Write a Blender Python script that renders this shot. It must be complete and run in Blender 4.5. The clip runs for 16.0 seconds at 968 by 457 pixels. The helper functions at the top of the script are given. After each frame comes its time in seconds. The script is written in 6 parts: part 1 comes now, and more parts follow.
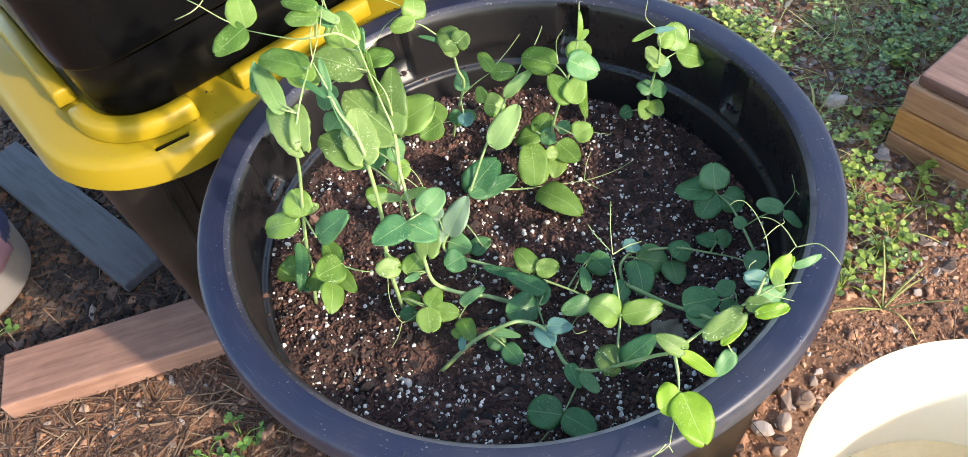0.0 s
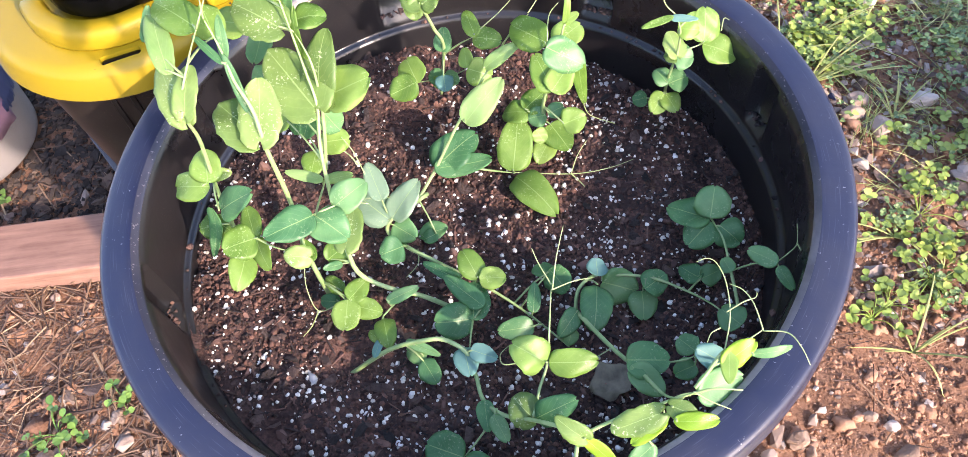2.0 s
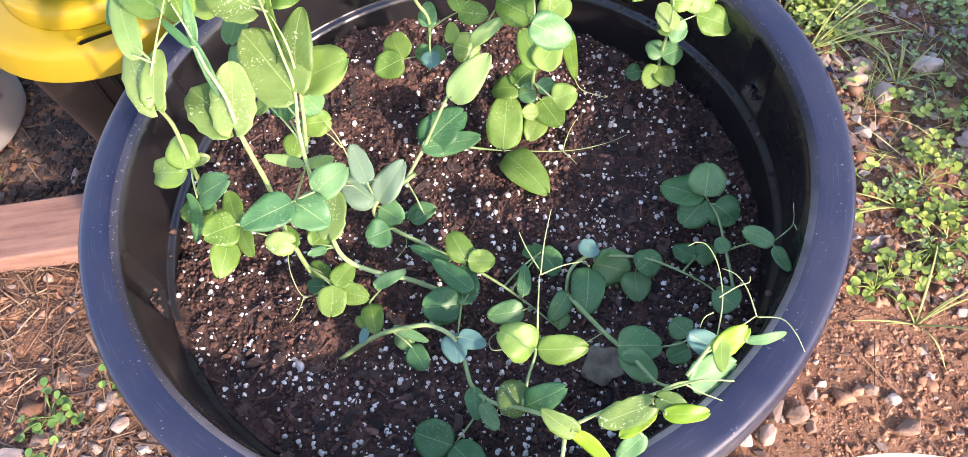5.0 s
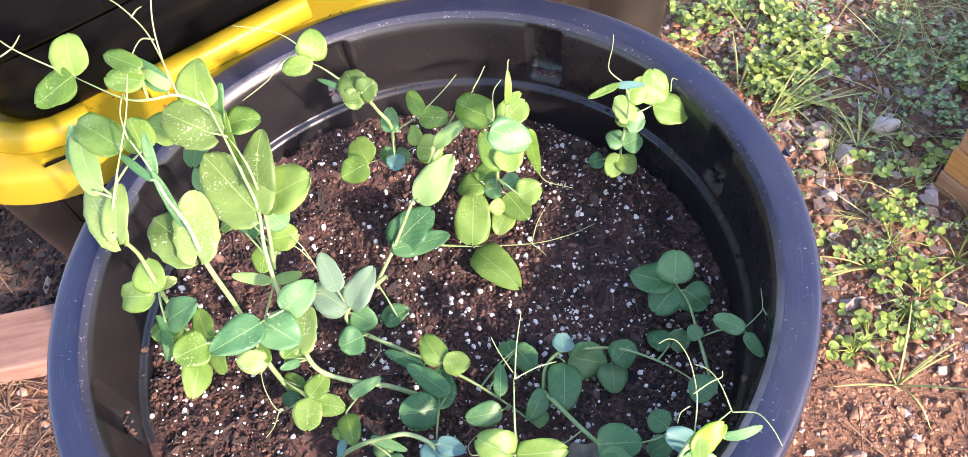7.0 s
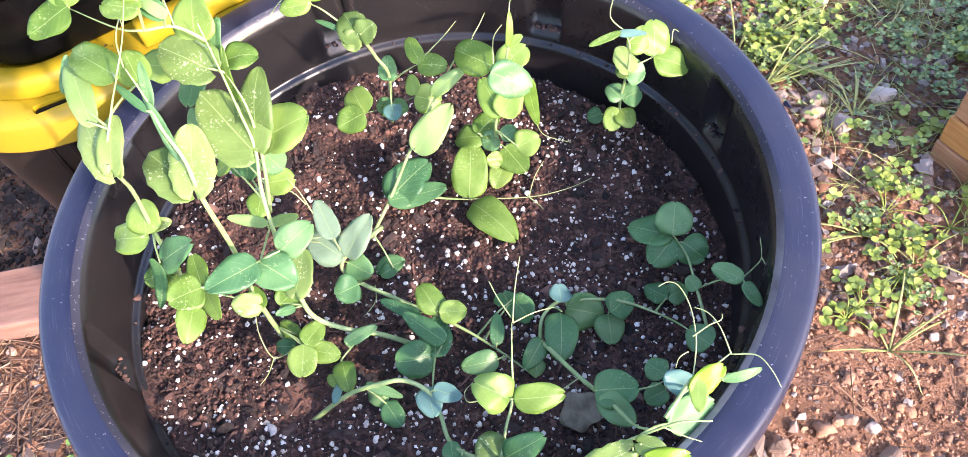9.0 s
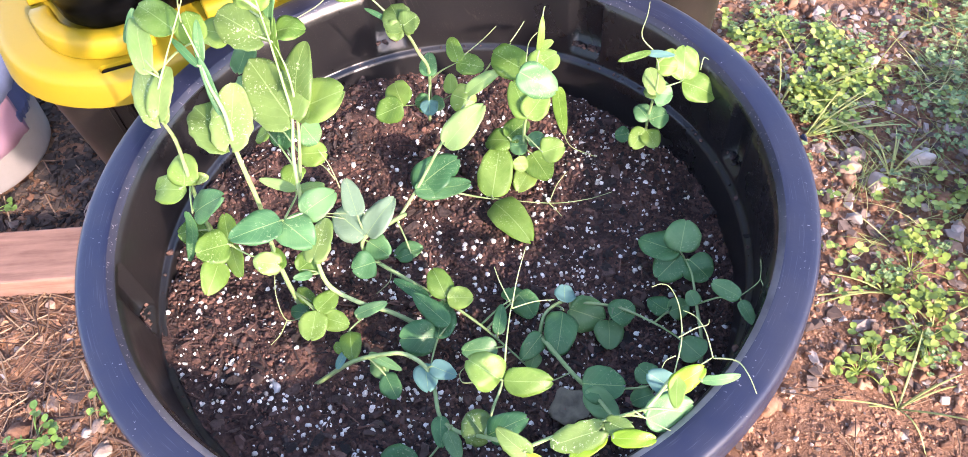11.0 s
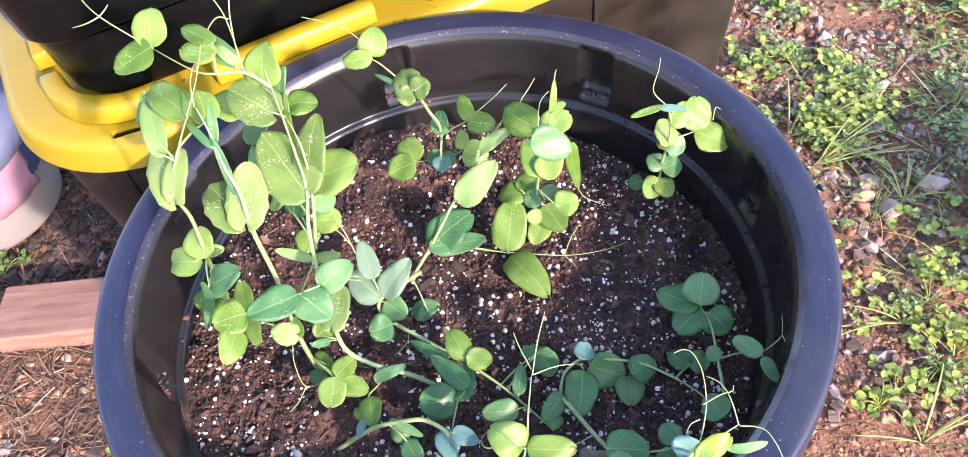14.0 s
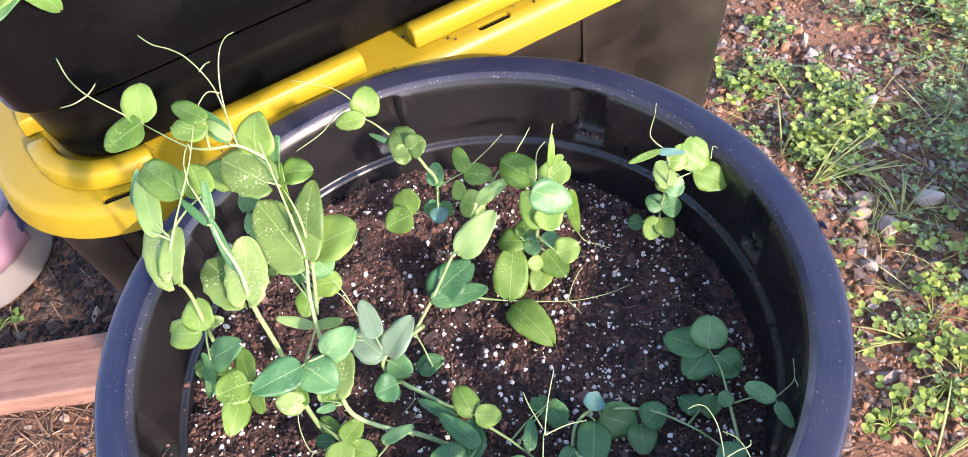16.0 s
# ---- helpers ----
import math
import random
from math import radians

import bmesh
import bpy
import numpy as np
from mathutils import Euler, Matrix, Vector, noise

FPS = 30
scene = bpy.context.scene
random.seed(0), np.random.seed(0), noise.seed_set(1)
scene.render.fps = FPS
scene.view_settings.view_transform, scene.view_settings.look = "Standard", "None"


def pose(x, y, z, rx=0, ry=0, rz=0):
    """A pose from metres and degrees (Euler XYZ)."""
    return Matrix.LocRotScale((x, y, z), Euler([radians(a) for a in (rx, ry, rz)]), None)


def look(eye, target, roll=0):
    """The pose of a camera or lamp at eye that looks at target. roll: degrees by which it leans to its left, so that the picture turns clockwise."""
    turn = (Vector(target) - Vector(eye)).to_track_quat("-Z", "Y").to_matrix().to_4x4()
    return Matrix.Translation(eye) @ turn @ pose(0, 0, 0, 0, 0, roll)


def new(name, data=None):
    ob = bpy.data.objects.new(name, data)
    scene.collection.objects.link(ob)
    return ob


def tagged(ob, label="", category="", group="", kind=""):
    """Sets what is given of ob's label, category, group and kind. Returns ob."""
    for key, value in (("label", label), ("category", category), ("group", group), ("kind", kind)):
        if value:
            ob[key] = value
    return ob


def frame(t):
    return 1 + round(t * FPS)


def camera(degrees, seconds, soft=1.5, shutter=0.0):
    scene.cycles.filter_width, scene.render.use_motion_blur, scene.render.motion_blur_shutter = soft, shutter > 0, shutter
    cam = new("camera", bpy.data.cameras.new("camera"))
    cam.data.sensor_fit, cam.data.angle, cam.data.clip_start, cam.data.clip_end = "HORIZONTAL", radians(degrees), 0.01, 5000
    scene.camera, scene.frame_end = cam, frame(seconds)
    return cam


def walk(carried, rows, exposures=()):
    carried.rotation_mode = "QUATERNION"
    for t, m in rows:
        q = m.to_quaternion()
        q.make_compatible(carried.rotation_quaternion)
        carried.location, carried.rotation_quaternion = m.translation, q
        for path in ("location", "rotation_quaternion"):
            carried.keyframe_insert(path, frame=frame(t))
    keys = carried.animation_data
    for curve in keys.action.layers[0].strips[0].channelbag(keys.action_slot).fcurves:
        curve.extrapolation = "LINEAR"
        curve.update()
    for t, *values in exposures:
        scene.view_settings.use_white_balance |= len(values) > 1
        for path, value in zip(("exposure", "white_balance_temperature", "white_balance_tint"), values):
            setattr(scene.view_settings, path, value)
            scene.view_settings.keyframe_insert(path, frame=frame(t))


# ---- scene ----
# the camera: seconds, place in metres, turn in degrees
cam = camera(58.21, 16.0, soft=0.5)
ROWS = [
    (0.0, -0.0115, -0.5165, 1.0224, 38.89, 6.52, -5.89),
    (0.5, 0.0210, -0.4010, 1.0145, 35.40, 4.67, -2.00),
    (1.0, 0.0512, -0.3792, 1.0207, 35.84, 5.10, 3.18),
    (1.5, 0.0927, -0.3781, 0.9973, 35.14, 4.81, 4.44),
    (2.0, 0.0988, -0.3875, 0.9781, 32.99, 5.42, 5.29),
    (2.5, 0.0963, -0.3964, 0.9641, 31.46, 5.70, 5.85),
    (3.0, 0.0975, -0.4015, 0.9537, 30.18, 5.88, 5.90),
    (3.5, 0.0989, -0.4003, 0.9489, 29.24, 6.00, 5.81),
    (4.0, 0.0972, -0.4013, 0.9441, 28.55, 5.93, 5.74),
    (4.5, 0.1020, -0.3897, 0.9518, 28.53, 5.86, 5.47),
    (5.0, 0.1087, -0.3665, 0.9690, 30.64, 6.08, 4.83),
    (7.5, 0.1186, -0.3434, 0.9846, 34.41, 7.04, 0.71),
    (8.0, 0.1173, -0.3442, 0.9760, 34.37, 6.81, 0.52),
    (8.5, 0.1148, -0.3504, 0.9715, 33.86, 6.49, 0.66),
    (9.0, 0.1110, -0.3628, 0.9661, 33.38, 6.08, 1.39),
    (11.5, 0.1420, -0.4102, 0.9711, 36.89, 4.47, 9.65),
    (12.0, 0.1411, -0.4108, 0.9647, 35.69, 4.55, 9.73),
    (12.5, 0.1340, -0.4035, 0.9742, 35.56, 4.62, 9.71),
    (13.0, 0.1310, -0.3893, 0.9839, 35.98, 4.87, 9.41),
    (13.5, 0.1291, -0.3783, 0.9880, 36.86, 5.64, 8.30),
    (14.0, 0.1303, -0.3767, 0.9902, 37.33, 6.14, 7.64),
    (14.5, 0.1189, -0.3753, 0.9910, 37.68, 6.37, 7.41),
    (15.0, 0.1057, -0.3682, 0.9883, 37.80, 6.19, 7.42),
    (15.5, 0.1144, -0.3609, 0.9999, 37.99, 6.58, 6.89),
    (16.0, 0.1211, -0.3487, 1.0020, 38.03, 7.42, 5.04),
]
walk(cam, [(t, pose(x, y, z, rx, ry, rz)) for t, x, y, z, rx, ry, rz in ROWS],
     ((0.0, 1.97, 6710, 10.0), (0.5, 2.15, 6710, 13.5), (1.5, 2.29, 6660, 21.0), (2.0, 2.45, 6580, 24.0),
      (2.5, 2.32, 6680, 25.5), (3.5, 2.26, 6710, 26.0), (5.0, 2.36, 6710, 25.5), (9.0, 2.62, 6540, 28.0),
      (11.5, 2.59, 6540, 28.0), (14.5, 2.46, 6420, 28.0), (16.0, 2.27, 6400, 25.5)))

# ---- light: low sun from the front right, blue sky ----
SUN_AZ, SUN_EL = -43.0, 26.0   # compass of the sun round z from +x, height, degrees
world = bpy.data.worlds.new("sky")
scene.world = world
world.use_nodes = True
wn = world.node_tree.nodes
sky = wn.new("ShaderNodeTexSky")
sky.sky_type = 'NISHITA'
sky.sun_disc = False
sky.sun_elevation = radians(SUN_EL)
sky.sun_rotation = radians(90 - SUN_AZ)
wn["Background"].inputs[1].default_value = 0.15
world.node_tree.links.new(sky.outputs[0], wn["Background"].inputs[0])
sun = new("sun", bpy.data.lights.new("sun", 'SUN'))
sun.data.energy, sun.data.angle, sun.data.color = 1.95, radians(1.4), (1.0, 0.88, 0.72)
sun.matrix_world = look((3 * math.cos(radians(SUN_AZ)) * math.cos(radians(SUN_EL)), 3 * math.sin(radians(SUN_AZ)) * math.cos(radians(SUN_EL)), 3 * math.sin(radians(SUN_EL))), (0, 0, 0))


# ---- materials ----
def mat(name):
    m = bpy.data.materials.new(name)
    m.use_nodes = True
    return m, m.node_tree.nodes, m.node_tree.links, m.node_tree.nodes["Principled BSDF"]


def ramp(nodes, links, src, stops):
    r = nodes.new("ShaderNodeValToRGB")
    els = r.color_ramp.elements
    while len(els) < len(stops):
        els.new(0.5)
    for e, (p, c) in zip(els, stops):
        e.position, e.color = p, (*c, 1)
    links.new(src, r.inputs[0])
    return r.outputs[0]


def tex(nodes, links, kind, scale, coord, detail=4.0, rough=0.6):
    n = nodes.new(kind)
    n.inputs["Scale"].default_value = scale
    if kind == "ShaderNodeTexNoise":
        n.inputs["Detail"].default_value, n.inputs["Roughness"].default_value = detail, rough
    links.new(coord, n.inputs["Vector"])
    return n


def bump(nodes, links, bsdf, src, strength, dist):
    b = nodes.new("ShaderNodeBump")
    b.inputs["Strength"].default_value, b.inputs["Distance"].default_value = strength, dist
    links.new(src, b.inputs["Height"])
    if bsdf.inputs["Normal"].is_linked:
        links.new(bsdf.inputs["Normal"].links[0].from_socket, b.inputs["Normal"])
    links.new(b.outputs[0], bsdf.inputs["Normal"])


def mixcol(nodes, links, fac, a, b, mode='MIX'):
    n = nodes.new("ShaderNodeMix")
    n.data_type, n.blend_type = 'RGBA', mode
    for sock, v in ((n.inputs[0], fac), (n.inputs[6], a), (n.inputs[7], b)):
        if isinstance(v, (int, float)):
            sock.default_value = v
        elif isinstance(v, tuple):
            sock.default_value = (*v, 1)
        else:
            links.new(v, sock)
    return n.outputs[2]


def math_node(nodes, links, op, a, b=0.0):
    n = nodes.new("ShaderNodeMath")
    n.operation = op
    for sock, v in zip(n.inputs, (a, b)):
        if isinstance(v, (int, float)):
            sock.default_value = v
        else:
            links.new(v, sock)
    return n.outputs[0]


def noise_mat(name, stops, scale, rough=0.8, bscale=0.0, bdist=0.001, bstr=0.6, coord="Object", island=0.0, fine=0.0, spec=0.5, seed_random=0.0):
    """A surface whose colour runs over a ramp by noise, with a change from piece to piece."""
    m, n, l, b = mat(name)
    tc = n.new("ShaderNodeTexCoord").outputs[coord]
    fac = tex(n, l, "ShaderNodeTexNoise", scale, tc).outputs[0]
    if fine:
        f2 = tex(n, l, "ShaderNodeTexNoise", fine, tc, 3).outputs[0]
        fac = math_node(n, l, 'ADD', math_node(n, l, 'MULTIPLY', fac, 0.6), math_node(n, l, 'MULTIPLY', f2, 0.4))
    if island:
        g = n.new("ShaderNodeNewGeometry").outputs["Random Per Island"]
        fac = math_node(n, l, 'ADD', math_node(n, l, 'MULTIPLY', fac, 1 - island), math_node(n, l, 'MULTIPLY', g, island))
    if seed_random:
        g = n.new("ShaderNodeObjectInfo").outputs["Random"]
        fac = math_node(n, l, 'ADD', math_node(n, l, 'MULTIPLY', fac, 1 - seed_random), math_node(n, l, 'MULTIPLY', g, seed_random))
    l.new(ramp(n, l, fac, stops), b.inputs["Base Color"])
    b.inputs["Roughness"].default_value = rough
    b.inputs["Specular IOR Level"].default_value = spec
    if bscale:
        bump(n, l, b, tex(n, l, "ShaderNodeTexNoise", bscale, tc, 8, 0.7).outputs[0], bstr, bdist)
    return m


def plastic_mat(name, colour, rough, dust, dust_amount, scratch=0.0, bdist=0.0003, spec=0.5, specks=0.0):
    """Moulded plastic with dust in patches, specks and thin scratches."""
    m, n, l, b = mat(name)
    tc = n.new("ShaderNodeTexCoord").outputs["Object"]
    big = tex(n, l, "ShaderNodeTexNoise", 7, tc, 5, 0.65).outputs[0]
    patch = ramp(n, l, big, [(0.42, (0, 0, 0)), (0.75, (1, 1, 1))])
    speck = tex(n, l, "ShaderNodeTexNoise", 620, tc, 1).outputs[0]
    speck = ramp(n, l, speck, [(0.70, (0, 0, 0)), (0.76, (1, 1, 1))])
    fac = math_node(n, l, 'MULTIPLY', patch, dust_amount)
    col = mixcol(n, l, fac, colour, dust)
    col = mixcol(n, l, math_node(n, l, 'MULTIPLY', speck, min(1.0, dust_amount * 1.6)), col, dust)
    if specks:
        fleck = ramp(n, l, tex(n, l, "ShaderNodeTexNoise", 800, tc, 2, 0.7).outputs[0], [(0.60, (0, 0, 0)), (0.70, (1, 1, 1))])
        where = ramp(n, l, tex(n, l, "ShaderNodeTexNoise", 22, tc, 3).outputs[0], [(0.50, (0, 0, 0)), (0.66, (1, 1, 1))])
        col = mixcol(n, l, math_node(n, l, 'MULTIPLY', math_node(n, l, 'MULTIPLY', fleck, where), specks), col, dust)
    if scratch:
        worn = ramp(n, l, tex(n, l, "ShaderNodeTexNoise", 16, tc, 3).outputs[0], [(0.50, (0, 0, 0)), (0.68, (1, 1, 1))])
        for ang, sx, sy in ((0.5, 45, 1500), (2.1, 60, 1900), (1.2, 30, 1300), (2.8, 50, 1700)):
            st = n.new("ShaderNodeMapping")
            st.inputs["Scale"].default_value = (sx, sy, 40)
            st.inputs["Rotation"].default_value = (0.0, 0.0, ang)
            l.new(tc, st.inputs["Vector"])
            sc = tex(n, l, "ShaderNodeTexNoise", 1.0, st.outputs[0], 1).outputs[0]
            sc = ramp(n, l, sc, [(0.66, (0, 0, 0)), (0.74, (1, 1, 1))])
            col = mixcol(n, l, math_node(n, l, 'MULTIPLY', math_node(n, l, 'MULTIPLY', sc, worn), scratch), col, dust)
    l.new(col, b.inputs["Base Color"])
    rr = math_node(n, l, 'ADD', math_node(n, l, 'MULTIPLY', patch, 0.18), rough)
    l.new(rr, b.inputs["Roughness"])
    b.inputs["Specular IOR Level"].default_value = spec
    bump(n, l, b, tex(n, l, "ShaderNodeTexNoise", 90, tc, 4).outputs[0], 0.35, bdist)
    return m


def wood_mat(name, dark, light, axis, rough=0.75):
    m, n, l, b = mat(name)
    tc = n.new("ShaderNodeTexCoord").outputs["Object"]
    mp = n.new("ShaderNodeMapping")
    mp.inputs["Scale"].default_value = [3.0 if i == axis else 34.0 for i in range(3)]
    l.new(tc, mp.inputs["Vector"])
    grain = tex(n, l, "ShaderNodeTexNoise", 3.0, mp.outputs[0], 8, 0.65).outputs[0]
    stain = tex(n, l, "ShaderNodeTexNoise", 11.0, tc, 4).outputs[0]
    fac = math_node(n, l, 'ADD', math_node(n, l, 'MULTIPLY', grain, 0.65), math_node(n, l, 'MULTIPLY', stain, 0.35))
    rnd = n.new("ShaderNodeObjectInfo").outputs["Random"]
    fac = math_node(n, l, 'ADD', fac, math_node(n, l, 'MULTIPLY', math_node(n, l, 'SUBTRACT', rnd, 0.5), 0.22))
    l.new(ramp(n, l, fac, [(0.32, dark), (0.62, light)]), b.inputs["Base Color"])
    b.inputs["Roughness"].default_value = rough
    bump(n, l, b, grain, 0.5, 0.0012)
    return m


def leaf_mat(name, dark, mid, light, flecks, trans=0.5, rough=0.42, fleck_col=(0.66, 0.74, 0.46)):
    """A leaf with a pale midrib, side veins, mottling and pale flecks; light comes through it."""
    m, n, l, b = mat(name)
    uv = n.new("ShaderNodeTexCoord").outputs["UV"]
    ob = n.new("ShaderNodeTexCoord").outputs["Object"]
    sep = n.new("ShaderNodeSeparateXYZ")
    l.new(uv, sep.inputs[0])
    across = math_node(n, l, 'ABSOLUTE', math_node(n, l, 'SUBTRACT', sep.outputs[0], 0.5))
    rib = math_node(n, l, 'LESS_THAN', across, 0.014)
    # side veins run up and outwards
    ph = math_node(n, l, 'ADD', math_node(n, l, 'MULTIPLY', across, -34.0), math_node(n, l, 'MULTIPLY', sep.outputs[1], 42.0))
    wob = tex(n, l, "ShaderNodeTexNoise", 7, uv, 3).outputs[0]
    ph = math_node(n, l, 'ADD', ph, math_node(n, l, 'MULTIPLY', wob, 5.0))
    vein = math_node(n, l, 'GREATER_THAN', math_node(n, l, 'SINE', ph), 0.93)
    mott = tex(n, l, "ShaderNodeTexNoise", 55, ob, 5).outputs[0]
    rnd = n.new("ShaderNodeObjectInfo").outputs["Random"]
    fac = math_node(n, l, 'ADD', math_node(n, l, 'MULTIPLY', mott, 0.6), math_node(n, l, 'MULTIPLY', rnd, 0.4))
    col = ramp(n, l, fac, [(0.25, dark), (0.5, mid), (0.78, light)])
    fl = tex(n, l, "ShaderNodeTexNoise", 560, ob, 2).outputs[0]
    where = tex(n, l, "ShaderNodeTexNoise", 60, ob, 2).outputs[0]
    fl = math_node(n, l, 'MULTIPLY', ramp(n, l, fl, [(0.58, (0, 0, 0)), (0.66, (1, 1, 1))]), ramp(n, l, where, [(0.48, (0, 0, 0)), (0.62, (1, 1, 1))]))
    col = mixcol(n, l, math_node(n, l, 'MULTIPLY', fl, flecks), col, fleck_col)
    col = mixcol(n, l, math_node(n, l, 'MULTIPLY', vein, 0.16), col, light)
    col = mixcol(n, l, math_node(n, l, 'MULTIPLY', rib, 0.45), col, (0.45, 0.60, 0.26))
    l.new(col, b.inputs["Base Color"])
    b.inputs["Roughness"].default_value = rough
    b.inputs["Specular IOR Level"].default_value = 0.5
    bump(n, l, b, math_node(n, l, 'ADD', math_node(n, l, 'MULTIPLY', vein, -0.5), mott), 0.5, 0.0007)
    bump(n, l, b, tex(n, l, "ShaderNodeTexNoise", 300, ob, 3).outputs[0], 0.35, 0.0004)
    tr = n.new("ShaderNodeBsdfTranslucent")
    l.new(mixcol(n, l, 1.0, col, (1.15, 1.25, 0.5), 'MULTIPLY'), tr.inputs[0])
    mx = n.new("ShaderNodeMixShader")
    mx.inputs[0].default_value = trans
    l.new(b.outputs[0], mx.inputs[1])
    l.new(tr.outputs[0], mx.inputs[2])
    l.new(mx.outputs[0], n["Material Output"].inputs[0])
    return m


def milky(m):
    """Let light through a thin white plastic wall, warmer than it came."""
    n, l = m.node_tree.nodes, m.node_tree.links
    tr = n.new("ShaderNodeBsdfTranslucent")
    tr.inputs[0].default_value = (0.97, 0.92, 0.76, 1)
    mx = n.new("ShaderNodeMixShader")
    mx.inputs[0].default_value = 0.6
    l.new(n["Principled BSDF"].outputs[0], mx.inputs[1])
    l.new(tr.outputs[0], mx.inputs[2])
    l.new(mx.outputs[0], n["Material Output"].inputs[0])
    return m


def rim_mat():
    """Blue-black plastic with scratches that run round the rim, pale nicks and a bloom of dust."""
    m, n, l, b = mat("blue_black_rim_plastic")
    tc = n.new("ShaderNodeTexCoord").outputs["Object"]
    sep = n.new("ShaderNodeSeparateXYZ")
    l.new(tc, sep.inputs[0])
    x2 = math_node(n, l, 'MULTIPLY', sep.outputs[0], sep.outputs[0])
    y2 = math_node(n, l, 'MULTIPLY', sep.outputs[1], sep.outputs[1])
    rad = math_node(n, l, 'SQRT', math_node(n, l, 'ADD', x2, y2))
    turn = math_node(n, l, 'ARCTAN2', sep.outputs[1], sep.outputs[0])
    polar = n.new("ShaderNodeCombineXYZ")
    l.new(math_node(n, l, 'MULTIPLY', rad, 1100.0), polar.inputs[0])
    l.new(math_node(n, l, 'MULTIPLY', turn, 7.0), polar.inputs[1])
    arcs = ramp(n, l, tex(n, l, "ShaderNodeTexNoise", 1.0, polar.outputs[0], 2).outputs[0], [(0.60, (0, 0, 0)), (0.74, (1, 1, 1))])
    bloom = ramp(n, l, tex(n, l, "ShaderNodeTexNoise", 9, tc, 5, 0.65).outputs[0], [(0.38, (0, 0, 0)), (0.72, (1, 1, 1))])
    worn = ramp(n, l, tex(n, l, "ShaderNodeTexNoise", 24, tc, 4).outputs[0], [(0.48, (0, 0, 0)), (0.66, (1, 1, 1))])
    nicks = ramp(n, l, tex(n, l, "ShaderNodeTexNoise", 330, tc, 2, 0.6).outputs[0], [(0.68, (0, 0, 0)), (0.73, (1, 1, 1))])
    col = mixcol(n, l, math_node(n, l, 'MULTIPLY', bloom, 0.55), (0.0098, 0.0130, 0.035), (0.033, 0.034, 0.047))
    col = mixcol(n, l, math_node(n, l, 'MULTIPLY', arcs, 0.16), col, (0.20, 0.20, 0.24))
    col = mixcol(n, l, math_node(n, l, 'MULTIPLY', math_node(n, l, 'MULTIPLY', nicks, worn), 0.8), col, (0.42, 0.40, 0.42))
    l.new(col, b.inputs["Base Color"])
    l.new(math_node(n, l, 'ADD', math_node(n, l, 'MULTIPLY', bloom, 0.2), 0.37), b.inputs["Roughness"])
    b.inputs["Specular IOR Level"].default_value = 0.5
    bump(n, l, b, tex(n, l, "ShaderNodeTexNoise", 60, tc, 4).outputs[0], 0.4, 0.0006)
    bump(n, l, b, arcs, 0.3, 0.0001)
    return m


M_TUB = plastic_mat("black_tub_plastic", (0.0085, 0.0080, 0.0090), 0.27, (0.15, 0.12, 0.095), 0.045, 0.2, spec=0.62, specks=0.34)
M_RIM = rim_mat()
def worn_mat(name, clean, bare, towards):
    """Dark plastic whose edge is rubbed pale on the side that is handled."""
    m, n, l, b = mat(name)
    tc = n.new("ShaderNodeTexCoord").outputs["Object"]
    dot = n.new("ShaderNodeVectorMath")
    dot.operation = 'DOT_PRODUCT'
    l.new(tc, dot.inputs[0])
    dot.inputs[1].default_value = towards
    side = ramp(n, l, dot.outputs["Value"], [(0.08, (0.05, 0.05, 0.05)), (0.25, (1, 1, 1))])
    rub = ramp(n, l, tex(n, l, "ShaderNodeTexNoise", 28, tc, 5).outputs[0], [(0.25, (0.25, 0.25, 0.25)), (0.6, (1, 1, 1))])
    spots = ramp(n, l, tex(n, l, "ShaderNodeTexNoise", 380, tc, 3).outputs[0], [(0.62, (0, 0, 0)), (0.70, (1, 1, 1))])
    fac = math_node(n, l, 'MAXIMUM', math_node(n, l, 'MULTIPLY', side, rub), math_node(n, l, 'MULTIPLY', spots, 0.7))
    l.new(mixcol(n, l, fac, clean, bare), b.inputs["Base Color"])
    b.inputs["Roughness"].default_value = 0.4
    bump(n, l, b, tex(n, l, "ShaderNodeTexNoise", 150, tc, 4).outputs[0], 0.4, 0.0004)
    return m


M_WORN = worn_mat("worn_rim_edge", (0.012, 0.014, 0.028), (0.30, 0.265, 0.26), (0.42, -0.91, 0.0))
M_WORNLINE = plastic_mat("pale_scratch", (0.035, 0.036, 0.048), 0.6, (0.07, 0.07, 0.085), 0.3)
M_TUBOUT = plastic_mat("dusty_tub_wall", (0.030, 0.022, 0.017), 0.5, (0.24, 0.155, 0.10), 0.7, 0.3, spec=0.4)
M_TOTE = plastic_mat("black_tote_plastic", (0.0030, 0.0030, 0.0033), 0.20, (0.10, 0.08, 0.06), 0.03, spec=0.12, specks=0.10)
M_TOTEDUSTY = plastic_mat("dusty_tote_plastic", (0.0075, 0.0064, 0.0058), 0.36, (0.19, 0.15, 0.115), 0.14, spec=0.3, specks=0.9)
M_LID = plastic_mat("yellow_lid_plastic", (0.268, 0.185, 0.007), 0.36, (0.17, 0.105, 0.02), 0.08, spec=0.32)
M_PAIL = plastic_mat("grimy_white_pail", (0.22, 0.205, 0.20), 0.45, (0.14, 0.12, 0.105), 0.4)
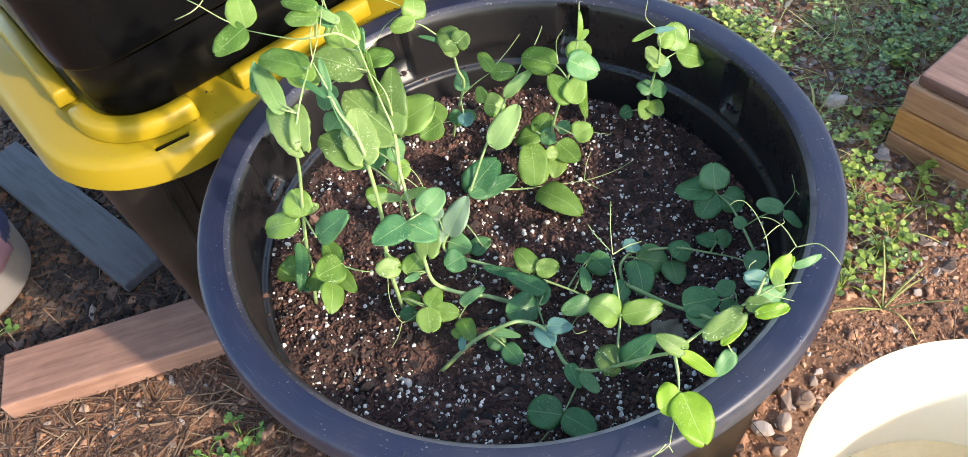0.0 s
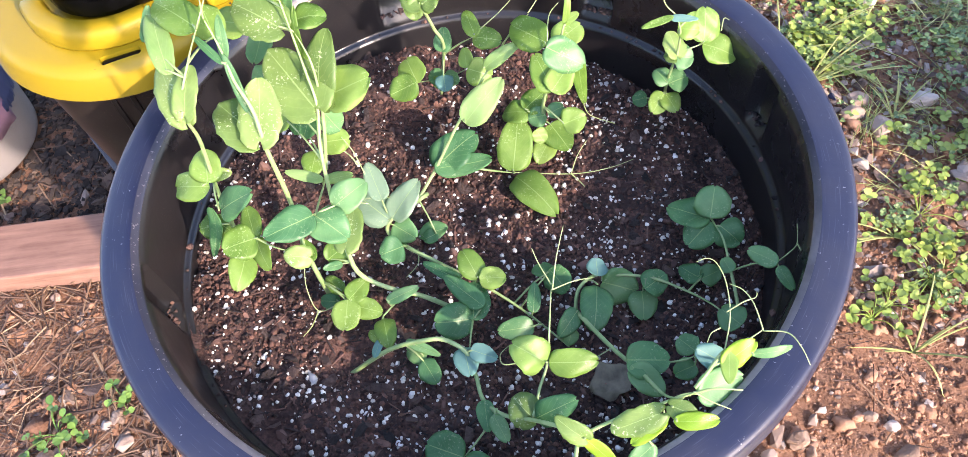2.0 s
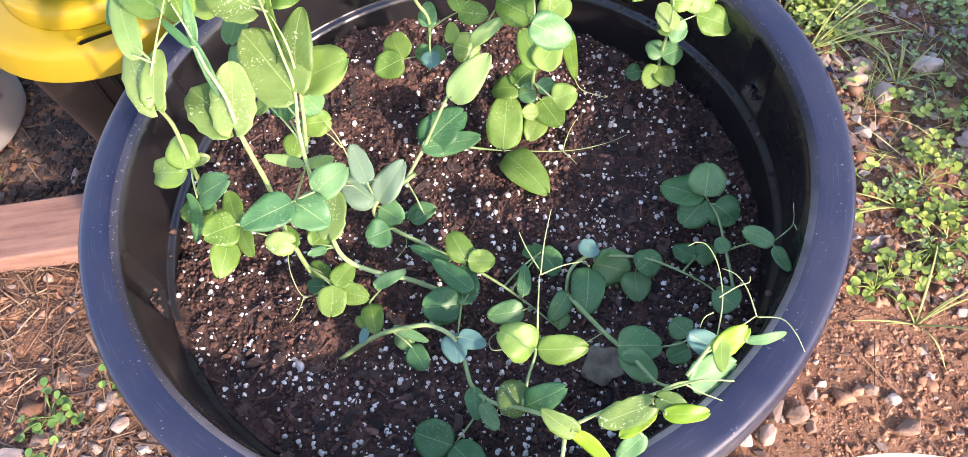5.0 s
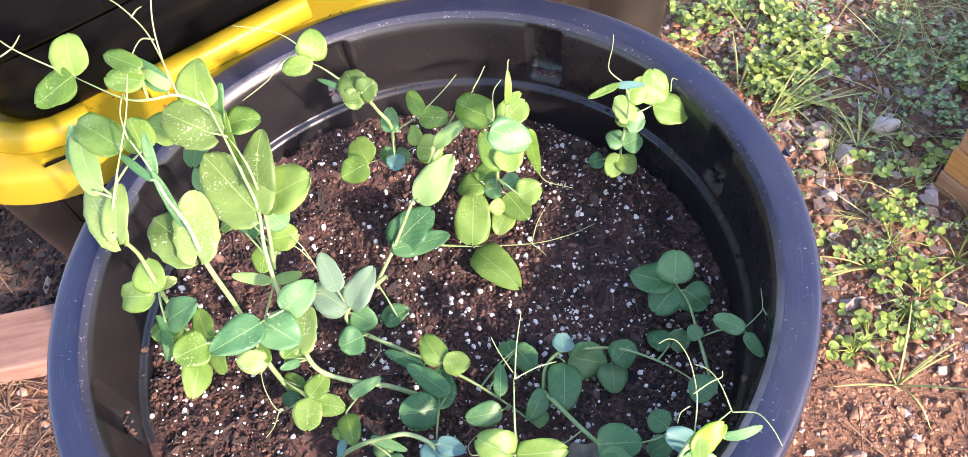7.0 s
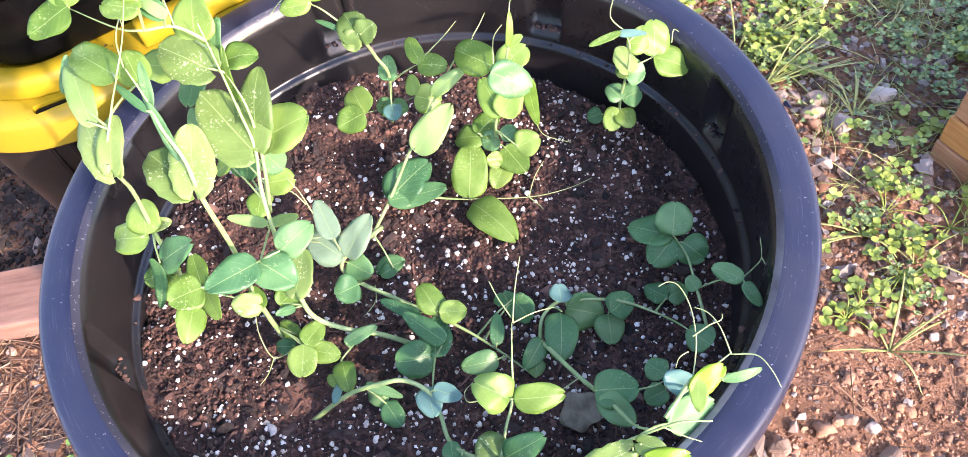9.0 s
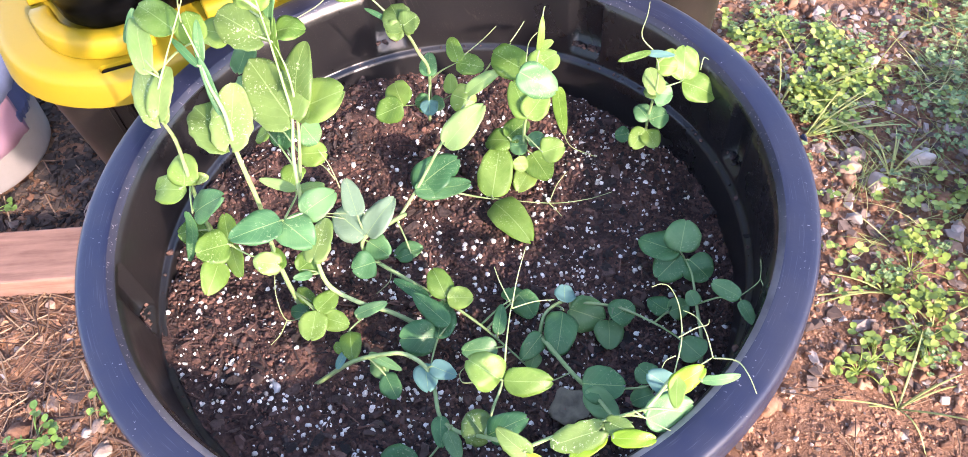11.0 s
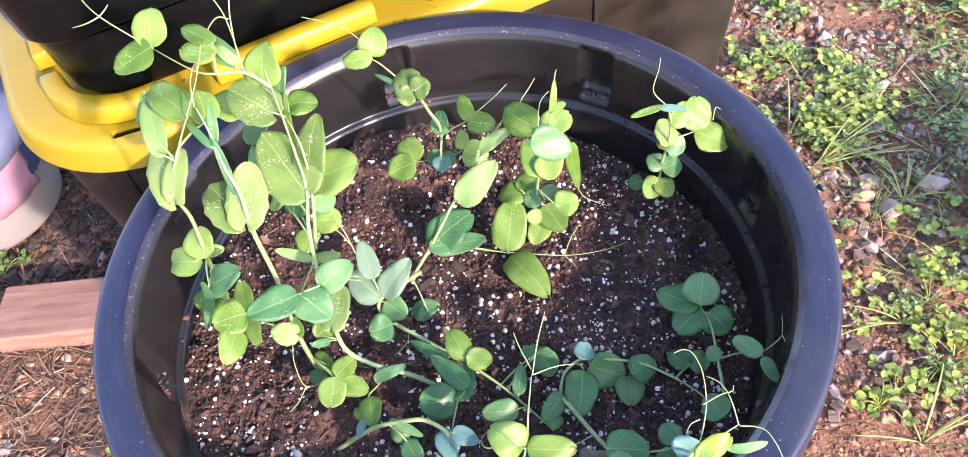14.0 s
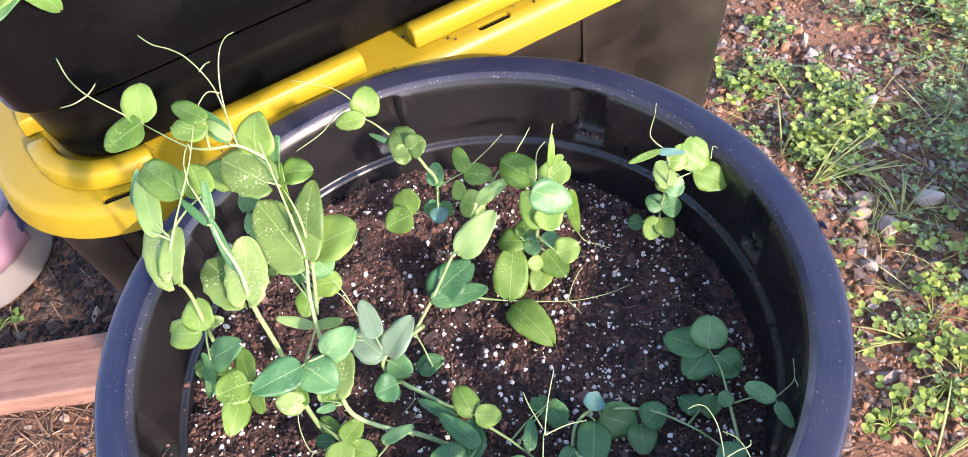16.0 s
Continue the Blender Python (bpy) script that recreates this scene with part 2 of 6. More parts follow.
M_CAP = wood_mat("grey_brown_cap_board", (0.10, 0.056, 0.044), (0.23, 0.14, 0.112), 0)
M_WHITE = plastic_mat("white_bucket_plastic", (0.88, 0.87, 0.84), 0.35, (0.62, 0.52, 0.30), 0.10)
M_MILKY = milky(M_WHITE)
M_LABEL_BLUE = plastic_mat("blue_label_paper", (0.13, 0.165, 0.31), 0.5, (0.42, 0.46, 0.55), 0.25)
M_LABEL_PINK = plastic_mat("pink_label_paper", (0.27, 0.155, 0.22), 0.5, (0.4, 0.29, 0.34), 0.25)
M_NAVY = plastic_mat("navy_label_paper", (0.03, 0.045, 0.12), 0.5, (0.2, 0.2, 0.3), 0.1)
M_SOIL = noise_mat("potting_soil", [(0.3, (0.011, 0.0070, 0.0066)), (0.5, (0.072, 0.037, 0.030)), (0.64, (0.19, 0.094, 0.068)), (0.82, (0.38, 0.195, 0.138))], 30, 0.95, 300, 0.006, 1.0, fine=260)
M_BARK = noise_mat("bark_chips", [(0.2, (0.012, 0.0080, 0.0076)), (0.5, (0.053, 0.031, 0.026)), (0.75, (0.12, 0.064, 0.049)), (0.95, (0.27, 0.145, 0.10))], 90, 0.85, 300, 0.001, 0.8, island=0.65)
M_CRUMB = noise_mat("mix_crumbs", [(0.28, (0.012, 0.0076, 0.0070)), (0.47, (0.076, 0.040, 0.032)), (0.62, (0.18, 0.089, 0.064)), (0.82, (0.38, 0.20, 0.138))], 28, 0.95, 800, 0.0025, 1.0, island=0.25, fine=420)
M_PERL = noise_mat("perlite", [(0.2, (0.40, 0.35, 0.29)), (0.6, (0.76, 0.72, 0.66))], 60, 0.85, 500, 0.0006, 0.6, island=0.6)
M_GROUND = noise_mat("dry_ground_soil", [(0.28, (0.105, 0.048, 0.026)), (0.5, (0.245, 0.124, 0.071)), (0.72, (0.38, 0.215, 0.135))], 9, 0.95, 130, 0.010, 1.0, fine=110)
M_CLOD = noise_mat("dirt_clods", [(0.2, (0.11, 0.051, 0.028)), (0.5, (0.255, 0.13, 0.075)), (0.8, (0.39, 0.225, 0.143))], 40, 0.95, 260, 0.002, 0.8, island=0.5)
M_DRYCRUMB = noise_mat("dry_pale_crumbs", [(0.2, (0.17, 0.082, 0.046)), (0.55, (0.33, 0.175, 0.105)), (0.9, (0.52, 0.33, 0.225))], 40, 0.95, 260, 0.002, 0.8, island=0.5)
M_GRAVEL = noise_mat("gravel_stone", [(0.15, (0.072, 0.046, 0.036)), (0.4, (0.15, 0.104, 0.082)), (0.62, (0.235, 0.175, 0.140)), (0.9, (0.43, 0.375, 0.34))], 45, 0.85, 220, 0.002, 0.7, island=0.7)
M_STONE = noise_mat("field_stone", [(0.2, (0.19, 0.122, 0.086)), (0.5, (0.32, 0.225, 0.166)), (0.68, (0.36, 0.305, 0.27)), (0.88, (0.54, 0.465, 0.395))], 0.9, 0.9, 4, 0.03, 0.6, seed_random=0.7)
M_STRAW = noise_mat("dry_straw", [(0.2, (0.050, 0.027, 0.017)), (0.5, (0.11, 0.061, 0.038)), (0.8, (0.21, 0.130, 0.077)), (0.97, (0.38, 0.27, 0.16))], 30, 0.8, island=0.85)
M_BARKONE = noise_mat("bark_chip", [(0.2, (0.018, 0.013, 0.0125)), (0.5, (0.064, 0.042, 0.037)), (0.8, (0.16, 0.10, 0.08))], 2.5, 0.75, 9, 0.05, 0.7, seed_random=0.6)
M_PERLONE = noise_mat("perlite_grain", [(0.2, (0.58, 0.53, 0.46)), (0.6, (0.84, 0.82, 0.78))], 3, 0.85, 8, 0.1, 0.5, seed_random=0.6)
M_MULCH = noise_mat("dark_mulch", [(0.2, (0.012, 0.008, 0.0065)), (0.5, (0.038, 0.025, 0.018)), (0.85, (0.11, 0.073, 0.052))], 60, 0.9, 250, 0.001, 0.7, island=0.65)
M_HUSK = noise_mat("seed_husk", [(0.3, (0.26, 0.26, 0.26)), (0.7, (0.42, 0.41, 0.39))], 90, 0.6, 300, 0.0006)
M_DEAD = noise_mat("dead_leaf", [(0.3, (0.080, 0.068, 0.046)), (0.7, (0.21, 0.175, 0.115))], 90, 0.85, 240, 0.001)
M_LUMBER = wood_mat("pink_lumber", (0.15, 0.075, 0.052), (0.31, 0.175, 0.125), 0)
M_CEDAR = wood_mat("orange_timber", (0.34, 0.155, 0.048), (0.62, 0.35, 0.12), 0)
M_BROWNWOOD = wood_mat("brown_timber", (0.24, 0.125, 0.066), (0.50, 0.30, 0.17), 0)
M_GREYWOOD = wood_mat("weathered_grey_plank", (0.022, 0.024, 0.030), (0.07, 0.076, 0.09), 0)
M_FILL = noise_mat("tan_bucket_fill", [(0.3, (0.70, 0.56, 0.33)), (0.7, (0.85, 0.72, 0.48))], 20, 0.9, 80, 0.004)
M_PEA = leaf_mat("pea_leaf", (0.095, 0.207, 0.028), (0.182, 0.320, 0.056), (0.295, 0.435, 0.11), 0.35)
M_PEAYOUNG = leaf_mat("pea_leaf_young", (0.17, 0.32, 0.018), (0.27, 0.44, 0.030), (0.38, 0.54, 0.06), 0.4)
M_SPROUT = noise_mat("sprout_leaf", [(0.15, (0.045, 0.105, 0.016)), (0.5, (0.095, 0.185, 0.030)), (0.85, (0.17, 0.29, 0.055))], 20, 0.5, seed_random=0.5)
M_STIP = leaf_mat("pea_stipule_speckled", (0.120, 0.212, 0.050), (0.200, 0.315, 0.086), (0.32, 0.43, 0.145), 0.9, fleck_col=(0.62, 0.68, 0.48))
M_PEADULL = leaf_mat("pea_leaf_waxy", (0.055, 0.185, 0.072), (0.11, 0.28, 0.108), (0.215, 0.39, 0.17), 0.3)
M_PEABLUE = leaf_mat("pea_leaf_blue_underside", (0.11, 0.25, 0.22), (0.15, 0.32, 0.29), (0.20, 0.38, 0.35), 0.1)
M_PEAGREY = leaf_mat("pea_leaf_grey_underside", (0.185, 0.30, 0.195), (0.25, 0.37, 0.25), (0.32, 0.44, 0.31), 0.2)
M_PEAPALE = leaf_mat("pea_leaf_pale_underside", (0.21, 0.35, 0.11), (0.28, 0.43, 0.155), (0.34, 0.49, 0.20), 0.25)
M_STEM = noise_mat("pea_stem", [(0.3, (0.165, 0.26, 0.085)), (0.7, (0.30, 0.39, 0.165))], 70, 0.5)
M_TENDRIL = noise_mat("pea_tendril", [(0.3, (0.20, 0.27, 0.10)), (0.7, (0.34, 0.39, 0.18))], 70, 0.5)
M_WEED = noise_mat("weed_leaf", [(0.15, (0.065, 0.115, 0.018)), (0.5, (0.16, 0.235, 0.035)), (0.85, (0.33, 0.40, 0.08))], 20, 0.55, island=0.8)
M_CLOVER = noise_mat("clover_leaf", [(0.15, (0.065, 0.12, 0.04)), (0.5, (0.15, 0.23, 0.08)), (0.85, (0.27, 0.35, 0.13))], 20, 0.6, island=0.75)
M_GRASS = noise_mat("grass_blade", [(0.15, (0.13, 0.17, 0.04)), (0.5, (0.27, 0.30, 0.085)), (0.85, (0.46, 0.44, 0.19))], 12, 0.6, island=0.75)


# ---- helpers for meshes ----
def mesh_of(name, verts, faces, material, smooth=True, uv=None):
    me = bpy.data.meshes.new(name)
    me.from_pydata([tuple(v) for v in verts], [], [tuple(f) for f in faces])
    me.materials.append(material)
    if smooth:
        me.shade_smooth()
    if uv is not None:
        layer = me.uv_layers.new(name="UVMap")
        idx = np.empty(len(me.loops), dtype=np.int32)
        me.loops.foreach_get("vertex_index", idx)
        layer.data.foreach_set("uv", np.asarray(uv, dtype=np.float32)[idx].ravel())
    return me


def solid(name, verts, faces, material, parent=None, label="", smooth=True, uv=None):
    ob = new(name, mesh_of(name, verts, faces, material, smooth, uv))
    if parent is not None:
        ob.parent = parent
    if label:
        ob["label"] = label
    return ob


def part(name, bm, material, parent, label="", smooth=False):
    me = bpy.data.meshes.new(name)
    bm.to_mesh(me)
    bm.free()
    me.materials.append(material)
    if smooth:
        me.shade_smooth()
    ob = new(name, me)
    ob.parent = parent
    if label:
        ob["label"] = label
    return ob


def base(name, at=(0, 0, 0), turn=0.0):
    e = new(name)
    e.empty_display_size = 0.05
    e.matrix_basis = pose(*at, 0, 0, turn)
    return e


def loft(rings, cap_start=False, cap_end=False):
    """Faces between closed rings of equal length."""
    n = len(rings[0])
    verts = [v for r in rings for v in r]
    faces = []
    for k in range(len(rings) - 1):
        a, b = k * n, (k + 1) * n
        for i in range(n):
            j = (i + 1) % n
            faces.append((a + i, a + j, b + j, b + i))
    if cap_start:
        faces.append(tuple(range(n))[::-1])
    if cap_end:
        faces.append(tuple(range((len(rings) - 1) * n, len(rings) * n)))
    return verts, faces


def ring(r, z, n, cx=0.0, cy=0.0, shape=None):
    out = []
    for i in range(n):
        a = 2 * math.pi * i / n
        q = r + (shape(a, z) if shape else 0.0)
        out.append((cx + q * math.cos(a), cy + q * math.sin(a), z))
    return out


def rrect(u0, u1, v0, v1, r, z, k=8, dent=None):
    """A rectangle with round corners at height z, as a ring."""
    out = []
    for cx, cy, a0 in ((u1 - r, v1 - r, 0), (u0 + r, v1 - r, 90), (u0 + r, v0 + r, 180), (u1 - r, v0 + r, 270)):
        for i in range(k + 1):
            a = radians(a0 + 90 * i / k)
            out.append((cx + r * math.cos(a), cy + r * math.sin(a), z))
    full = []
    for i, p in enumerate(out):
        q = out[(i + 1) % len(out)]
        full.append(p)
        gap = math.dist(p, q)
        if gap > 0.05:
            steps = 24
            for s in range(1, steps):
                t = s / steps
                x, y = p[0] + (q[0] - p[0]) * t, p[1] + (q[1] - p[1]) * t
                if dent:
                    d = dent(t, z)
                    nx, ny = (q[1] - p[1]) / gap, -(q[0] - p[0]) / gap
                    x, y = x - nx * d, y - ny * d
                full.append((x, y, z))
    return full


def box_bm(sx, sy, sz, bevel, segs=2):
    bm = bmesh.new()
    bmesh.ops.create_cube(bm, size=1.0)
    bmesh.ops.scale(bm, vec=(sx, sy, sz), verts=bm.verts)
    bmesh.ops.translate(bm, vec=(0, 0, sz / 2), verts=bm.verts)
    bmesh.ops.bevel(bm, geom=list(bm.edges), offset=bevel, segments=segs, affect='EDGES', profile=0.5)
    return bm


def tube(points, radii, n=6):
    """A round stalk through points, smoothed, as verts and faces."""
    P = [Vector(p) for p in points]
    fine, rad = [], []
    for i in range(len(P) - 1):
        p0, p1, p2, p3 = P[max(i - 1, 0)], P[i], P[i + 1], P[min(i + 2, len(P) - 1)]
        steps = 5
        for s in range(steps):
            t = s / steps
            fine.append(0.5 * ((2 * p1) + (p2 - p0) * t + (2 * p0 - 5 * p1 + 4 * p2 - p3) * t * t + (3 * p1 - p0 - 3 * p2 + p3) * t ** 3))
            rad.append(radii[i] + (radii[i + 1] - radii[i]) * t)
    fine.append(P[-1])
    rad.append(radii[-1])
    rings = []
    side = None
    for i, p in enumerate(fine):
        d = (fine[min(i + 1, len(fine) - 1)] - fine[max(i - 1, 0)]).normalized()
        if side is None:
            side = d.orthogonal().normalized()
        side = (side - d * side.dot(d)).normalized()
        up = d.cross(side)
        rings.append([tuple(p + (side * math.cos(2 * math.pi * k / n) + up * math.sin(2 * math.pi * k / n)) * rad[i]) for k in range(n)])
    return loft(rings, True, True)


rng = np.random.default_rng(7)


def scattered(name, protos, places, turns, sizes, material, parent=None, smooth=False):
    """Many small pieces in one mesh: places (n, 3), turns (n, 3, 3), sizes (n, 3)."""
    vs, fs, at = [], [], 0
    pick = rng.integers(0, len(protos), len(places))
    for k, (pv, pf) in enumerate(protos):
        sel = np.where(pick == k)[0]
        if not len(sel):
            continue
        v = np.einsum("nij,nvj->nvi", turns[sel], pv[None] * sizes[sel][:, None, :]) + places[sel][:, None, :]
        f = pf[None] + (np.arange(len(sel)) * len(pv))[:, None, None] + at
        at += len(sel) * len(pv)
        vs.append(v.reshape(-1, 3))
        fs.append(f.reshape(-1, pf.shape[1]))
    me = bpy.data.meshes.new(name)
    V = np.concatenate(vs)
    me.from_pydata(V.tolist(), [], [row for f in fs for row in f.tolist()])
    me.materials.append(material)
    if smooth:
        me.shade_smooth()
    ob = new(name, me)
    if parent is not None:
        ob.parent = parent
    return ob


def random_turns(n, tilt=math.pi):
    """Turns about z by any angle, after a tilt of up to so many radians."""
    a, b, c = rng.uniform(0, 2 * math.pi, n), rng.uniform(-tilt, tilt, n), rng.uniform(0, 2 * math.pi, n)
    def rz(t):
        m = np.zeros((len(t), 3, 3))
        m[:, 0, 0] = m[:, 1, 1] = np.cos(t)
        m[:, 0, 1], m[:, 1, 0], m[:, 2, 2] = -np.sin(t), np.sin(t), 1
        return m
    rx = np.zeros((n, 3, 3))
    rx[:, 0, 0] = 1
    rx[:, 1, 1] = rx[:, 2, 2] = np.cos(b)
    rx[:, 1, 2], rx[:, 2, 1] = -np.sin(b), np.sin(b)
    return rz(a) @ rx @ rz(c)


def pebble_proto(seed, sub=1, rough=0.25, flat=0.7):
    """A rough stone of about unit size, as arrays."""
    bm = bmesh.new()
    bmesh.ops.create_icosphere(bm, subdivisions=sub, radius=0.5)
    r = random.Random(seed)
    off = Vector((r.uniform(-9, 9), r.uniform(-9, 9), r.uniform(-9, 9)))
    for v in bm.verts:
        v.co *= 1 + rough * noise.noise(v.co * 2.6 + off) * 2
        v.co.z *= flat
    bm.verts.ensure_lookup_table()
    V = np.array([v.co[:] for v in bm.verts])
    F = np.array([[v.index for v in f.verts] for f in bm.faces])
    bm.free()
    return V, F


def rock_proto(seed, points=13, flat=0.7, worn=0.0):
    """A broken stone of about unit size with flat facets, as arrays."""
    r = random.Random(seed)
    bm = bmesh.new()
    for k in range(points):
        d = Vector((r.gauss(0, 1), r.gauss(0, 1), r.gauss(0, 1))).normalized() * r.uniform(0.40, 0.56)
        bm.verts.new((d.x, d.y, d.z * flat))
    out = bmesh.ops.convex_hull(bm, input=list(bm.verts))
    bmesh.ops.delete(bm, geom=[g for g in out["geom_interior"] if isinstance(g, bmesh.types.BMVert)], context='VERTS')
    if worn:
        bmesh.ops.dissolve_limit(bm, angle_limit=radians(12), verts=list(bm.verts), edges=list(bm.edges))
        bmesh.ops.bevel(bm, geom=list(bm.edges), offset=worn, segments=1, affect='EDGES', profile=0.5)
    bmesh.ops.triangulate(bm, faces=list(bm.faces))
    bmesh.ops.recalc_face_normals(bm, faces=list(bm.faces))
    bm.verts.index_update()
    V = np.array([v.co[:] for v in bm.verts])
    F = np.array([[v.index for v in f.verts] for f in bm.faces])
    bm.free()
    return V, F


def chip_proto(seed):
    """A splinter of bark: a bent, bevelled slab, as arrays of quads."""
    r = random.Random(seed)
    V = []
    for z in (-0.5, 0.5):
        for x, y in ((-0.5, -0.4), (0.0, -0.5), (0.5, -0.3), (0.45, 0.35), (0.0, 0.5), (-0.45, 0.3)):
            k = 0.8 if z > 0 else 1.0
            V.append((x * k * r.uniform(0.7, 1.15), y * k * r.uniform(0.6, 1.2), z * r.uniform(0.6, 1.1) + 0.3 * math.sin(3 * x)))
    F = [(0, 1, 7, 6), (1, 2, 8, 7), (2, 3, 9, 8), (3, 4, 10, 9), (4, 5, 11, 10), (5, 0, 6, 11), (6, 7, 10, 11), (7, 8, 9, 10), (1, 0, 5, 4), (2, 1, 4, 3)]
    return np.array(V), np.array(F)


# ---- ground: one sheet to the horizon ----
def ground_height(x, y):
    d = math.hypot(x, y)
    k = 1.0 if d < 2.5 else max(0.0, 1 - (d - 2.5) / 3)
    return k * (0.014 * noise.noise((x * 2.3, y * 2.3, 0.3)) + 0.006 * noise.noise((x * 11, y * 11, 4.0)) + 0.004 * noise.noise((x * 31, y * 31, 8.0))) - 0.006


def build_ground():
    near = np.arange(-1.5, 2.01, 0.0125)
    far = np.array([2.2, 2.6, 3.2, 4.2, 6, 9, 14, 25, 50, 120, 300])
    ax = np.concatenate([-far[::-1], near, far])
    verts = [(x, y, ground_height(x, y)) for y in ax for x in ax]
    n = len(ax)
    faces = [(j * n + i, j * n + i + 1, (j + 1) * n + i + 1, (j + 1) * n + i) for j in range(n - 1) for i in range(n - 1)]
    g = solid("ground", verts, faces, M_GROUND)
    return tagged(g, "dry reddish brown garden soil, crumbly and littered with gravel", "ground", kind="structure")


build_ground()

# ---- black tub ----
RIM, RO, RI = 0.46, 0.28, 0.252     # height of the rim, its outer and inner radius
RIBS = [22.5 + 45.6 * k for k in range(8)]


def tub_panels(a, z):
    """Eight shallow channels down the wall, each ending on a small ledge."""
    if not 0.394 < z < RIM - 0.0095:
        return 0.0
    deg = math.degrees(a) % 360
    for c in RIBS:
        d = abs((deg - c + 180) % 360 - 180)
        if d < 3.5:
            return 0.010
    return 0.0


def build_tub():
    tub = base("planting_tub")
    n = 512
    prof = [(RI - 0.0014, RIM - 0.0046), (RI - 0.0006, RIM - 0.0032), (RI + 0.0020, RIM - 0.0012), (RI + 0.0032, RIM - 0.0003), (RI + 0.0046, RIM), (RI + 0.0085, RIM + 0.0002), (RO - 0.008, RIM), (RO - 0.0042, RIM - 0.0003), (RO - 0.0024, RIM - 0.0010), (RO - 0.0010, RIM - 0.0024), (RO - 0.0002, RIM - 0.0046), (RO + 0.0010, RIM - 0.024), (RO - 0.001, RIM - 0.028), (RO - 0.004, RIM - 0.0295), (RO - 0.008, RIM - 0.028), (RO - 0.012, RIM - 0.018)]
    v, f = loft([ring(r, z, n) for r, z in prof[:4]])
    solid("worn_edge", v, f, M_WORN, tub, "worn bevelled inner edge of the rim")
    v, f = loft([ring(r, z, n) for r, z in prof[3:]])
    solid("rim", v, f, M_RIM, tub, "broad flat black rim, scuffed and dusty, with a blue sheen")
    inner = [(RI - 0.0013, RIM - 0.0050), (RI - 0.0028, RIM - 0.0075), (RI - 0.004, RIM - 0.010), (RI - 0.0045, RIM - 0.016), (RI - 0.006, 0.42), (RI - 0.007, 0.397), (RI - 0.0072, 0.393), (RI - 0.0074, 0.3862), (RI - 0.0082, 0.3846), (RI - 0.0105, 0.3838), (RI - 0.0125, 0.3826), (RI - 0.0135, 0.3795), (RI - 0.018, 0.34), (RI - 0.024, 0.30)]
    v, f = loft([ring(r, z, n, shape=tub_panels) for r, z in inner])
    f = [q[::-1] for q in f]
    solid("inner_wall", v, f, M_TUB, tub, "dark inner wall with shallow channels and a step")
    outer = [(RO - 0.013, RIM - 0.018), (RO - 0.016, 0.40), (RO - 0.034, 0.2), (RO - 0.052, 0.012), (RO - 0.058, 0.0), (0.02, 0.0)]
    v, f = loft([ring(r, z, 128) for r, z in outer], cap_end=True)
    f = [q[::-1] for q in f]
    solid("outer_wall", v, f, M_TUBOUT, tub, "dusty brown-black outer wall")
    # small crack on the rim
    bm = bmesh.new()
    bmesh.ops.create_cone(bm, cap_ends=True, segments=5, radius1=0.0026, radius2=0.0005, depth=0.008)
    bmesh.ops.rotate(bm, matrix=Euler((1.2, 0, radians(15))).to_matrix(), verts=bm.verts)
    bmesh.ops.translate(bm, vec=(0.2725, 0.070, RIM - 0.0005), verts=bm.verts)
    a, b = (-0.1085, -0.2535), (-0.1035, -0.2440)
    s = Vector((b[1] - a[1], a[0] - b[0], 0)).normalized() * 0.00022
    cut = [Vector((*p, RIM + 0.0006)) + s * k for p, k in ((a, -1), (a, 1), (b, 1), (b, -1))]
    low = [c - Vector((0, 0, 0.0008)) for c in cut]
    solid("scratch", low + cut, [(4, 5, 6, 7), (0, 1, 5, 4), (1, 2, 6, 5), (2, 3, 7, 6), (3, 0, 4, 7)], M_WORNLINE, tub, "pale scratch across the rim", smooth=False)
    part("chipped_edge", bm, M_RIM, tub, "small torn nick in the rim")
    return tagged(tub, "large round black plastic tub with a scuffed rim, planted with peas", "tub")


build_tub()


def soil_height(x, y):
    z = 0.361 - 0.065 * x - 0.045 * y + 0.008 * noise.noise((x * 13, y * 13, 1.0)) + 0.006 * noise.noise((x * 34, y * 34, 3.0)) + 0.0035 * noise.noise((x * 80, y * 80, 5.0))
    # holes where seeds were set
    for px, py, r, deep in ((-0.073, 0.125, 0.020, 0.020), (-0.010, 0.020, 0.022, 0.010), (-0.108, 0.040, 0.020, 0.009)):
        q = ((x - px) ** 2 + (y - py) ** 2) / (r * r)
        if q < 6:
            z -= deep * math.exp(-q)
    return z


def build_soil():
    rings_n, n = 100, 300
    rings = []
    for k in range(1, rings_n + 1):
        r = 0.243 * k / rings_n
        rings.append([(r * math.cos(2 * math.pi * i / n), r * math.sin(2 * math.pi * i / n), soil_height(r * math.cos(2 * math.pi * i / n), r * math.sin(2 * math.pi * i / n))) for i in range(n)])
    v, f = loft(rings, cap_start=True)
    f[-1] = f[-1][::-1]
    s = solid("potting_soil", v, f, M_SOIL)
    return tagged(s, "dark brown potting mix filling the tub, loose and damp", "soil", kind="stuff")


build_soil()


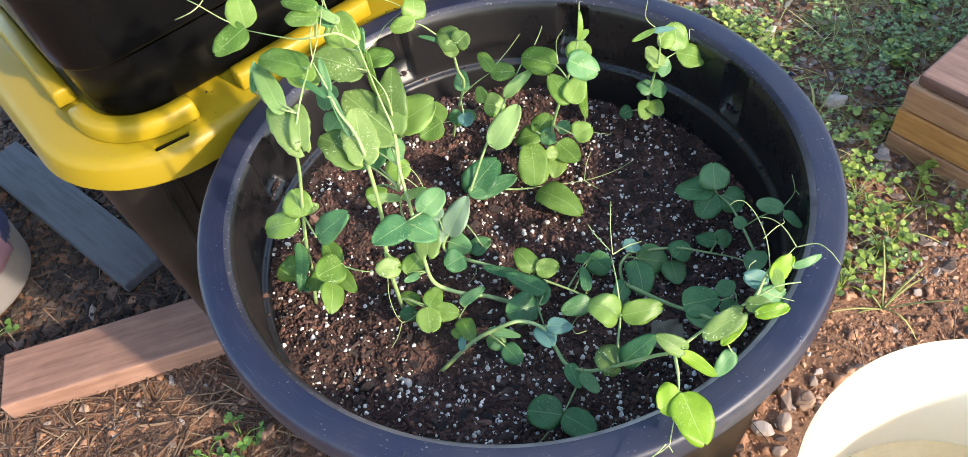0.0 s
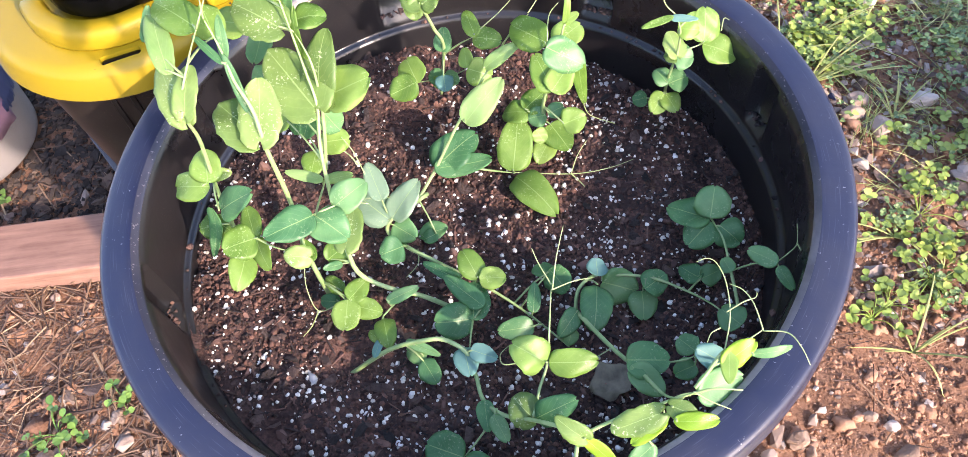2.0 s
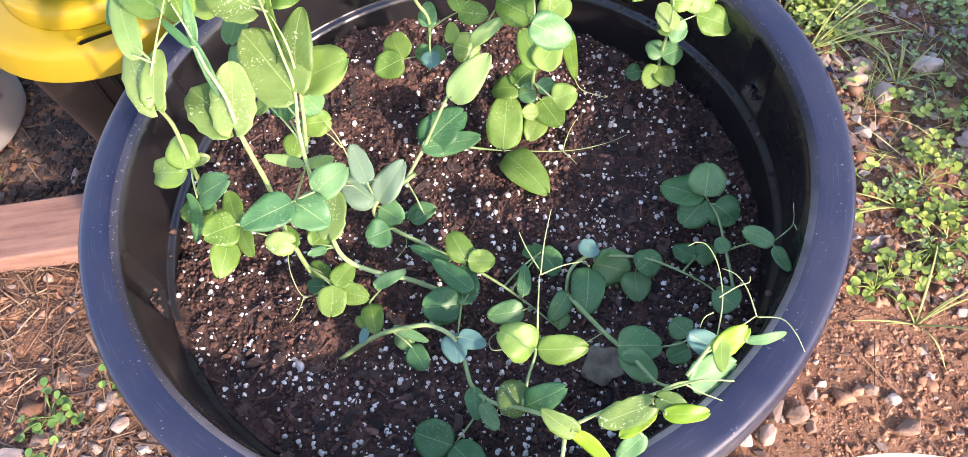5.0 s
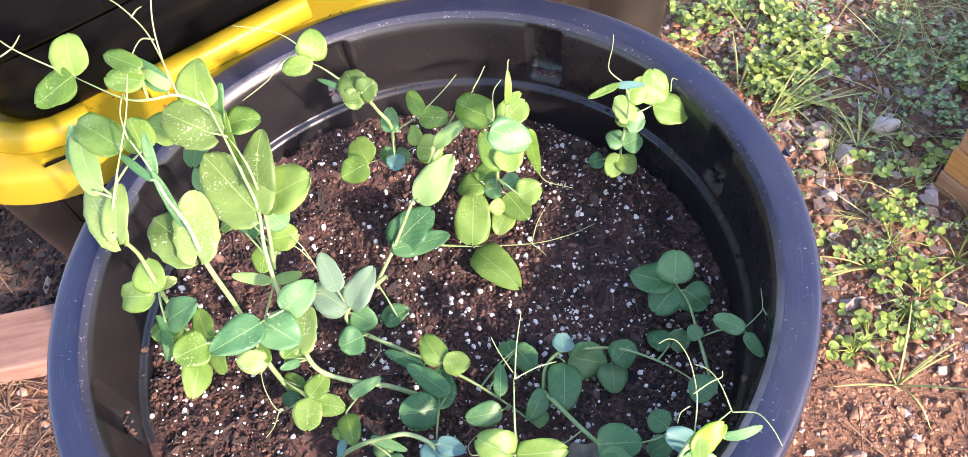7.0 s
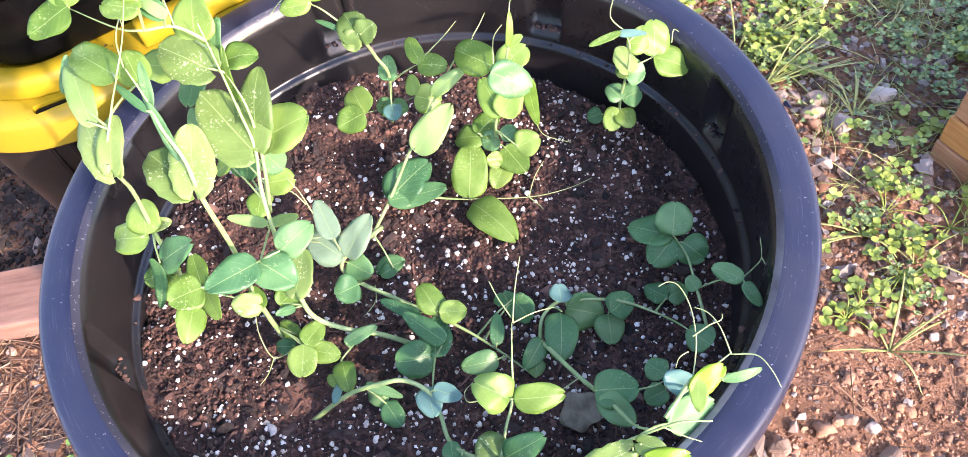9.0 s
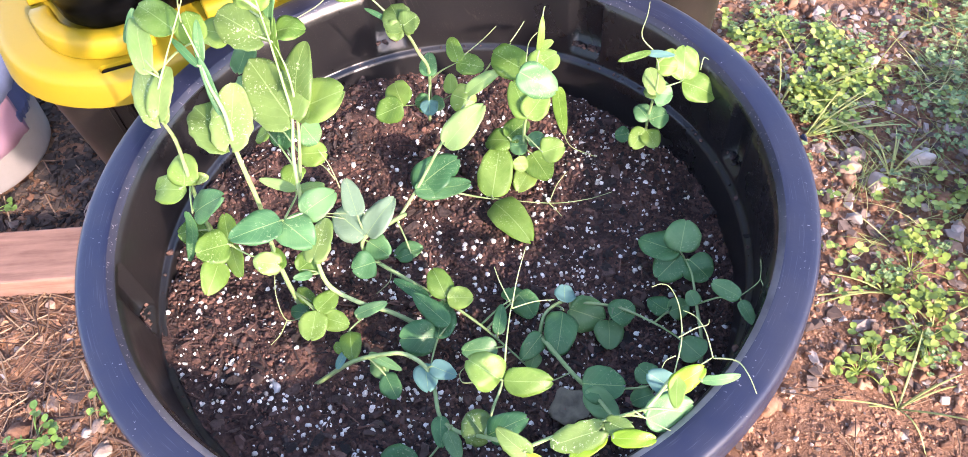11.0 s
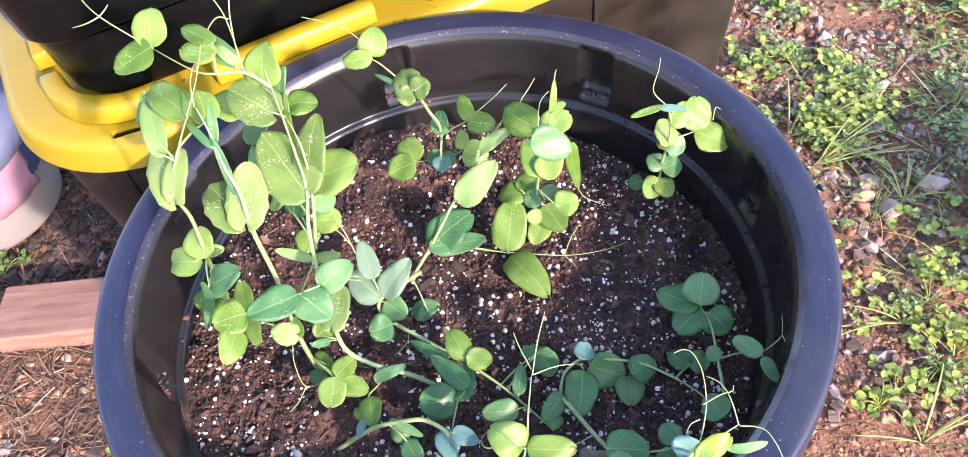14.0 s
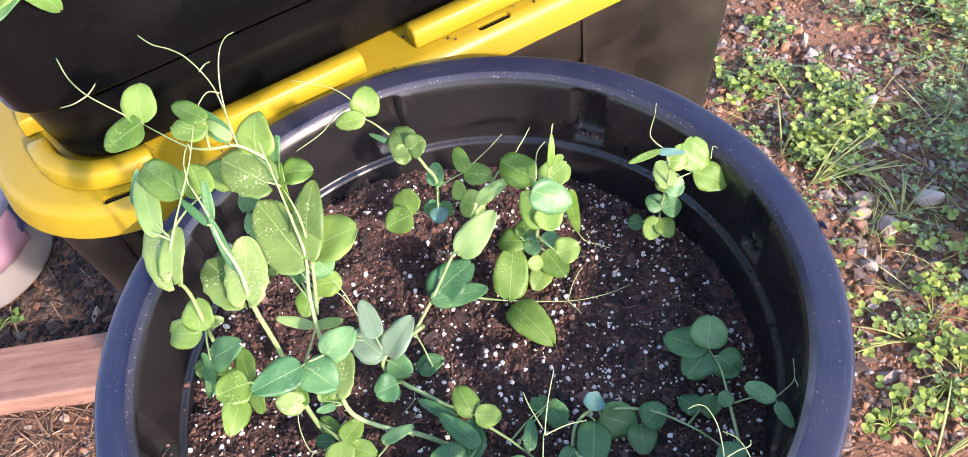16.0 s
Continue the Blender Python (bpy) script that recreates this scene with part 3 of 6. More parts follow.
def on_soil(n, rmax=0.238, patchy=None):
    """Places on the potting mix, thicker where patchy(x, y) is high."""
    out = []
    while len(out) < n:
        a, r = rng.uniform(0, 2 * math.pi), rmax * math.sqrt(rng.uniform())
        x, y = r * math.cos(a), r * math.sin(a)
        if patchy and rng.uniform() > patchy(x, y):
            continue
        out.append((x, y, soil_height(x, y)))
    return np.array(out)


def chippy(x, y):
    """Where coarse bark lies: most by the front and along the wall, little on the fine reddish mix."""
    k = 0.45 + 0.9 * noise.noise((x * 11, y * 11, 9.0))
    return k + (0.35 if y < -0.08 else 0.0)


def grainy(x, y):
    k = 0.40 + 0.45 * noise.noise((x * 12, y * 12, 14.0)) + 0.35 * noise.noise((x * 40, y * 40, 2.0))
    for px, py in ((-0.045, 0.132), (0.112, -0.010), (-0.111, -0.144)):
        if (x - px) ** 2 + (y - py) ** 2 < 0.0004:
            k += 0.6
    if y < -0.13:
        k += 0.28
    elif x < -0.07:
        k -= 0.12
    return max(0.06, k + (0.15 if x > 0.04 else 0.0))


def build_soil_bits():
    chips = [chip_proto(s) for s in range(8)]
    n = 3600
    p = on_soil(n, patchy=chippy)
    L = rng.lognormal(math.log(0.0033), 0.6, n).clip(0.0012, 0.014)
    size = np.stack([L, L * rng.uniform(0.25, 0.7, n), L * rng.uniform(0.12, 0.35, n)], 1)
    p[:, 2] += 0.0012
    ob = scattered("bark_chips", chips, p, random_turns(n, 0.95), size, M_BARK)
    tagged(ob, "dark brown chips of bark and peat strewn over the potting mix", "bark chips", kind="stuff")
    crumbs = [pebble_proto(s + 40, 1, 0.45, 0.85) for s in range(7)]
    n = 30000
    p = on_soil(n, patchy=lambda x, y: 1.15 - 0.7 * chippy(x, y))
    L = rng.lognormal(math.log(0.0020), 0.45, n).clip(0.0009, 0.0062)
    p[:, 2] += L * rng.uniform(-0.1, 0.5, n)
    ob = scattered("soil_crumbs", crumbs, p, random_turns(n), np.stack([L] * 3, 1) * rng.uniform(0.6, 1.3, (n, 3)), M_CRUMB, smooth=True)
    tagged(ob, "damp dark crumbs of potting mix", "soil crumbs", kind="stuff")
    perl = [pebble_proto(s + 80, 2, 0.32, 0.85) for s in range(6)]
    n = 3300
    p = on_soil(n, patchy=grainy)
    L = rng.lognormal(math.log(0.0020), 0.5, n).clip(0.0008, 0.0046)
    p[:, 2] += L * 0.25
    ob = scattered("perlite", perl, p, random_turns(n), np.stack([L] * 3, 1) * rng.uniform(0.65, 1.2, (n, 3)), M_PERL, smooth=True)
    tagged(ob, "white perlite grains scattered through the potting mix", "perlite", kind="stuff")
    fib = [chip_proto(s + 200) for s in range(4)]
    n = 620
    p = on_soil(n)
    L = rng.uniform(0.006, 0.020, n)
    p[:, 2] += 0.002
    ob = scattered("wood_fibres", fib, p, random_turns(n, 0.45), np.stack([L, L * 0.08, L * 0.06], 1), M_BARK)
    tagged(ob, "thin woody fibres lying in the potting mix", "fibres", kind="stuff")


build_soil_bits()


def build_ledge_dirt():
    """Crumbs that lie on the ledges of the wall channels, and the step below."""
    P = []
    for c, many in ((RIBS[1], 60), (RIBS[2], 30), (RIBS[4], 45), (RIBS[0], 16), (RIBS[3], 30)):
        for k in range(many):
            a, q = radians(c + rng.uniform(-3.2, 3.2)), RI - 0.0065 + rng.uniform(0.002, 0.009)
            P.append((q * math.cos(a), q * math.sin(a), 0.3965))
    for k in range(90):
        a = rng.uniform(0, 2 * math.pi)
        P.append(((RI - 0.0105) * math.cos(a), (RI - 0.0105) * math.sin(a), 0.3845))
    n = len(P)
    L = rng.lognormal(math.log(0.0026), 0.45, n).clip(0.0012, 0.006)
    ob = scattered("ledge_dirt", [pebble_proto(s + 700, 1, 0.35, 0.7) for s in range(4)], np.array(P), random_turns(n), np.stack([L] * 3, 1), M_BARK)
    tagged(ob, "crumbs of dirt caught on the inner ledges of the tub", "dirt", kind="stuff")


build_ledge_dirt()

# ---- two stacked storage totes ----
TURN = 34.5       # the way that their long side runs


def dents(depth, bands):
    def f(t, z):
        return depth if any(a < t < b for a, b in bands) else 0.0
    return f


def tote_ribs(tote, us, v, z0, z1, lean, material):
    """Upright moulded ribs on the front of a tote, leaning out with its wall."""
    for u, wide in us:
        rings = []
        for k in range(7):
            q = k / 6
            z, y, w = z0 + (z1 - z0) * q, v - lean * q, wide * (0.55 + 0.45 * q)
            d = 0.0005 + 0.0035 * math.sin(math.pi * min(1.0, 0.12 + q)) ** 0.5
            rings.append([(u - w, y + 0.004, z), (u - w * 0.6, y - d, z), (u + w * 0.6, y - d, z), (u + w, y + 0.004, z)])
        v_, f_ = loft(rings, True, True)
        solid("rib", v_, f_, material, tote, "upright moulded rib", smooth=False)


def tote_foot(tote, u0, u1, v0, v1, z0, z1, material):
    """The narrower foot on which a tote stands, rounded below and flaring to the step of the wall."""
    rings = []
    for q, k in ((0.0, 0.008), (0.03, 0.003), (0.08, 0.0), (0.45, -0.003), (0.80, -0.006), (0.93, -0.0068), (1.0, -0.0072)):
        rings.append(rrect(u0 + k, u1 - k, v0 + k, v1 - k, 0.062, z0 + (z1 - z0) * q, 10))
    v_, f_ = loft(rings, True)
    solid("foot", v_, f_, material, tote, "narrower foot below the step of the wall")


def tote_body(tote, u0, u1, v0, v1, z0, z1, flare, material=M_TOTE):
    """An open box with round corners that widens upwards, with sunk panels."""
    d = dents(0.006, ((0.16, 0.40), (0.52, 0.84)))
    zs = [z0, z0 + 0.006, z0 + 0.03, z0 + 0.06, z0 + 0.07, z0 + 0.3 * (z1 - z0), z1 - 0.09, z1 - 0.08, z1]
    rings = []
    for z in zs:
        k = flare * (1 - (z - z0) / (z1 - z0))
        inset = 0.006 if z == z0 else 0.0
        dd = d if z0 + 0.065 < z < z1 - 0.085 else None
        rings.append(rrect(u0 + k + inset, u1 - k - inset, v0 + k + inset, v1 - k - inset, 0.05, z, 8, dd or (lambda t, zz: 0.0)))
    k = 0.004
    rings.append(rrect(u0 + k, u1 - k, v0 + k, v1 - k, 0.048, z1, 8, lambda t, zz: 0.0))
    k = flare + 0.004
    rings.append(rrect(u0 + k, u1 - k, v0 + k, v1 - k, 0.048, z0 + 0.01, 8, lambda t, zz: 0.0))
    v, f = loft(rings, True, True)
    me = mesh_of("body", v, f, material)
    ob = new("body", me)
    ob.parent = tote
    m = ob.modifiers.new("edge", 'BEVEL')
    m.width, m.segments, m.limit_method, m.angle_limit = 0.003, 2, 'ANGLE', radians(40)
    return ob


def ridge(lid, path, name="ridge"):
    """A raised rounded kerb on the lid along a path of (u, v)."""
    w, h, z = 0.0115, 0.021, 0.4525
    prof = [(-w, 0), (-w * 0.86, h * 0.86), (-w * 0.62, h), (w * 0.62, h), (w * 0.86, h * 0.86), (w, 0)]
    P = [Vector((*p, 0)) for p in path]
    rings = []
    for i, p in enumerate(P):
        d = (P[min(i + 1, len(P) - 1)] - P[max(i - 1, 0)]).normalized()
        s = Vector((d.y, -d.x, 0))
        rings.append([tuple(p + s * a + Vector((0, 0, z + b))) for a, b in prof])
    v, f = loft(rings, True, True)
    bm = bmesh.new()
    vs = [bm.verts.new(c) for c in v]
    for q in f:
        bm.faces.new([vs[i] for i in q])
    bmesh.ops.recalc_face_normals(bm, faces=list(bm.faces))
    sharp = [e for e in bm.edges if len(e.link_faces) == 2 and e.calc_face_angle() > radians(50)]
    bmesh.ops.bevel(bm, geom=sharp, offset=0.003, segments=2, affect='EDGES', profile=0.5)
    return part(name, bm, M_LID, lid, smooth=True)


SLOTS = ((-0.1965, 0.2815, -9), (0.19, 0.2790, 0), (0.46, 0.2790, 0))   # along, across, turn


def build_lower_tote():
    t = base("storage_tote", (0, 0, 0), TURN)
    tote_body(t, -0.276, 0.548, 0.288, 0.77, 0.03, 0.418, 0.028, M_TOTEDUSTY)
    tote_ribs(t, ((-0.224, 0.0032), (-0.208, 0.0032), (0.02, 0.004), (0.30, 0.004)), 0.311, 0.04, 0.41, 0.024, M_TOTEDUSTY)
    # lid: a deep skirt with a rounded edge and a flat top, with slots cut through the top
    U0, U1, V0, V1 = -0.304, 0.574, 0.262, 0.80
    rings = []
    for z, k in ((0.418, 0.005), (0.4165, 0.002), (0.419, 0.0), (0.441, 0.0035), (0.4465, 0.006), (0.4505, 0.010), (0.4525, 0.016)):
        rings.append(rrect(U0 + k, U1 - k, V0 + k, V1 - k, 0.132 - k, z, 14))
    v, f = loft(rings, True, True)
    lm = mesh_of("lid", v, f, M_LID, smooth=False)
    fix = bmesh.new()
    fix.from_mesh(lm)
    bmesh.ops.recalc_face_normals(fix, faces=list(fix.faces))
    fix.to_mesh(lm)
    fix.free()
    lid = new("lid", lm)
    cut = bmesh.new()
    for u, v, a in SLOTS:
        geo = bmesh.ops.create_cube(cut, size=1.0)
        bmesh.ops.scale(cut, vec=(0.037, 0.0088, 0.10), verts=geo["verts"])
        bmesh.ops.rotate(cut, matrix=Euler((0, 0, radians(a))).to_matrix(), verts=geo["verts"])
        bmesh.ops.translate(cut, vec=(u, v, 0.445), verts=geo["verts"])
    up = [e for e in cut.edges if abs(e.verts[0].co.z - e.verts[1].co.z) > 0.03]
    bmesh.ops.bevel(cut, geom=up, offset=0.0034, segments=4, affect='EDGES', profile=0.5)
    cm = bpy.data.meshes.new("slot")
    cut.to_mesh(cm)
    cut.free()
    knife = new("slot", cm)
    mod = lid.modifiers.new("slots", 'BOOLEAN')
    mod.operation, mod.object, mod.solver = 'DIFFERENCE', knife, 'EXACT'
    bpy.context.view_layer.update()
    done = bpy.data.meshes.new_from_object(lid.evaluated_get(bpy.context.evaluated_depsgraph_get()))
    lid.modifiers.clear()
    lid.data = done
    bpy.data.objects.remove(knife)
    done.shade_smooth()
    ed = lid.modifiers.new("edge", 'EDGE_SPLIT')
    ed.split_angle = radians(38)
    lid.parent = t
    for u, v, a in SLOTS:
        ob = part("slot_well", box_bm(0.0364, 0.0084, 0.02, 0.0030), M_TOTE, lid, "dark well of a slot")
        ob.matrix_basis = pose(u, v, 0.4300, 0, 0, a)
    lid["label"] = "deep yellow snap-on lid with a rounded skirt and slots"
    corner = []
    for i in range(10):
        a = radians(176 + 92 * i / 9)
        corner.append((-0.174 + 0.074 * math.cos(a), 0.373 + 0.074 * math.sin(a)))
    corner += [(-0.166, 0.299), (-0.158, 0.299)]
    ridge(lid, corner)
    ridge(lid, [(-0.108, 0.299), (-0.04, 0.299), (0.055, 0.299)])
    ridge(lid, [(0.108, 0.299), (0.18, 0.299), (0.30, 0.299)])
    ridge(lid, [(0.35, 0.299), (0.48, 0.299)])
    ridge(lid, [(-0.249, 0.412), (-0.249, 0.52), (-0.249, 0.62)])
    return tagged(t, "black storage tote with a deep yellow lid, standing behind the tub", "storage tote", group="stacked storage totes")


def build_upper_tote():
    t = base("storage_tote", (0, 0, 0), TURN)
    tote_body(t, -0.270, 0.518, 0.291, 0.75, 0.530, 0.84, 0.024)
    tote_foot(t, -0.233, 0.478, 0.325, 0.715, 0.4535, 0.5315, M_TOTE)
    return tagged(t, "glossy black storage tote stacked on the yellow lid of another", "storage tote", group="stacked storage totes")


build_lower_tote()
build_upper_tote()


def build_lid_dirt():
    """Dark crumbs on the lid, most of them beside the kerbs and round the slots."""
    P = []
    for k in range(110):
        u = rng.uniform(-0.23, 0.42)
        v = rng.choice([rng.uniform(0.274, 0.287), rng.uniform(0.3115, 0.318)], p=[0.65, 0.35])
        if any(abs(u - q[0]) < 0.022 for q in SLOTS):
            continue
        a = radians(TURN)
        P.append((u * math.cos(a) - v * math.sin(a), u * math.sin(a) + v * math.cos(a), 0.4532))
    n = len(P)
    L = rng.lognormal(math.log(0.0013), 0.5, n).clip(0.0006, 0.0034)
    ob = scattered("lid_dirt", [pebble_proto(s + 760, 1, 0.35, 0.7) for s in range(4)], np.array(P), random_turns(n), np.stack([L] * 3, 1), M_MULCH)
    tagged(ob, "dark crumbs of soil scattered on the yellow lid", "dirt", kind="stuff")


build_lid_dirt()


# ---- lumber ----
def build_board(name, a, b, width, thick, material, z=0.0, side=1):
    """A sawn board whose near long edge runs from a to b on the ground."""
    L = math.dist(a, b)
    ang = math.degrees(math.atan2(b[1] - a[1], b[0] - a[0]))
    bm = box_bm(L, width, thick, 0.003)
    ob = part(name, bm, material, None)
    m = pose(a[0], a[1], z, 0, 0, ang) @ Matrix.Translation((L / 2, side * width / 2, 0))
    ob.matrix_basis = m
    return ob


b = build_board("lumber_board", (-0.722, 0.108), (-0.40, 0.168), 0.089, 0.038, M_LUMBER)
tagged(b, "short pinkish sawn board lying on the ground beside the tub", "board")
b = build_board("plank", (-0.90, 0.615), (-0.59, 0.300), 0.075, 0.02, M_GREYWOOD, 0.0, 1)
tagged(b, "weathered blue-grey plank lying on the ground under the tote", "plank")


def build_bed_box():
    t = base("raised_bed", (0.586, 0.370, 0), -55.0)
    z = -0.02
    for h, k, wood in ((0.046, 0.0, M_BROWNWOOD), (0.049, 0.001, M_CEDAR), (0.047, 0.003, M_BROWNWOOD)):
        for sx, sy, px, py, nm in ((0.9, 0.04, 0.45, 0.02, "front_board"), (0.04, 0.7, 0.02, 0.392, "side_board")):
            ob = part(nm, box_bm(sx - k, sy, h - 0.0025, 0.003), wood, t)
            ob.matrix_basis = Matrix.Translation((px + k, py + k, z))
        z += h
    for sx, sy, px, py, nm in ((0.9, 0.13, 0.463, 0.073, "cap_board"), (0.13, 0.6, 0.078, 0.44, "cap_board")):
        ob = part(nm, box_bm(sx, sy, 0.02, 0.004), M_CAP, t, "flat weathered cap board along the top")
        ob.matrix_basis = Matrix.Translation((px, py, z))
    # soil inside the bed
    v, f = loft([[(0.04, 0.04, 0.11), (0.9, 0.04, 0.11), (0.9, 0.7, 0.11), (0.04, 0.7, 0.11)]], True)
    solid("bed_soil", v, [(0, 1, 2, 3)], M_GROUND, t, "dry soil filling the bed")
    return tagged(t, "raised garden bed of stacked orange and brown timber boards", "raised bed")


build_bed_box()


# ---- buckets and pot ----
def build_bucket():
    t = base("bucket", (0.300, -0.347, 0))
    prof = [(0.126, 0.0), (0.130, 0.004), (0.140, 0.33), (0.146, 0.335), (0.147, 0.36), (0.141, 0.365), (0.143, 0.405), (0.149, 0.408), (0.150, 0.416), (0.1475, 0.420), (0.1435, 0.419), (0.1415, 0.41), (0.133, 0.20), (0.126, 0.006)]
    v, f = loft([ring(r, z, 96) for r, z in prof], True, True)
    f = [q[::-1] for q in f]
    solid("shell", v, f, M_MILKY, t)
    rings = [ring(0.1352 * k / 6, 0.27 + 0.004 * math.sin(k * 2.1), 72) for k in range(1, 7)]
    v, f = loft(rings, True)
    solid("sand_fill", v, f, M_FILL, t, "tan sandy fill inside the bucket")
    for s in (-1, 1):
        bm = bmesh.new()
        bmesh.ops.create_cone(bm, cap_ends=True, segments=16, radius1=0.016, radius2=0.013, depth=0.014)
        bmesh.ops.rotate(bm, matrix=Euler((0, math.pi / 2, 0)).to_matrix(), verts=bm.verts)
        bmesh.ops.translate(bm, vec=(0.148 * s, 0, 0.375), verts=bm.verts)
        part("handle_lug", bm, M_WHITE, t)
    return tagged(t, "open white plastic bucket half full of tan material", "bucket")


build_bucket()


def build_old_bucket():
    """A white pail with a torn label round its side."""
    cx, cy, R, H = -0.872, 0.368, 0.113, 0.30
    t = base("pail", (cx, cy, 0))
    prof = [(R - 0.006, 0.0), (R - 0.001, 0.003), (R, 0.008), (R + 0.012, H - 0.01), (R + 0.017, H), (R + 0.010, H + 0.001), (R - 0.004, 0.012)]
    v, f = loft([ring(r, z, 96) for r, z in prof], True, True)
    f = [q[::-1] for q in f]
    solid("shell", v, f, M_PAIL, t)

    def label(name, a0, a1, low, high, material, off, tag):
        n = 40
        vv, ff = [], []
        for i in range(n + 1):
            a = radians(a0 + (a1 - a0) * i / n)
            lo, hi = low(i / n), high(i / n)
            for k in range(5):
                z = lo + (hi - lo) * k / 4
                r = R + 0.012 * z / H + off + 0.003 * noise.noise((a * 6, z * 30, off * 900))
                vv.append((r * math.cos(a), r * math.sin(a), z))
        for i in range(n):
            for k in range(4):
                q = i * 5 + k
                ff.append((q, q + 5, q + 6, q + 1))
        ob = solid(name, vv, ff, material, t, tag)
        m = ob.modifiers.new("thick", 'SOLIDIFY')
        m.thickness = 0.0006
    wob = lambda s, a: (lambda x: a + 0.012 * noise.noise((x * 6 + s, s, 0.0)) + 0.006 * noise.noise((x * 19 + s, s, 3.0)))
    label("pink_label", -125, 2, wob(1, 0.062), wob(2, 0.15), M_LABEL_PINK, 0.003, "torn pink paper label")
    label("blue_label", -125, 40, wob(3, 0.135), lambda x: 0.28, M_LABEL_BLUE, 0.0060, "torn pale blue label peeling off")
    label("navy_label", -2, 24, wob(5, 0.085), lambda x: 0.145, M_NAVY, 0.0035, "strip of dark blue print")
    return tagged(t, "white plastic pail with a torn pink and blue label", "pail")


build_old_bucket()


def build_top_shoot():
    """Leaves of a plant in the upper tote, hanging over its edge."""
    t = tagged(base("hanging_shoot"), "green shoot hanging over the edge of the upper tote", "plant")
    v, f = tube([(-0.335, 0.225, 0.845), (-0.310, 0.165, 0.80), (-0.300, 0.140, 0.72), (-0.300, 0.135, 0.66)], [0.0018, 0.0016, 0.0013, 0.001], 7)
    solid("stem", v, f, M_STEM, t)
    return t


# ---- pea plants ----
FACE = Vector((0.10, -0.50, 0.86)).normalized()    # leaves turn their faces this way, to the light
leaf_rng = random.Random(11)


def pea_plant(label):
    return tagged(base("pea_plant"), label, "pea plant", group="pea plants in the tub")


def stalk(plant, r0, r1, *pts):
    n = len(pts)
    thick = []
    for i in range(n):
        q = i / (n - 1)
        thick.append((r0 + (r1 - r0) * q) * 0.00084 * (1 - 0.6 * max(0.0, q - 0.55) / 0.45))
    v, f = tube(pts, thick, 8)
    return solid("stem", v, f, M_STEM, plant)


def tendril(plant, *pts):
    n = len(pts)
    v, f = tube(pts, [0.00055 - 0.00028 * i / (n - 1) for i in range(n)], 5)
    return solid("tendril", v, f, M_TENDRIL, plant)


def leaf(plant, name, material, foot, tip, width, root=None):
    """One leaf blade from its foot to its tip, folded a little along the midrib, with a short stalk to root."""
    B, T = Vector(foot) + FACE * 0.0030, Vector(tip) + FACE * 0.0026
    a = T - B
    L = a.length
    a.normalize()
    jit = Vector((leaf_rng.gauss(0, 0.16), leaf_rng.gauss(0, 0.16), leaf_rng.gauss(0, 0.10)))
    n = (FACE + jit)
    n = (n - a * n.dot(a)).normalized()
    s = a.cross(n)
    toothed = name == "stipule"
    rows, cols = 15, 9
    fold = leaf_rng.uniform(0.04, 0.24)
    curl = leaf_rng.uniform(-0.16, 0.08)
    wave = leaf_rng.uniform(0, 6.28)
    taper = leaf_rng.uniform(0.0, 0.45)
    tipshape = leaf_rng.uniform(0.41, 0.49)
    verts, uv = [], []
    for i in range(rows):
        t = 0.5 - 0.5 * math.cos(math.pi * i / (rows - 1))
        # egg-shaped outline, blunt at the foot
        e = t ** (0.86 if not toothed else 0.72)
        w = max(0.02, 1 - (2 * e - 1) ** 2) ** tipshape * (1 + taper * (0.45 - t))
        for j in range(cols):
            q = 2 * j / (cols - 1) - 1
            edge = 1.0
            if abs(q) == 1:
                edge += 0.030 * math.sin(9 * t + wave + q) + 0.02 * math.sin(21 * t + 2 * wave)
                if toothed and t < 0.55:
                    edge += 0.042 * (1 if i % 2 else -1)
            if i == rows - 2:
                edge *= 0.93
            x = q * w * width / 2 * edge
            y = t * L
            if toothed and t < 0.35:
                y -= 0.16 * L * abs(q) * (0.35 - t) / 0.35
            if not toothed and t > 0.8:
                y -= 0.05 * L * math.exp(-(q / 0.3) ** 2) * (t - 0.8) / 0.2
            z = fold * abs(x) - 0.5 * fold * width * q * q * 0.5 + curl * L * (2 * t - 1) ** 2 + 0.04 * width * math.sin(8 * t + 3 * q + wave) * (0.3 + abs(q))
            verts.append(tuple(B + s * x + a * y + n * z))
            uv.append((0.5 + 0.5 * q, t))
    faces = []
    for i in range(rows - 1):
        for j in range(cols - 1):
            k = i * cols + j
            faces.append((k, k + 1, k + cols + 1, k + cols))
    ob = solid(name, verts, faces, material, plant, uv=uv)
    th = ob.modifiers.new("thick", 'SOLIDIFY')
    th.thickness, th.offset = 0.00035, 0
    if root is not None:
        R = Vector(root)
        mid = (R + B) / 2 + Vector((0, 0, 0.06 * (R - B).length))
        v, f = tube([R, mid, B + a * 0.001], [0.0009, 0.00075, 0.0006], 6)
        solid("leaf_stalk", v, f, M_STEM, ob)
    return ob


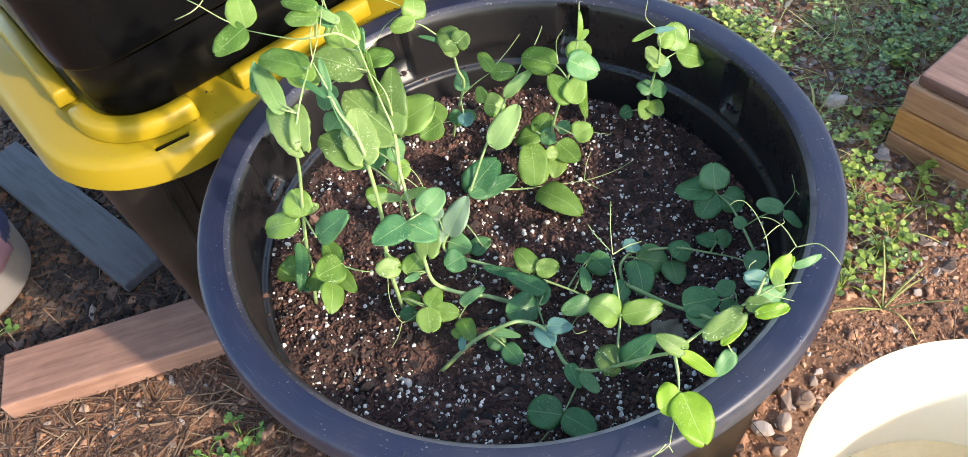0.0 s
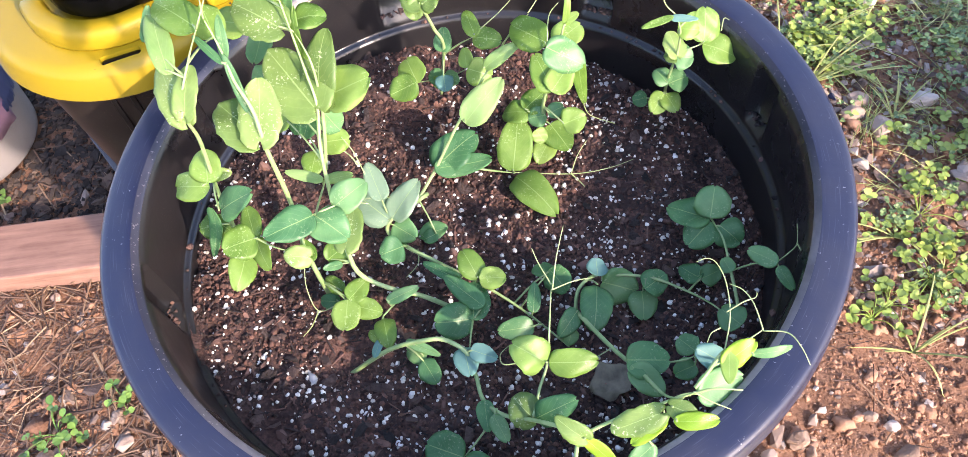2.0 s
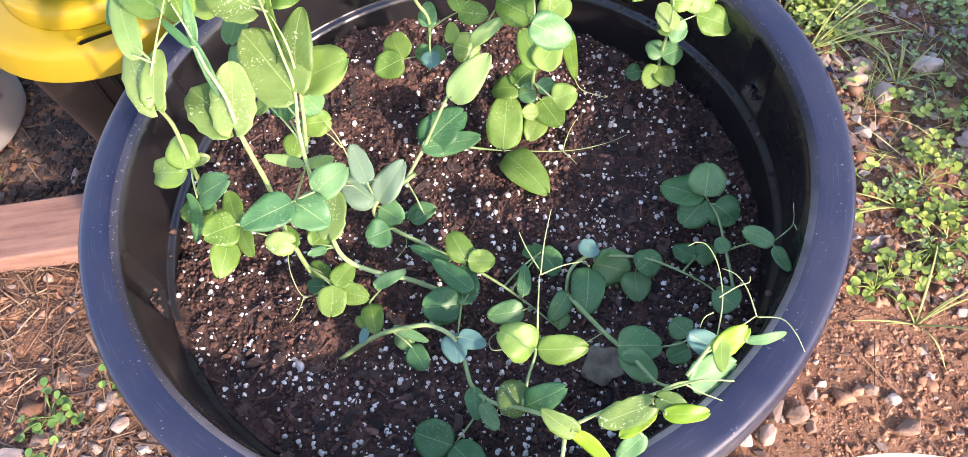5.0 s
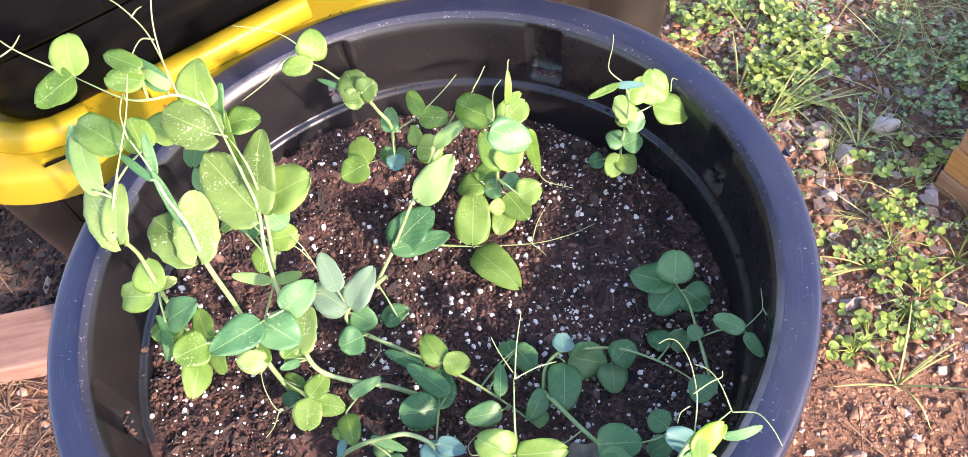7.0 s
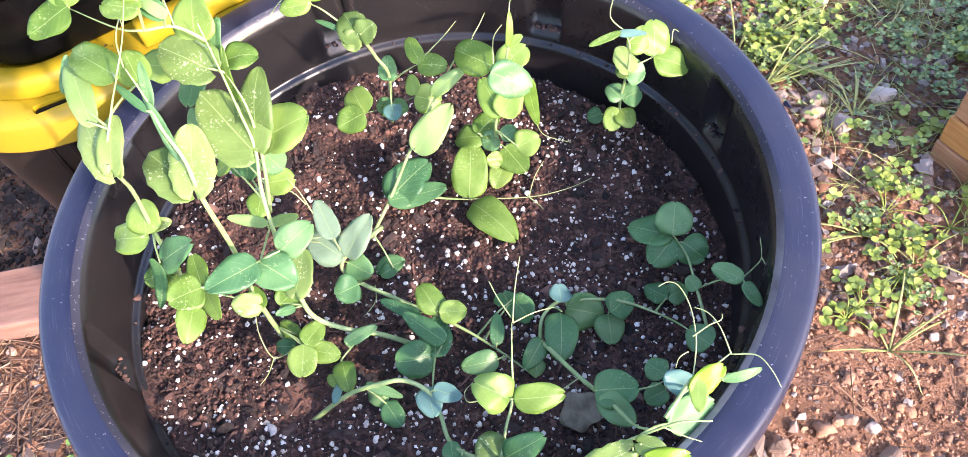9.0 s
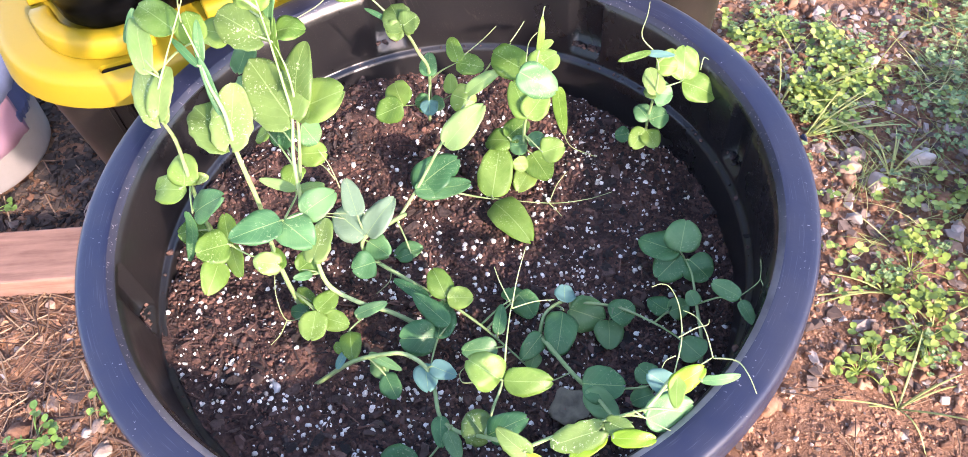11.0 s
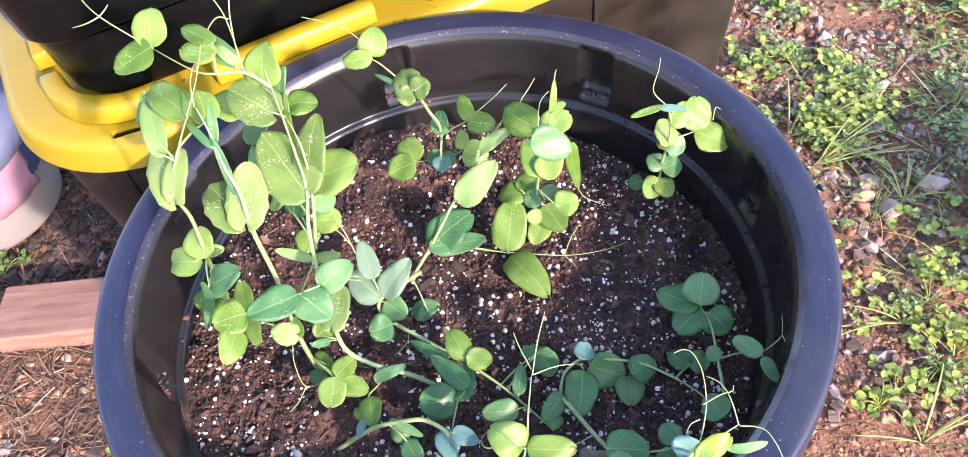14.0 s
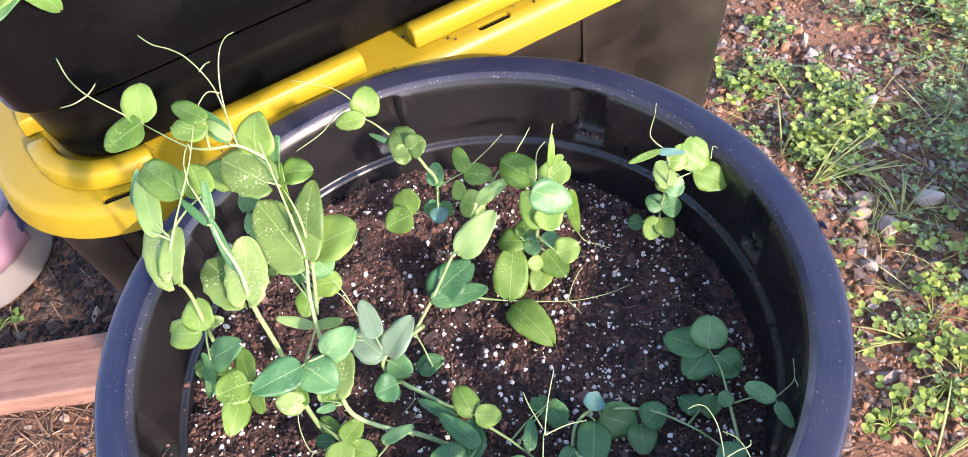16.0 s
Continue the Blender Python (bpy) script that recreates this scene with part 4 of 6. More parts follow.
plant = pea_plant("tall upright pea plant with speckled stipules at the tub wall")
stalk(plant, 2.2, 1.2, (-0.195, -0.042, 0.373), (-0.187, -0.037, 0.418), (-0.182, -0.040, 0.452), (-0.171, -0.047, 0.502), (-0.158, -0.055, 0.557), (-0.148, -0.068, 0.602), (-0.138, -0.055, 0.627), (-0.127, -0.048, 0.647))
tendril(plant, (-0.125, -0.051, 0.650), (-0.114, -0.044, 0.670), (-0.106, -0.035, 0.690))
tendril(plant, (-0.168, -0.033, 0.630), (-0.169, -0.038, 0.625), (-0.165, -0.044, 0.620))
leaf(plant, "leaflet", M_PEA, (-0.171, -0.053, 0.505), (-0.174, -0.035, 0.520), 0.025, (-0.171, -0.047, 0.502))
leaf(plant, "leaflet", M_PEA, (-0.177, -0.052, 0.500), (-0.211, -0.043, 0.485), 0.022, (-0.171, -0.047, 0.502))
leaf(plant, "stipule", M_STIP, (-0.170, -0.047, 0.505), (-0.157, -0.043, 0.505), 0.009, (-0.171, -0.047, 0.502))
leaf(plant, "leaflet", M_PEADULL, (-0.160, -0.073, 0.500), (-0.130, -0.074, 0.525), 0.022, (-0.171, -0.047, 0.502))
leaf(plant, "leaflet", M_PEADULL, (-0.180, -0.048, 0.470), (-0.194, -0.060, 0.420), 0.013, (-0.178, -0.043, 0.469))
leaf(plant, "leaflet", M_PEA, (-0.195, -0.040, 0.430), (-0.209, -0.044, 0.430), 0.019, (-0.186, -0.038, 0.430))
leaf(plant, "leaflet", M_PEA, (-0.193, -0.026, 0.410), (-0.223, -0.030, 0.405), 0.021, (-0.189, -0.038, 0.411))
leaf(plant, "stipule", M_STIP, (-0.145, -0.075, 0.605), (-0.167, -0.039, 0.615), 0.019, (-0.148, -0.068, 0.602))
leaf(plant, "leaflet", M_PEAPALE, (-0.153, -0.055, 0.620), (-0.170, -0.015, 0.635), 0.015, (-0.141, -0.059, 0.619))
leaf(plant, "stipule", M_STIP, (-0.143, -0.075, 0.605), (-0.141, -0.049, 0.620), 0.015, (-0.148, -0.068, 0.602))
leaf(plant, "leaflet", M_PEA, (-0.129, -0.044, 0.645), (-0.167, -0.016, 0.640), 0.021, (-0.127, -0.048, 0.647))
leaf(plant, "leaflet", M_PEADULL, (-0.174, -0.032, 0.620), (-0.170, -0.016, 0.635), 0.006, (-0.141, -0.059, 0.619))
leaf(plant, "leaflet", M_PEA, (-0.137, -0.018, 0.610), (-0.148, 0.001, 0.620), 0.020, (-0.138, -0.055, 0.627))
leaf(plant, "leaflet", M_PEA, (-0.187, -0.039, 0.420), (-0.207, -0.032, 0.430), 0.014)
leaf(plant, "leaflet", M_PEADULL, (-0.191, -0.047, 0.400), (-0.199, -0.036, 0.405), 0.013, (-0.191, -0.039, 0.396))
plant = pea_plant("tall pea plant with large white-flecked stipules")
stalk(plant, 2.4, 1.2, (-0.111, -0.072, 0.373), (-0.112, -0.073, 0.418), (-0.111, -0.073, 0.462), (-0.104, -0.075, 0.517), (-0.102, -0.076, 0.575), (-0.106, -0.065, 0.597), (-0.115, -0.055, 0.612), (-0.119, -0.047, 0.627), (-0.124, -0.041, 0.647))
stalk(plant, 1.0, 0.7, (-0.153, -0.062, 0.448), (-0.140, -0.066, 0.443), (-0.127, -0.067, 0.438))
tendril(plant, (-0.123, -0.043, 0.650), (-0.121, -0.039, 0.665), (-0.116, -0.034, 0.675), (-0.113, -0.039, 0.675))
tendril(plant, (-0.096, -0.089, 0.400), (-0.111, -0.096, 0.400), (-0.117, -0.087, 0.420), (-0.115, -0.078, 0.440))
tendril(plant, (-0.111, -0.096, 0.400), (-0.117, -0.104, 0.390), (-0.124, -0.111, 0.385))
leaf(plant, "stipule", M_STIP, (-0.107, -0.072, 0.580), (-0.135, -0.050, 0.588), 0.029, (-0.103, -0.073, 0.582))
leaf(plant, "stipule", M_STIP, (-0.104, -0.074, 0.580), (-0.106, -0.042, 0.600), 0.026)
leaf(plant, "leaflet", M_PEADULL, (-0.120, -0.049, 0.620), (-0.139, -0.036, 0.630), 0.005, (-0.118, -0.050, 0.622))
leaf(plant, "leaflet", M_PEADULL, (-0.119, -0.046, 0.620), (-0.121, -0.030, 0.640), 0.007, (-0.118, -0.050, 0.622))
leaf(plant, "leaflet", M_PEADULL, (-0.111, -0.061, 0.590), (-0.119, -0.046, 0.625), 0.006, (-0.106, -0.067, 0.593))
leaf(plant, "leaflet", M_PEA, (-0.150, -0.066, 0.455), (-0.170, -0.080, 0.460), 0.027, (-0.151, -0.063, 0.448))
leaf(plant, "leaflet", M_PEA, (-0.163, -0.069, 0.435), (-0.165, -0.097, 0.430), 0.022, (-0.153, -0.062, 0.448))
leaf(plant, "leaflet", M_PEA, (-0.162, -0.051, 0.430), (-0.145, -0.078, 0.430), 0.015, (-0.153, -0.062, 0.448))
leaf(plant, "leaflet", M_PEA, (-0.157, -0.058, 0.440), (-0.166, -0.035, 0.450), 0.020, (-0.153, -0.062, 0.448))
leaf(plant, "leaflet", M_PEA, (-0.174, -0.047, 0.420), (-0.190, -0.057, 0.415), 0.018, (-0.153, -0.062, 0.448))
leaf(plant, "stipule", M_STIP, (-0.102, -0.087, 0.465), (-0.119, -0.089, 0.470), 0.017, (-0.110, -0.073, 0.471))
leaf(plant, "leaflet", M_PEA, (-0.103, -0.085, 0.455), (-0.111, -0.070, 0.460), 0.012, (-0.111, -0.073, 0.455))
leaf(plant, "leaflet", M_PEA, (-0.087, -0.088, 0.405), (-0.076, -0.070, 0.405), 0.017, (-0.112, -0.072, 0.403))
leaf(plant, "leaflet", M_PEA, (-0.088, -0.088, 0.404), (-0.087, -0.112, 0.400), 0.022, (-0.112, -0.072, 0.403))
leaf(plant, "leaflet", M_PEA, (-0.084, -0.090, 0.400), (-0.061, -0.094, 0.398), 0.017, (-0.112, -0.072, 0.403))
leaf(plant, "leaflet", M_PEADULL, (-0.099, -0.082, 0.390), (-0.115, -0.082, 0.390), 0.013, (-0.112, -0.072, 0.388))
leaf(plant, "leaflet", M_PEA, (-0.095, -0.078, 0.400), (-0.111, -0.066, 0.400), 0.012, (-0.112, -0.072, 0.403))
plant = pea_plant("tall branching pea plant with broad flecked leaves and long tendrils")
stalk(plant, 2.6, 1.2, (-0.010, -0.074, 0.368), (-0.035, -0.071, 0.383), (-0.059, -0.073, 0.398), (-0.078, -0.073, 0.418), (-0.082, -0.070, 0.448), (-0.083, -0.060, 0.497), (-0.086, -0.042, 0.532), (-0.085, -0.026, 0.557), (-0.090, -0.014, 0.577), (-0.096, -0.001, 0.607), (-0.100, 0.007, 0.632))
stalk(plant, 1.7, 1.0, (-0.093, -0.033, 0.497), (-0.087, -0.028, 0.527), (-0.085, -0.019, 0.552), (-0.085, -0.012, 0.582), (-0.095, 0.001, 0.597))
stalk(plant, 1.4, 0.8, (-0.098, 0.003, 0.622), (-0.110, -0.000, 0.637), (-0.124, -0.007, 0.642), (-0.142, -0.002, 0.640), (-0.179, 0.020, 0.638))
stalk(plant, 1.0, 0.8, (-0.086, -0.083, 0.514), (-0.092, -0.053, 0.497), (-0.091, -0.039, 0.497))
tendril(plant, (-0.177, 0.018, 0.640), (-0.191, 0.020, 0.650), (-0.203, 0.019, 0.665), (-0.217, 0.029, 0.670), (-0.223, 0.037, 0.680))
tendril(plant, (-0.203, 0.019, 0.665), (-0.209, 0.012, 0.665), (-0.222, 0.014, 0.660))
tendril(plant, (-0.203, 0.019, 0.665), (-0.199, 0.022, 0.668), (-0.197, 0.024, 0.670))
tendril(plant, (-0.108, -0.003, 0.640), (-0.115, 0.012, 0.655), (-0.124, 0.026, 0.665), (-0.138, 0.037, 0.675), (-0.149, 0.041, 0.680), (-0.158, 0.040, 0.685), (-0.166, 0.043, 0.690))
tendril(plant, (-0.112, 0.003, 0.645), (-0.116, 0.020, 0.665), (-0.115, 0.033, 0.680), (-0.110, 0.039, 0.688), (-0.104, 0.042, 0.690))
tendril(plant, (-0.131, 0.031, 0.670), (-0.128, 0.035, 0.672), (-0.124, 0.035, 0.674))
tendril(plant, (-0.116, 0.017, 0.665), (-0.124, 0.018, 0.665), (-0.130, 0.012, 0.660), (-0.132, 0.007, 0.655))
tendril(plant, (-0.079, -0.009, 0.470), (-0.091, -0.003, 0.480), (-0.106, -0.016, 0.485))
tendril(plant, (-0.073, -0.017, 0.470), (-0.078, -0.012, 0.490), (-0.086, -0.006, 0.500))
leaf(plant, "stipule", M_STIP, (-0.087, -0.026, 0.555), (-0.120, 0.006, 0.575), 0.037)
leaf(plant, "stipule", M_STIP, (-0.086, -0.022, 0.555), (-0.080, 0.010, 0.590), 0.024, (-0.085, -0.019, 0.552))
leaf(plant, "leaflet", M_PEA, (-0.084, -0.013, 0.550), (-0.050, -0.008, 0.565), 0.032, (-0.085, -0.019, 0.552))
leaf(plant, "leaflet", M_PEA, (-0.096, 0.009, 0.600), (-0.075, 0.012, 0.600), 0.021, (-0.095, 0.001, 0.597))
leaf(plant, "stipule", M_STIP, (-0.103, 0.001, 0.600), (-0.134, 0.013, 0.610), 0.030, (-0.095, 0.001, 0.597))
leaf(plant, "leaflet", M_PEA, (-0.110, 0.013, 0.610), (-0.111, 0.036, 0.630), 0.027, (-0.097, 0.002, 0.616))
leaf(plant, "leaflet", M_PEADULL, (-0.102, 0.013, 0.600), (-0.096, 0.023, 0.620), 0.010, (-0.095, 0.001, 0.597))
leaf(plant, "leaflet", M_PEA, (-0.137, 0.024, 0.580), (-0.164, 0.029, 0.580), 0.022, (-0.095, 0.001, 0.597))
leaf(plant, "leaflet", M_PEADULL, (-0.138, 0.041, 0.555), (-0.140, 0.017, 0.550), 0.019, (-0.095, 0.001, 0.597))
leaf(plant, "leaflet", M_PEADULL, (-0.130, 0.019, 0.540), (-0.144, 0.012, 0.530), 0.022, (-0.085, -0.019, 0.552))
leaf(plant, "leaflet", M_PEA, (-0.116, 0.001, 0.520), (-0.135, 0.014, 0.520), 0.015, (-0.088, -0.029, 0.522))
leaf(plant, "leaflet", M_PEA, (-0.128, 0.008, 0.500), (-0.142, 0.008, 0.490), 0.013, (-0.092, -0.033, 0.502))
leaf(plant, "leaflet", M_PEADULL, (-0.099, -0.006, 0.530), (-0.113, -0.007, 0.500), 0.017, (-0.087, -0.025, 0.535))
leaf(plant, "leaflet", M_PEADULL, (-0.095, -0.000, 0.520), (-0.088, -0.000, 0.500), 0.020, (-0.088, -0.029, 0.522))
leaf(plant, "leaflet", M_PEADULL, (-0.120, 0.009, 0.500), (-0.126, 0.003, 0.490), 0.013, (-0.092, -0.033, 0.502))
leaf(plant, "leaflet", M_PEA, (-0.093, -0.006, 0.575), (-0.095, 0.007, 0.610), 0.007, (-0.090, -0.014, 0.577))
leaf(plant, "leaflet", M_PEA, (-0.117, -0.011, 0.660), (-0.141, -0.005, 0.660), 0.017, (-0.124, -0.007, 0.642))
leaf(plant, "leaflet", M_PEA, (-0.117, -0.006, 0.665), (-0.143, 0.008, 0.665), 0.012, (-0.124, -0.007, 0.642))
leaf(plant, "leaflet", M_PEADULL, (-0.108, -0.008, 0.650), (-0.130, 0.008, 0.660), 0.012, (-0.114, -0.002, 0.639))
leaf(plant, "leaflet", M_PEAPALE, (-0.104, -0.012, 0.655), (-0.122, -0.001, 0.660), 0.007, (-0.114, -0.002, 0.639))
leaf(plant, "leaflet", M_PEA, (-0.177, 0.018, 0.640), (-0.181, 0.039, 0.655), 0.022, (-0.179, 0.020, 0.638))
leaf(plant, "leaflet", M_PEA, (-0.177, 0.018, 0.640), (-0.203, 0.006, 0.630), 0.020, (-0.179, 0.020, 0.638))
leaf(plant, "leaflet", M_PEA, (-0.104, -0.004, 0.490), (-0.083, -0.000, 0.490), 0.021, (-0.093, -0.033, 0.497))
leaf(plant, "leaflet", M_PEA, (-0.118, 0.012, 0.460), (-0.120, -0.009, 0.455), 0.019, (-0.093, -0.033, 0.497))
leaf(plant, "leaflet", M_PEAPALE, (-0.091, -0.045, 0.500), (-0.118, -0.042, 0.505), 0.008, (-0.092, -0.046, 0.497))
leaf(plant, "leaflet", M_PEAPALE, (-0.090, -0.045, 0.500), (-0.069, -0.043, 0.505), 0.008, (-0.092, -0.046, 0.497))
leaf(plant, "leaflet", M_PEADULL, (-0.074, -0.077, 0.515), (-0.054, -0.059, 0.520), 0.021, (-0.086, -0.083, 0.514))
leaf(plant, "leaflet", M_PEADULL, (-0.084, -0.087, 0.520), (-0.109, -0.112, 0.530), 0.022, (-0.086, -0.083, 0.514))
leaf(plant, "leaflet", M_PEADULL, (-0.085, -0.084, 0.515), (-0.063, -0.095, 0.505), 0.026)
leaf(plant, "stipule", M_STIP, (-0.077, -0.078, 0.465), (-0.073, -0.050, 0.475), 0.022, (-0.082, -0.067, 0.464))
leaf(plant, "leaflet", M_PEA, (-0.101, -0.068, 0.430), (-0.084, -0.058, 0.440), 0.019, (-0.080, -0.071, 0.433))
leaf(plant, "leaflet", M_PEADULL, (-0.089, -0.071, 0.430), (-0.103, -0.076, 0.430), 0.007, (-0.080, -0.071, 0.433))
plant = pea_plant("sprawling pea plant with greyish waxy leaves across the soil")
stalk(plant, 2.4, 1.6, (-0.045, 0.027, 0.383), (-0.061, -0.003, 0.398), (-0.067, -0.014, 0.403), (-0.069, -0.020, 0.396), (-0.056, -0.030, 0.393), (-0.028, -0.042, 0.388), (0.007, -0.057, 0.383), (0.036, -0.072, 0.378), (0.063, -0.090, 0.373), (0.080, -0.103, 0.370))
stalk(plant, 0.9, 0.7, (-0.062, -0.095, 0.393), (-0.053, -0.082, 0.393), (-0.039, -0.065, 0.391))
stalk(plant, 1.0, 0.9, (0.007, -0.094, 0.390), (0.008, -0.111, 0.398), (0.009, -0.123, 0.403))
tendril(plant, (-0.045, -0.029, 0.385), (-0.043, -0.043, 0.385), (-0.051, -0.056, 0.385))
tendril(plant, (-0.068, -0.006, 0.410), (-0.085, -0.009, 0.420), (-0.102, -0.014, 0.430), (-0.043, -0.001, 0.420))
leaf(plant, "leaflet", M_PEAGREY, (-0.065, -0.018, 0.410), (-0.092, -0.002, 0.420), 0.028, (-0.067, -0.014, 0.403))
leaf(plant, "leaflet", M_PEAGREY, (-0.064, -0.017, 0.410), (-0.041, 0.004, 0.435), 0.023, (-0.067, -0.014, 0.403))
leaf(plant, "leaflet", M_PEAGREY, (-0.068, -0.013, 0.430), (-0.083, 0.016, 0.440), 0.017, (-0.067, -0.014, 0.403))
leaf(plant, "leaflet", M_PEADULL, (-0.064, -0.016, 0.400), (-0.045, -0.025, 0.395), 0.022, (-0.068, -0.016, 0.401))
leaf(plant, "leaflet", M_PEADULL, (-0.052, -0.039, 0.405), (-0.069, -0.048, 0.405), 0.023, (-0.051, -0.032, 0.393))
leaf(plant, "leaflet", M_PEA, (0.009, -0.061, 0.398), (-0.005, -0.041, 0.407), 0.020, (0.007, -0.057, 0.383))
leaf(plant, "leaflet", M_PEA, (0.010, -0.061, 0.397), (0.031, -0.061, 0.400), 0.018, (0.007, -0.057, 0.383))
leaf(plant, "leaflet", M_PEADULL, (0.015, -0.084, 0.395), (-0.017, -0.062, 0.400), 0.016, (0.007, -0.094, 0.390))
leaf(plant, "leaflet", M_PEADULL, (0.007, -0.094, 0.392), (-0.021, -0.100, 0.395), 0.028)
leaf(plant, "leaflet", M_PEADULL, (0.007, -0.093, 0.390), (0.007, -0.061, 0.392), 0.025)
leaf(plant, "leaflet", M_PEADULL, (-0.005, -0.062, 0.395), (-0.036, -0.048, 0.395), 0.010, (-0.005, -0.052, 0.385))
leaf(plant, "leaflet", M_PEADULL, (-0.060, -0.083, 0.395), (-0.037, -0.069, 0.395), 0.010, (-0.056, -0.086, 0.393))
leaf(plant, "leaflet", M_PEA, (-0.061, -0.096, 0.395), (-0.053, -0.120, 0.395), 0.017)
leaf(plant, "leaflet", M_PEA, (-0.061, -0.114, 0.392), (-0.070, -0.109, 0.395), 0.009, (-0.062, -0.095, 0.393))
leaf(plant, "leaflet", M_PEABLUE, (-0.061, -0.114, 0.392), (-0.063, -0.129, 0.392), 0.007, (-0.062, -0.095, 0.393))
leaf(plant, "leaflet", M_PEADULL, (0.052, -0.082, 0.385), (0.052, -0.058, 0.390), 0.011, (0.050, -0.081, 0.376))
leaf(plant, "leaflet", M_PEADULL, (0.062, -0.038, 0.375), (0.077, -0.055, 0.370), 0.023, (0.036, -0.072, 0.378))
leaf(plant, "leaflet", M_PEADULL, (0.060, -0.044, 0.375), (0.054, -0.030, 0.370), 0.021, (0.041, -0.075, 0.377))
leaf(plant, "leaflet", M_PEADULL, (0.053, -0.094, 0.385), (0.026, -0.100, 0.385), 0.018, (0.059, -0.087, 0.374))
leaf(plant, "leaflet", M_PEADULL, (0.086, -0.081, 0.390), (0.073, -0.102, 0.385), 0.016, (0.072, -0.096, 0.372))
leaf(plant, "leaflet", M_PEADULL, (0.082, -0.092, 0.380), (0.079, -0.104, 0.375), 0.013, (0.074, -0.098, 0.371))
leaf(plant, "leaflet", M_PEADULL, (-0.034, -0.004, 0.370), (-0.045, -0.011, 0.370), 0.013, (-0.050, 0.017, 0.388))
plant = pea_plant("pea plant with bluish waxy leaves climbing over the rim")
stalk(plant, 2.2, 1.4, (-0.086, -0.133, 0.368), (-0.052, -0.125, 0.398), (-0.023, -0.123, 0.413), (-0.008, -0.122, 0.413), (0.008, -0.129, 0.408), (0.015, -0.142, 0.398), (0.022, -0.160, 0.398), (0.038, -0.174, 0.408), (0.060, -0.184, 0.428), (0.082, -0.202, 0.466), (0.091, -0.215, 0.491), (0.110, -0.209, 0.501), (0.132, -0.203, 0.511), (0.154, -0.198, 0.521), (0.164, -0.197, 0.526), (0.179, -0.197, 0.526))
stalk(plant, 1.0, 0.8, (0.026, -0.181, 0.398), (0.019, -0.190, 0.393), (0.011, -0.199, 0.388))
stalk(plant, 1.6, 1.2, (0.091, -0.215, 0.491), (0.090, -0.230, 0.491), (0.088, -0.244, 0.486))
stalk(plant, 1.4, 0.9, (0.060, -0.181, 0.423), (0.063, -0.163, 0.428), (0.068, -0.147, 0.438), (0.069, -0.128, 0.457), (0.069, -0.104, 0.462))
tendril(plant, (0.011, -0.199, 0.390), (-0.001, -0.210, 0.387), (-0.015, -0.220, 0.385), (-0.036, -0.220, 0.385))
tendril(plant, (-0.015, -0.220, 0.385), (-0.012, -0.227, 0.384))
tendril(plant, (0.153, -0.199, 0.525), (0.163, -0.202, 0.520), (0.174, -0.204, 0.515))
tendril(plant, (0.086, -0.249, 0.489), (0.077, -0.269, 0.478), (0.074, -0.275, 0.475), (0.065, -0.279, 0.473))
tendril(plant, (0.074, -0.275, 0.475), (0.076, -0.279, 0.472))
tendril(plant, (0.072, -0.275, 0.478), (0.062, -0.280, 0.472), (0.045, -0.285, 0.468), (0.028, -0.287, 0.466), (0.020, -0.287, 0.468), (0.016, -0.286, 0.470))
tendril(plant, (0.070, -0.106, 0.465), (0.072, -0.087, 0.475), (0.076, -0.068, 0.485))
tendril(plant, (0.069, -0.102, 0.465), (0.060, -0.089, 0.470), (0.055, -0.080, 0.475))
tendril(plant, (0.070, -0.106, 0.465), (0.084, -0.096, 0.460), (0.097, -0.090, 0.455))
tendril(plant, (0.043, -0.132, 0.400), (0.034, -0.133, 0.400), (0.032, -0.128, 0.405), (0.038, -0.123, 0.410))
leaf(plant, "leaflet", M_PEABLUE, (0.005, -0.123, 0.405), (0.012, -0.145, 0.405), 0.019, (0.003, -0.127, 0.410))
leaf(plant, "leaflet", M_PEABLUE, (0.011, -0.127, 0.410), (0.031, -0.133, 0.410), 0.014, (0.008, -0.129, 0.408))
leaf(plant, "leaflet", M_PEADULL, (-0.026, -0.125, 0.390), (-0.043, -0.119, 0.385), 0.015, (-0.033, -0.123, 0.408))
leaf(plant, "leaflet", M_PEADULL, (-0.027, -0.127, 0.388), (-0.015, -0.143, 0.383), 0.017, (-0.038, -0.124, 0.406))
leaf(plant, "leaflet", M_PEADULL, (-0.038, -0.120, 0.405), (-0.012, -0.128, 0.400), 0.008, (-0.038, -0.124, 0.406))
leaf(plant, "leaflet", M_PEADULL, (0.023, -0.161, 0.400), (0.028, -0.184, 0.400), 0.013)
leaf(plant, "leaflet", M_PEADULL, (0.031, -0.173, 0.405), (0.042, -0.190, 0.400), 0.012, (0.033, -0.169, 0.405))
leaf(plant, "leaflet", M_PEADULL, (0.011, -0.199, 0.390), (-0.016, -0.192, 0.393), 0.028)
leaf(plant, "leaflet", M_PEADULL, (0.012, -0.199, 0.390), (0.034, -0.217, 0.388), 0.024)
leaf(plant, "stipule", M_STIP, (0.060, -0.180, 0.420), (0.045, -0.167, 0.425), 0.024, (0.060, -0.181, 0.423))
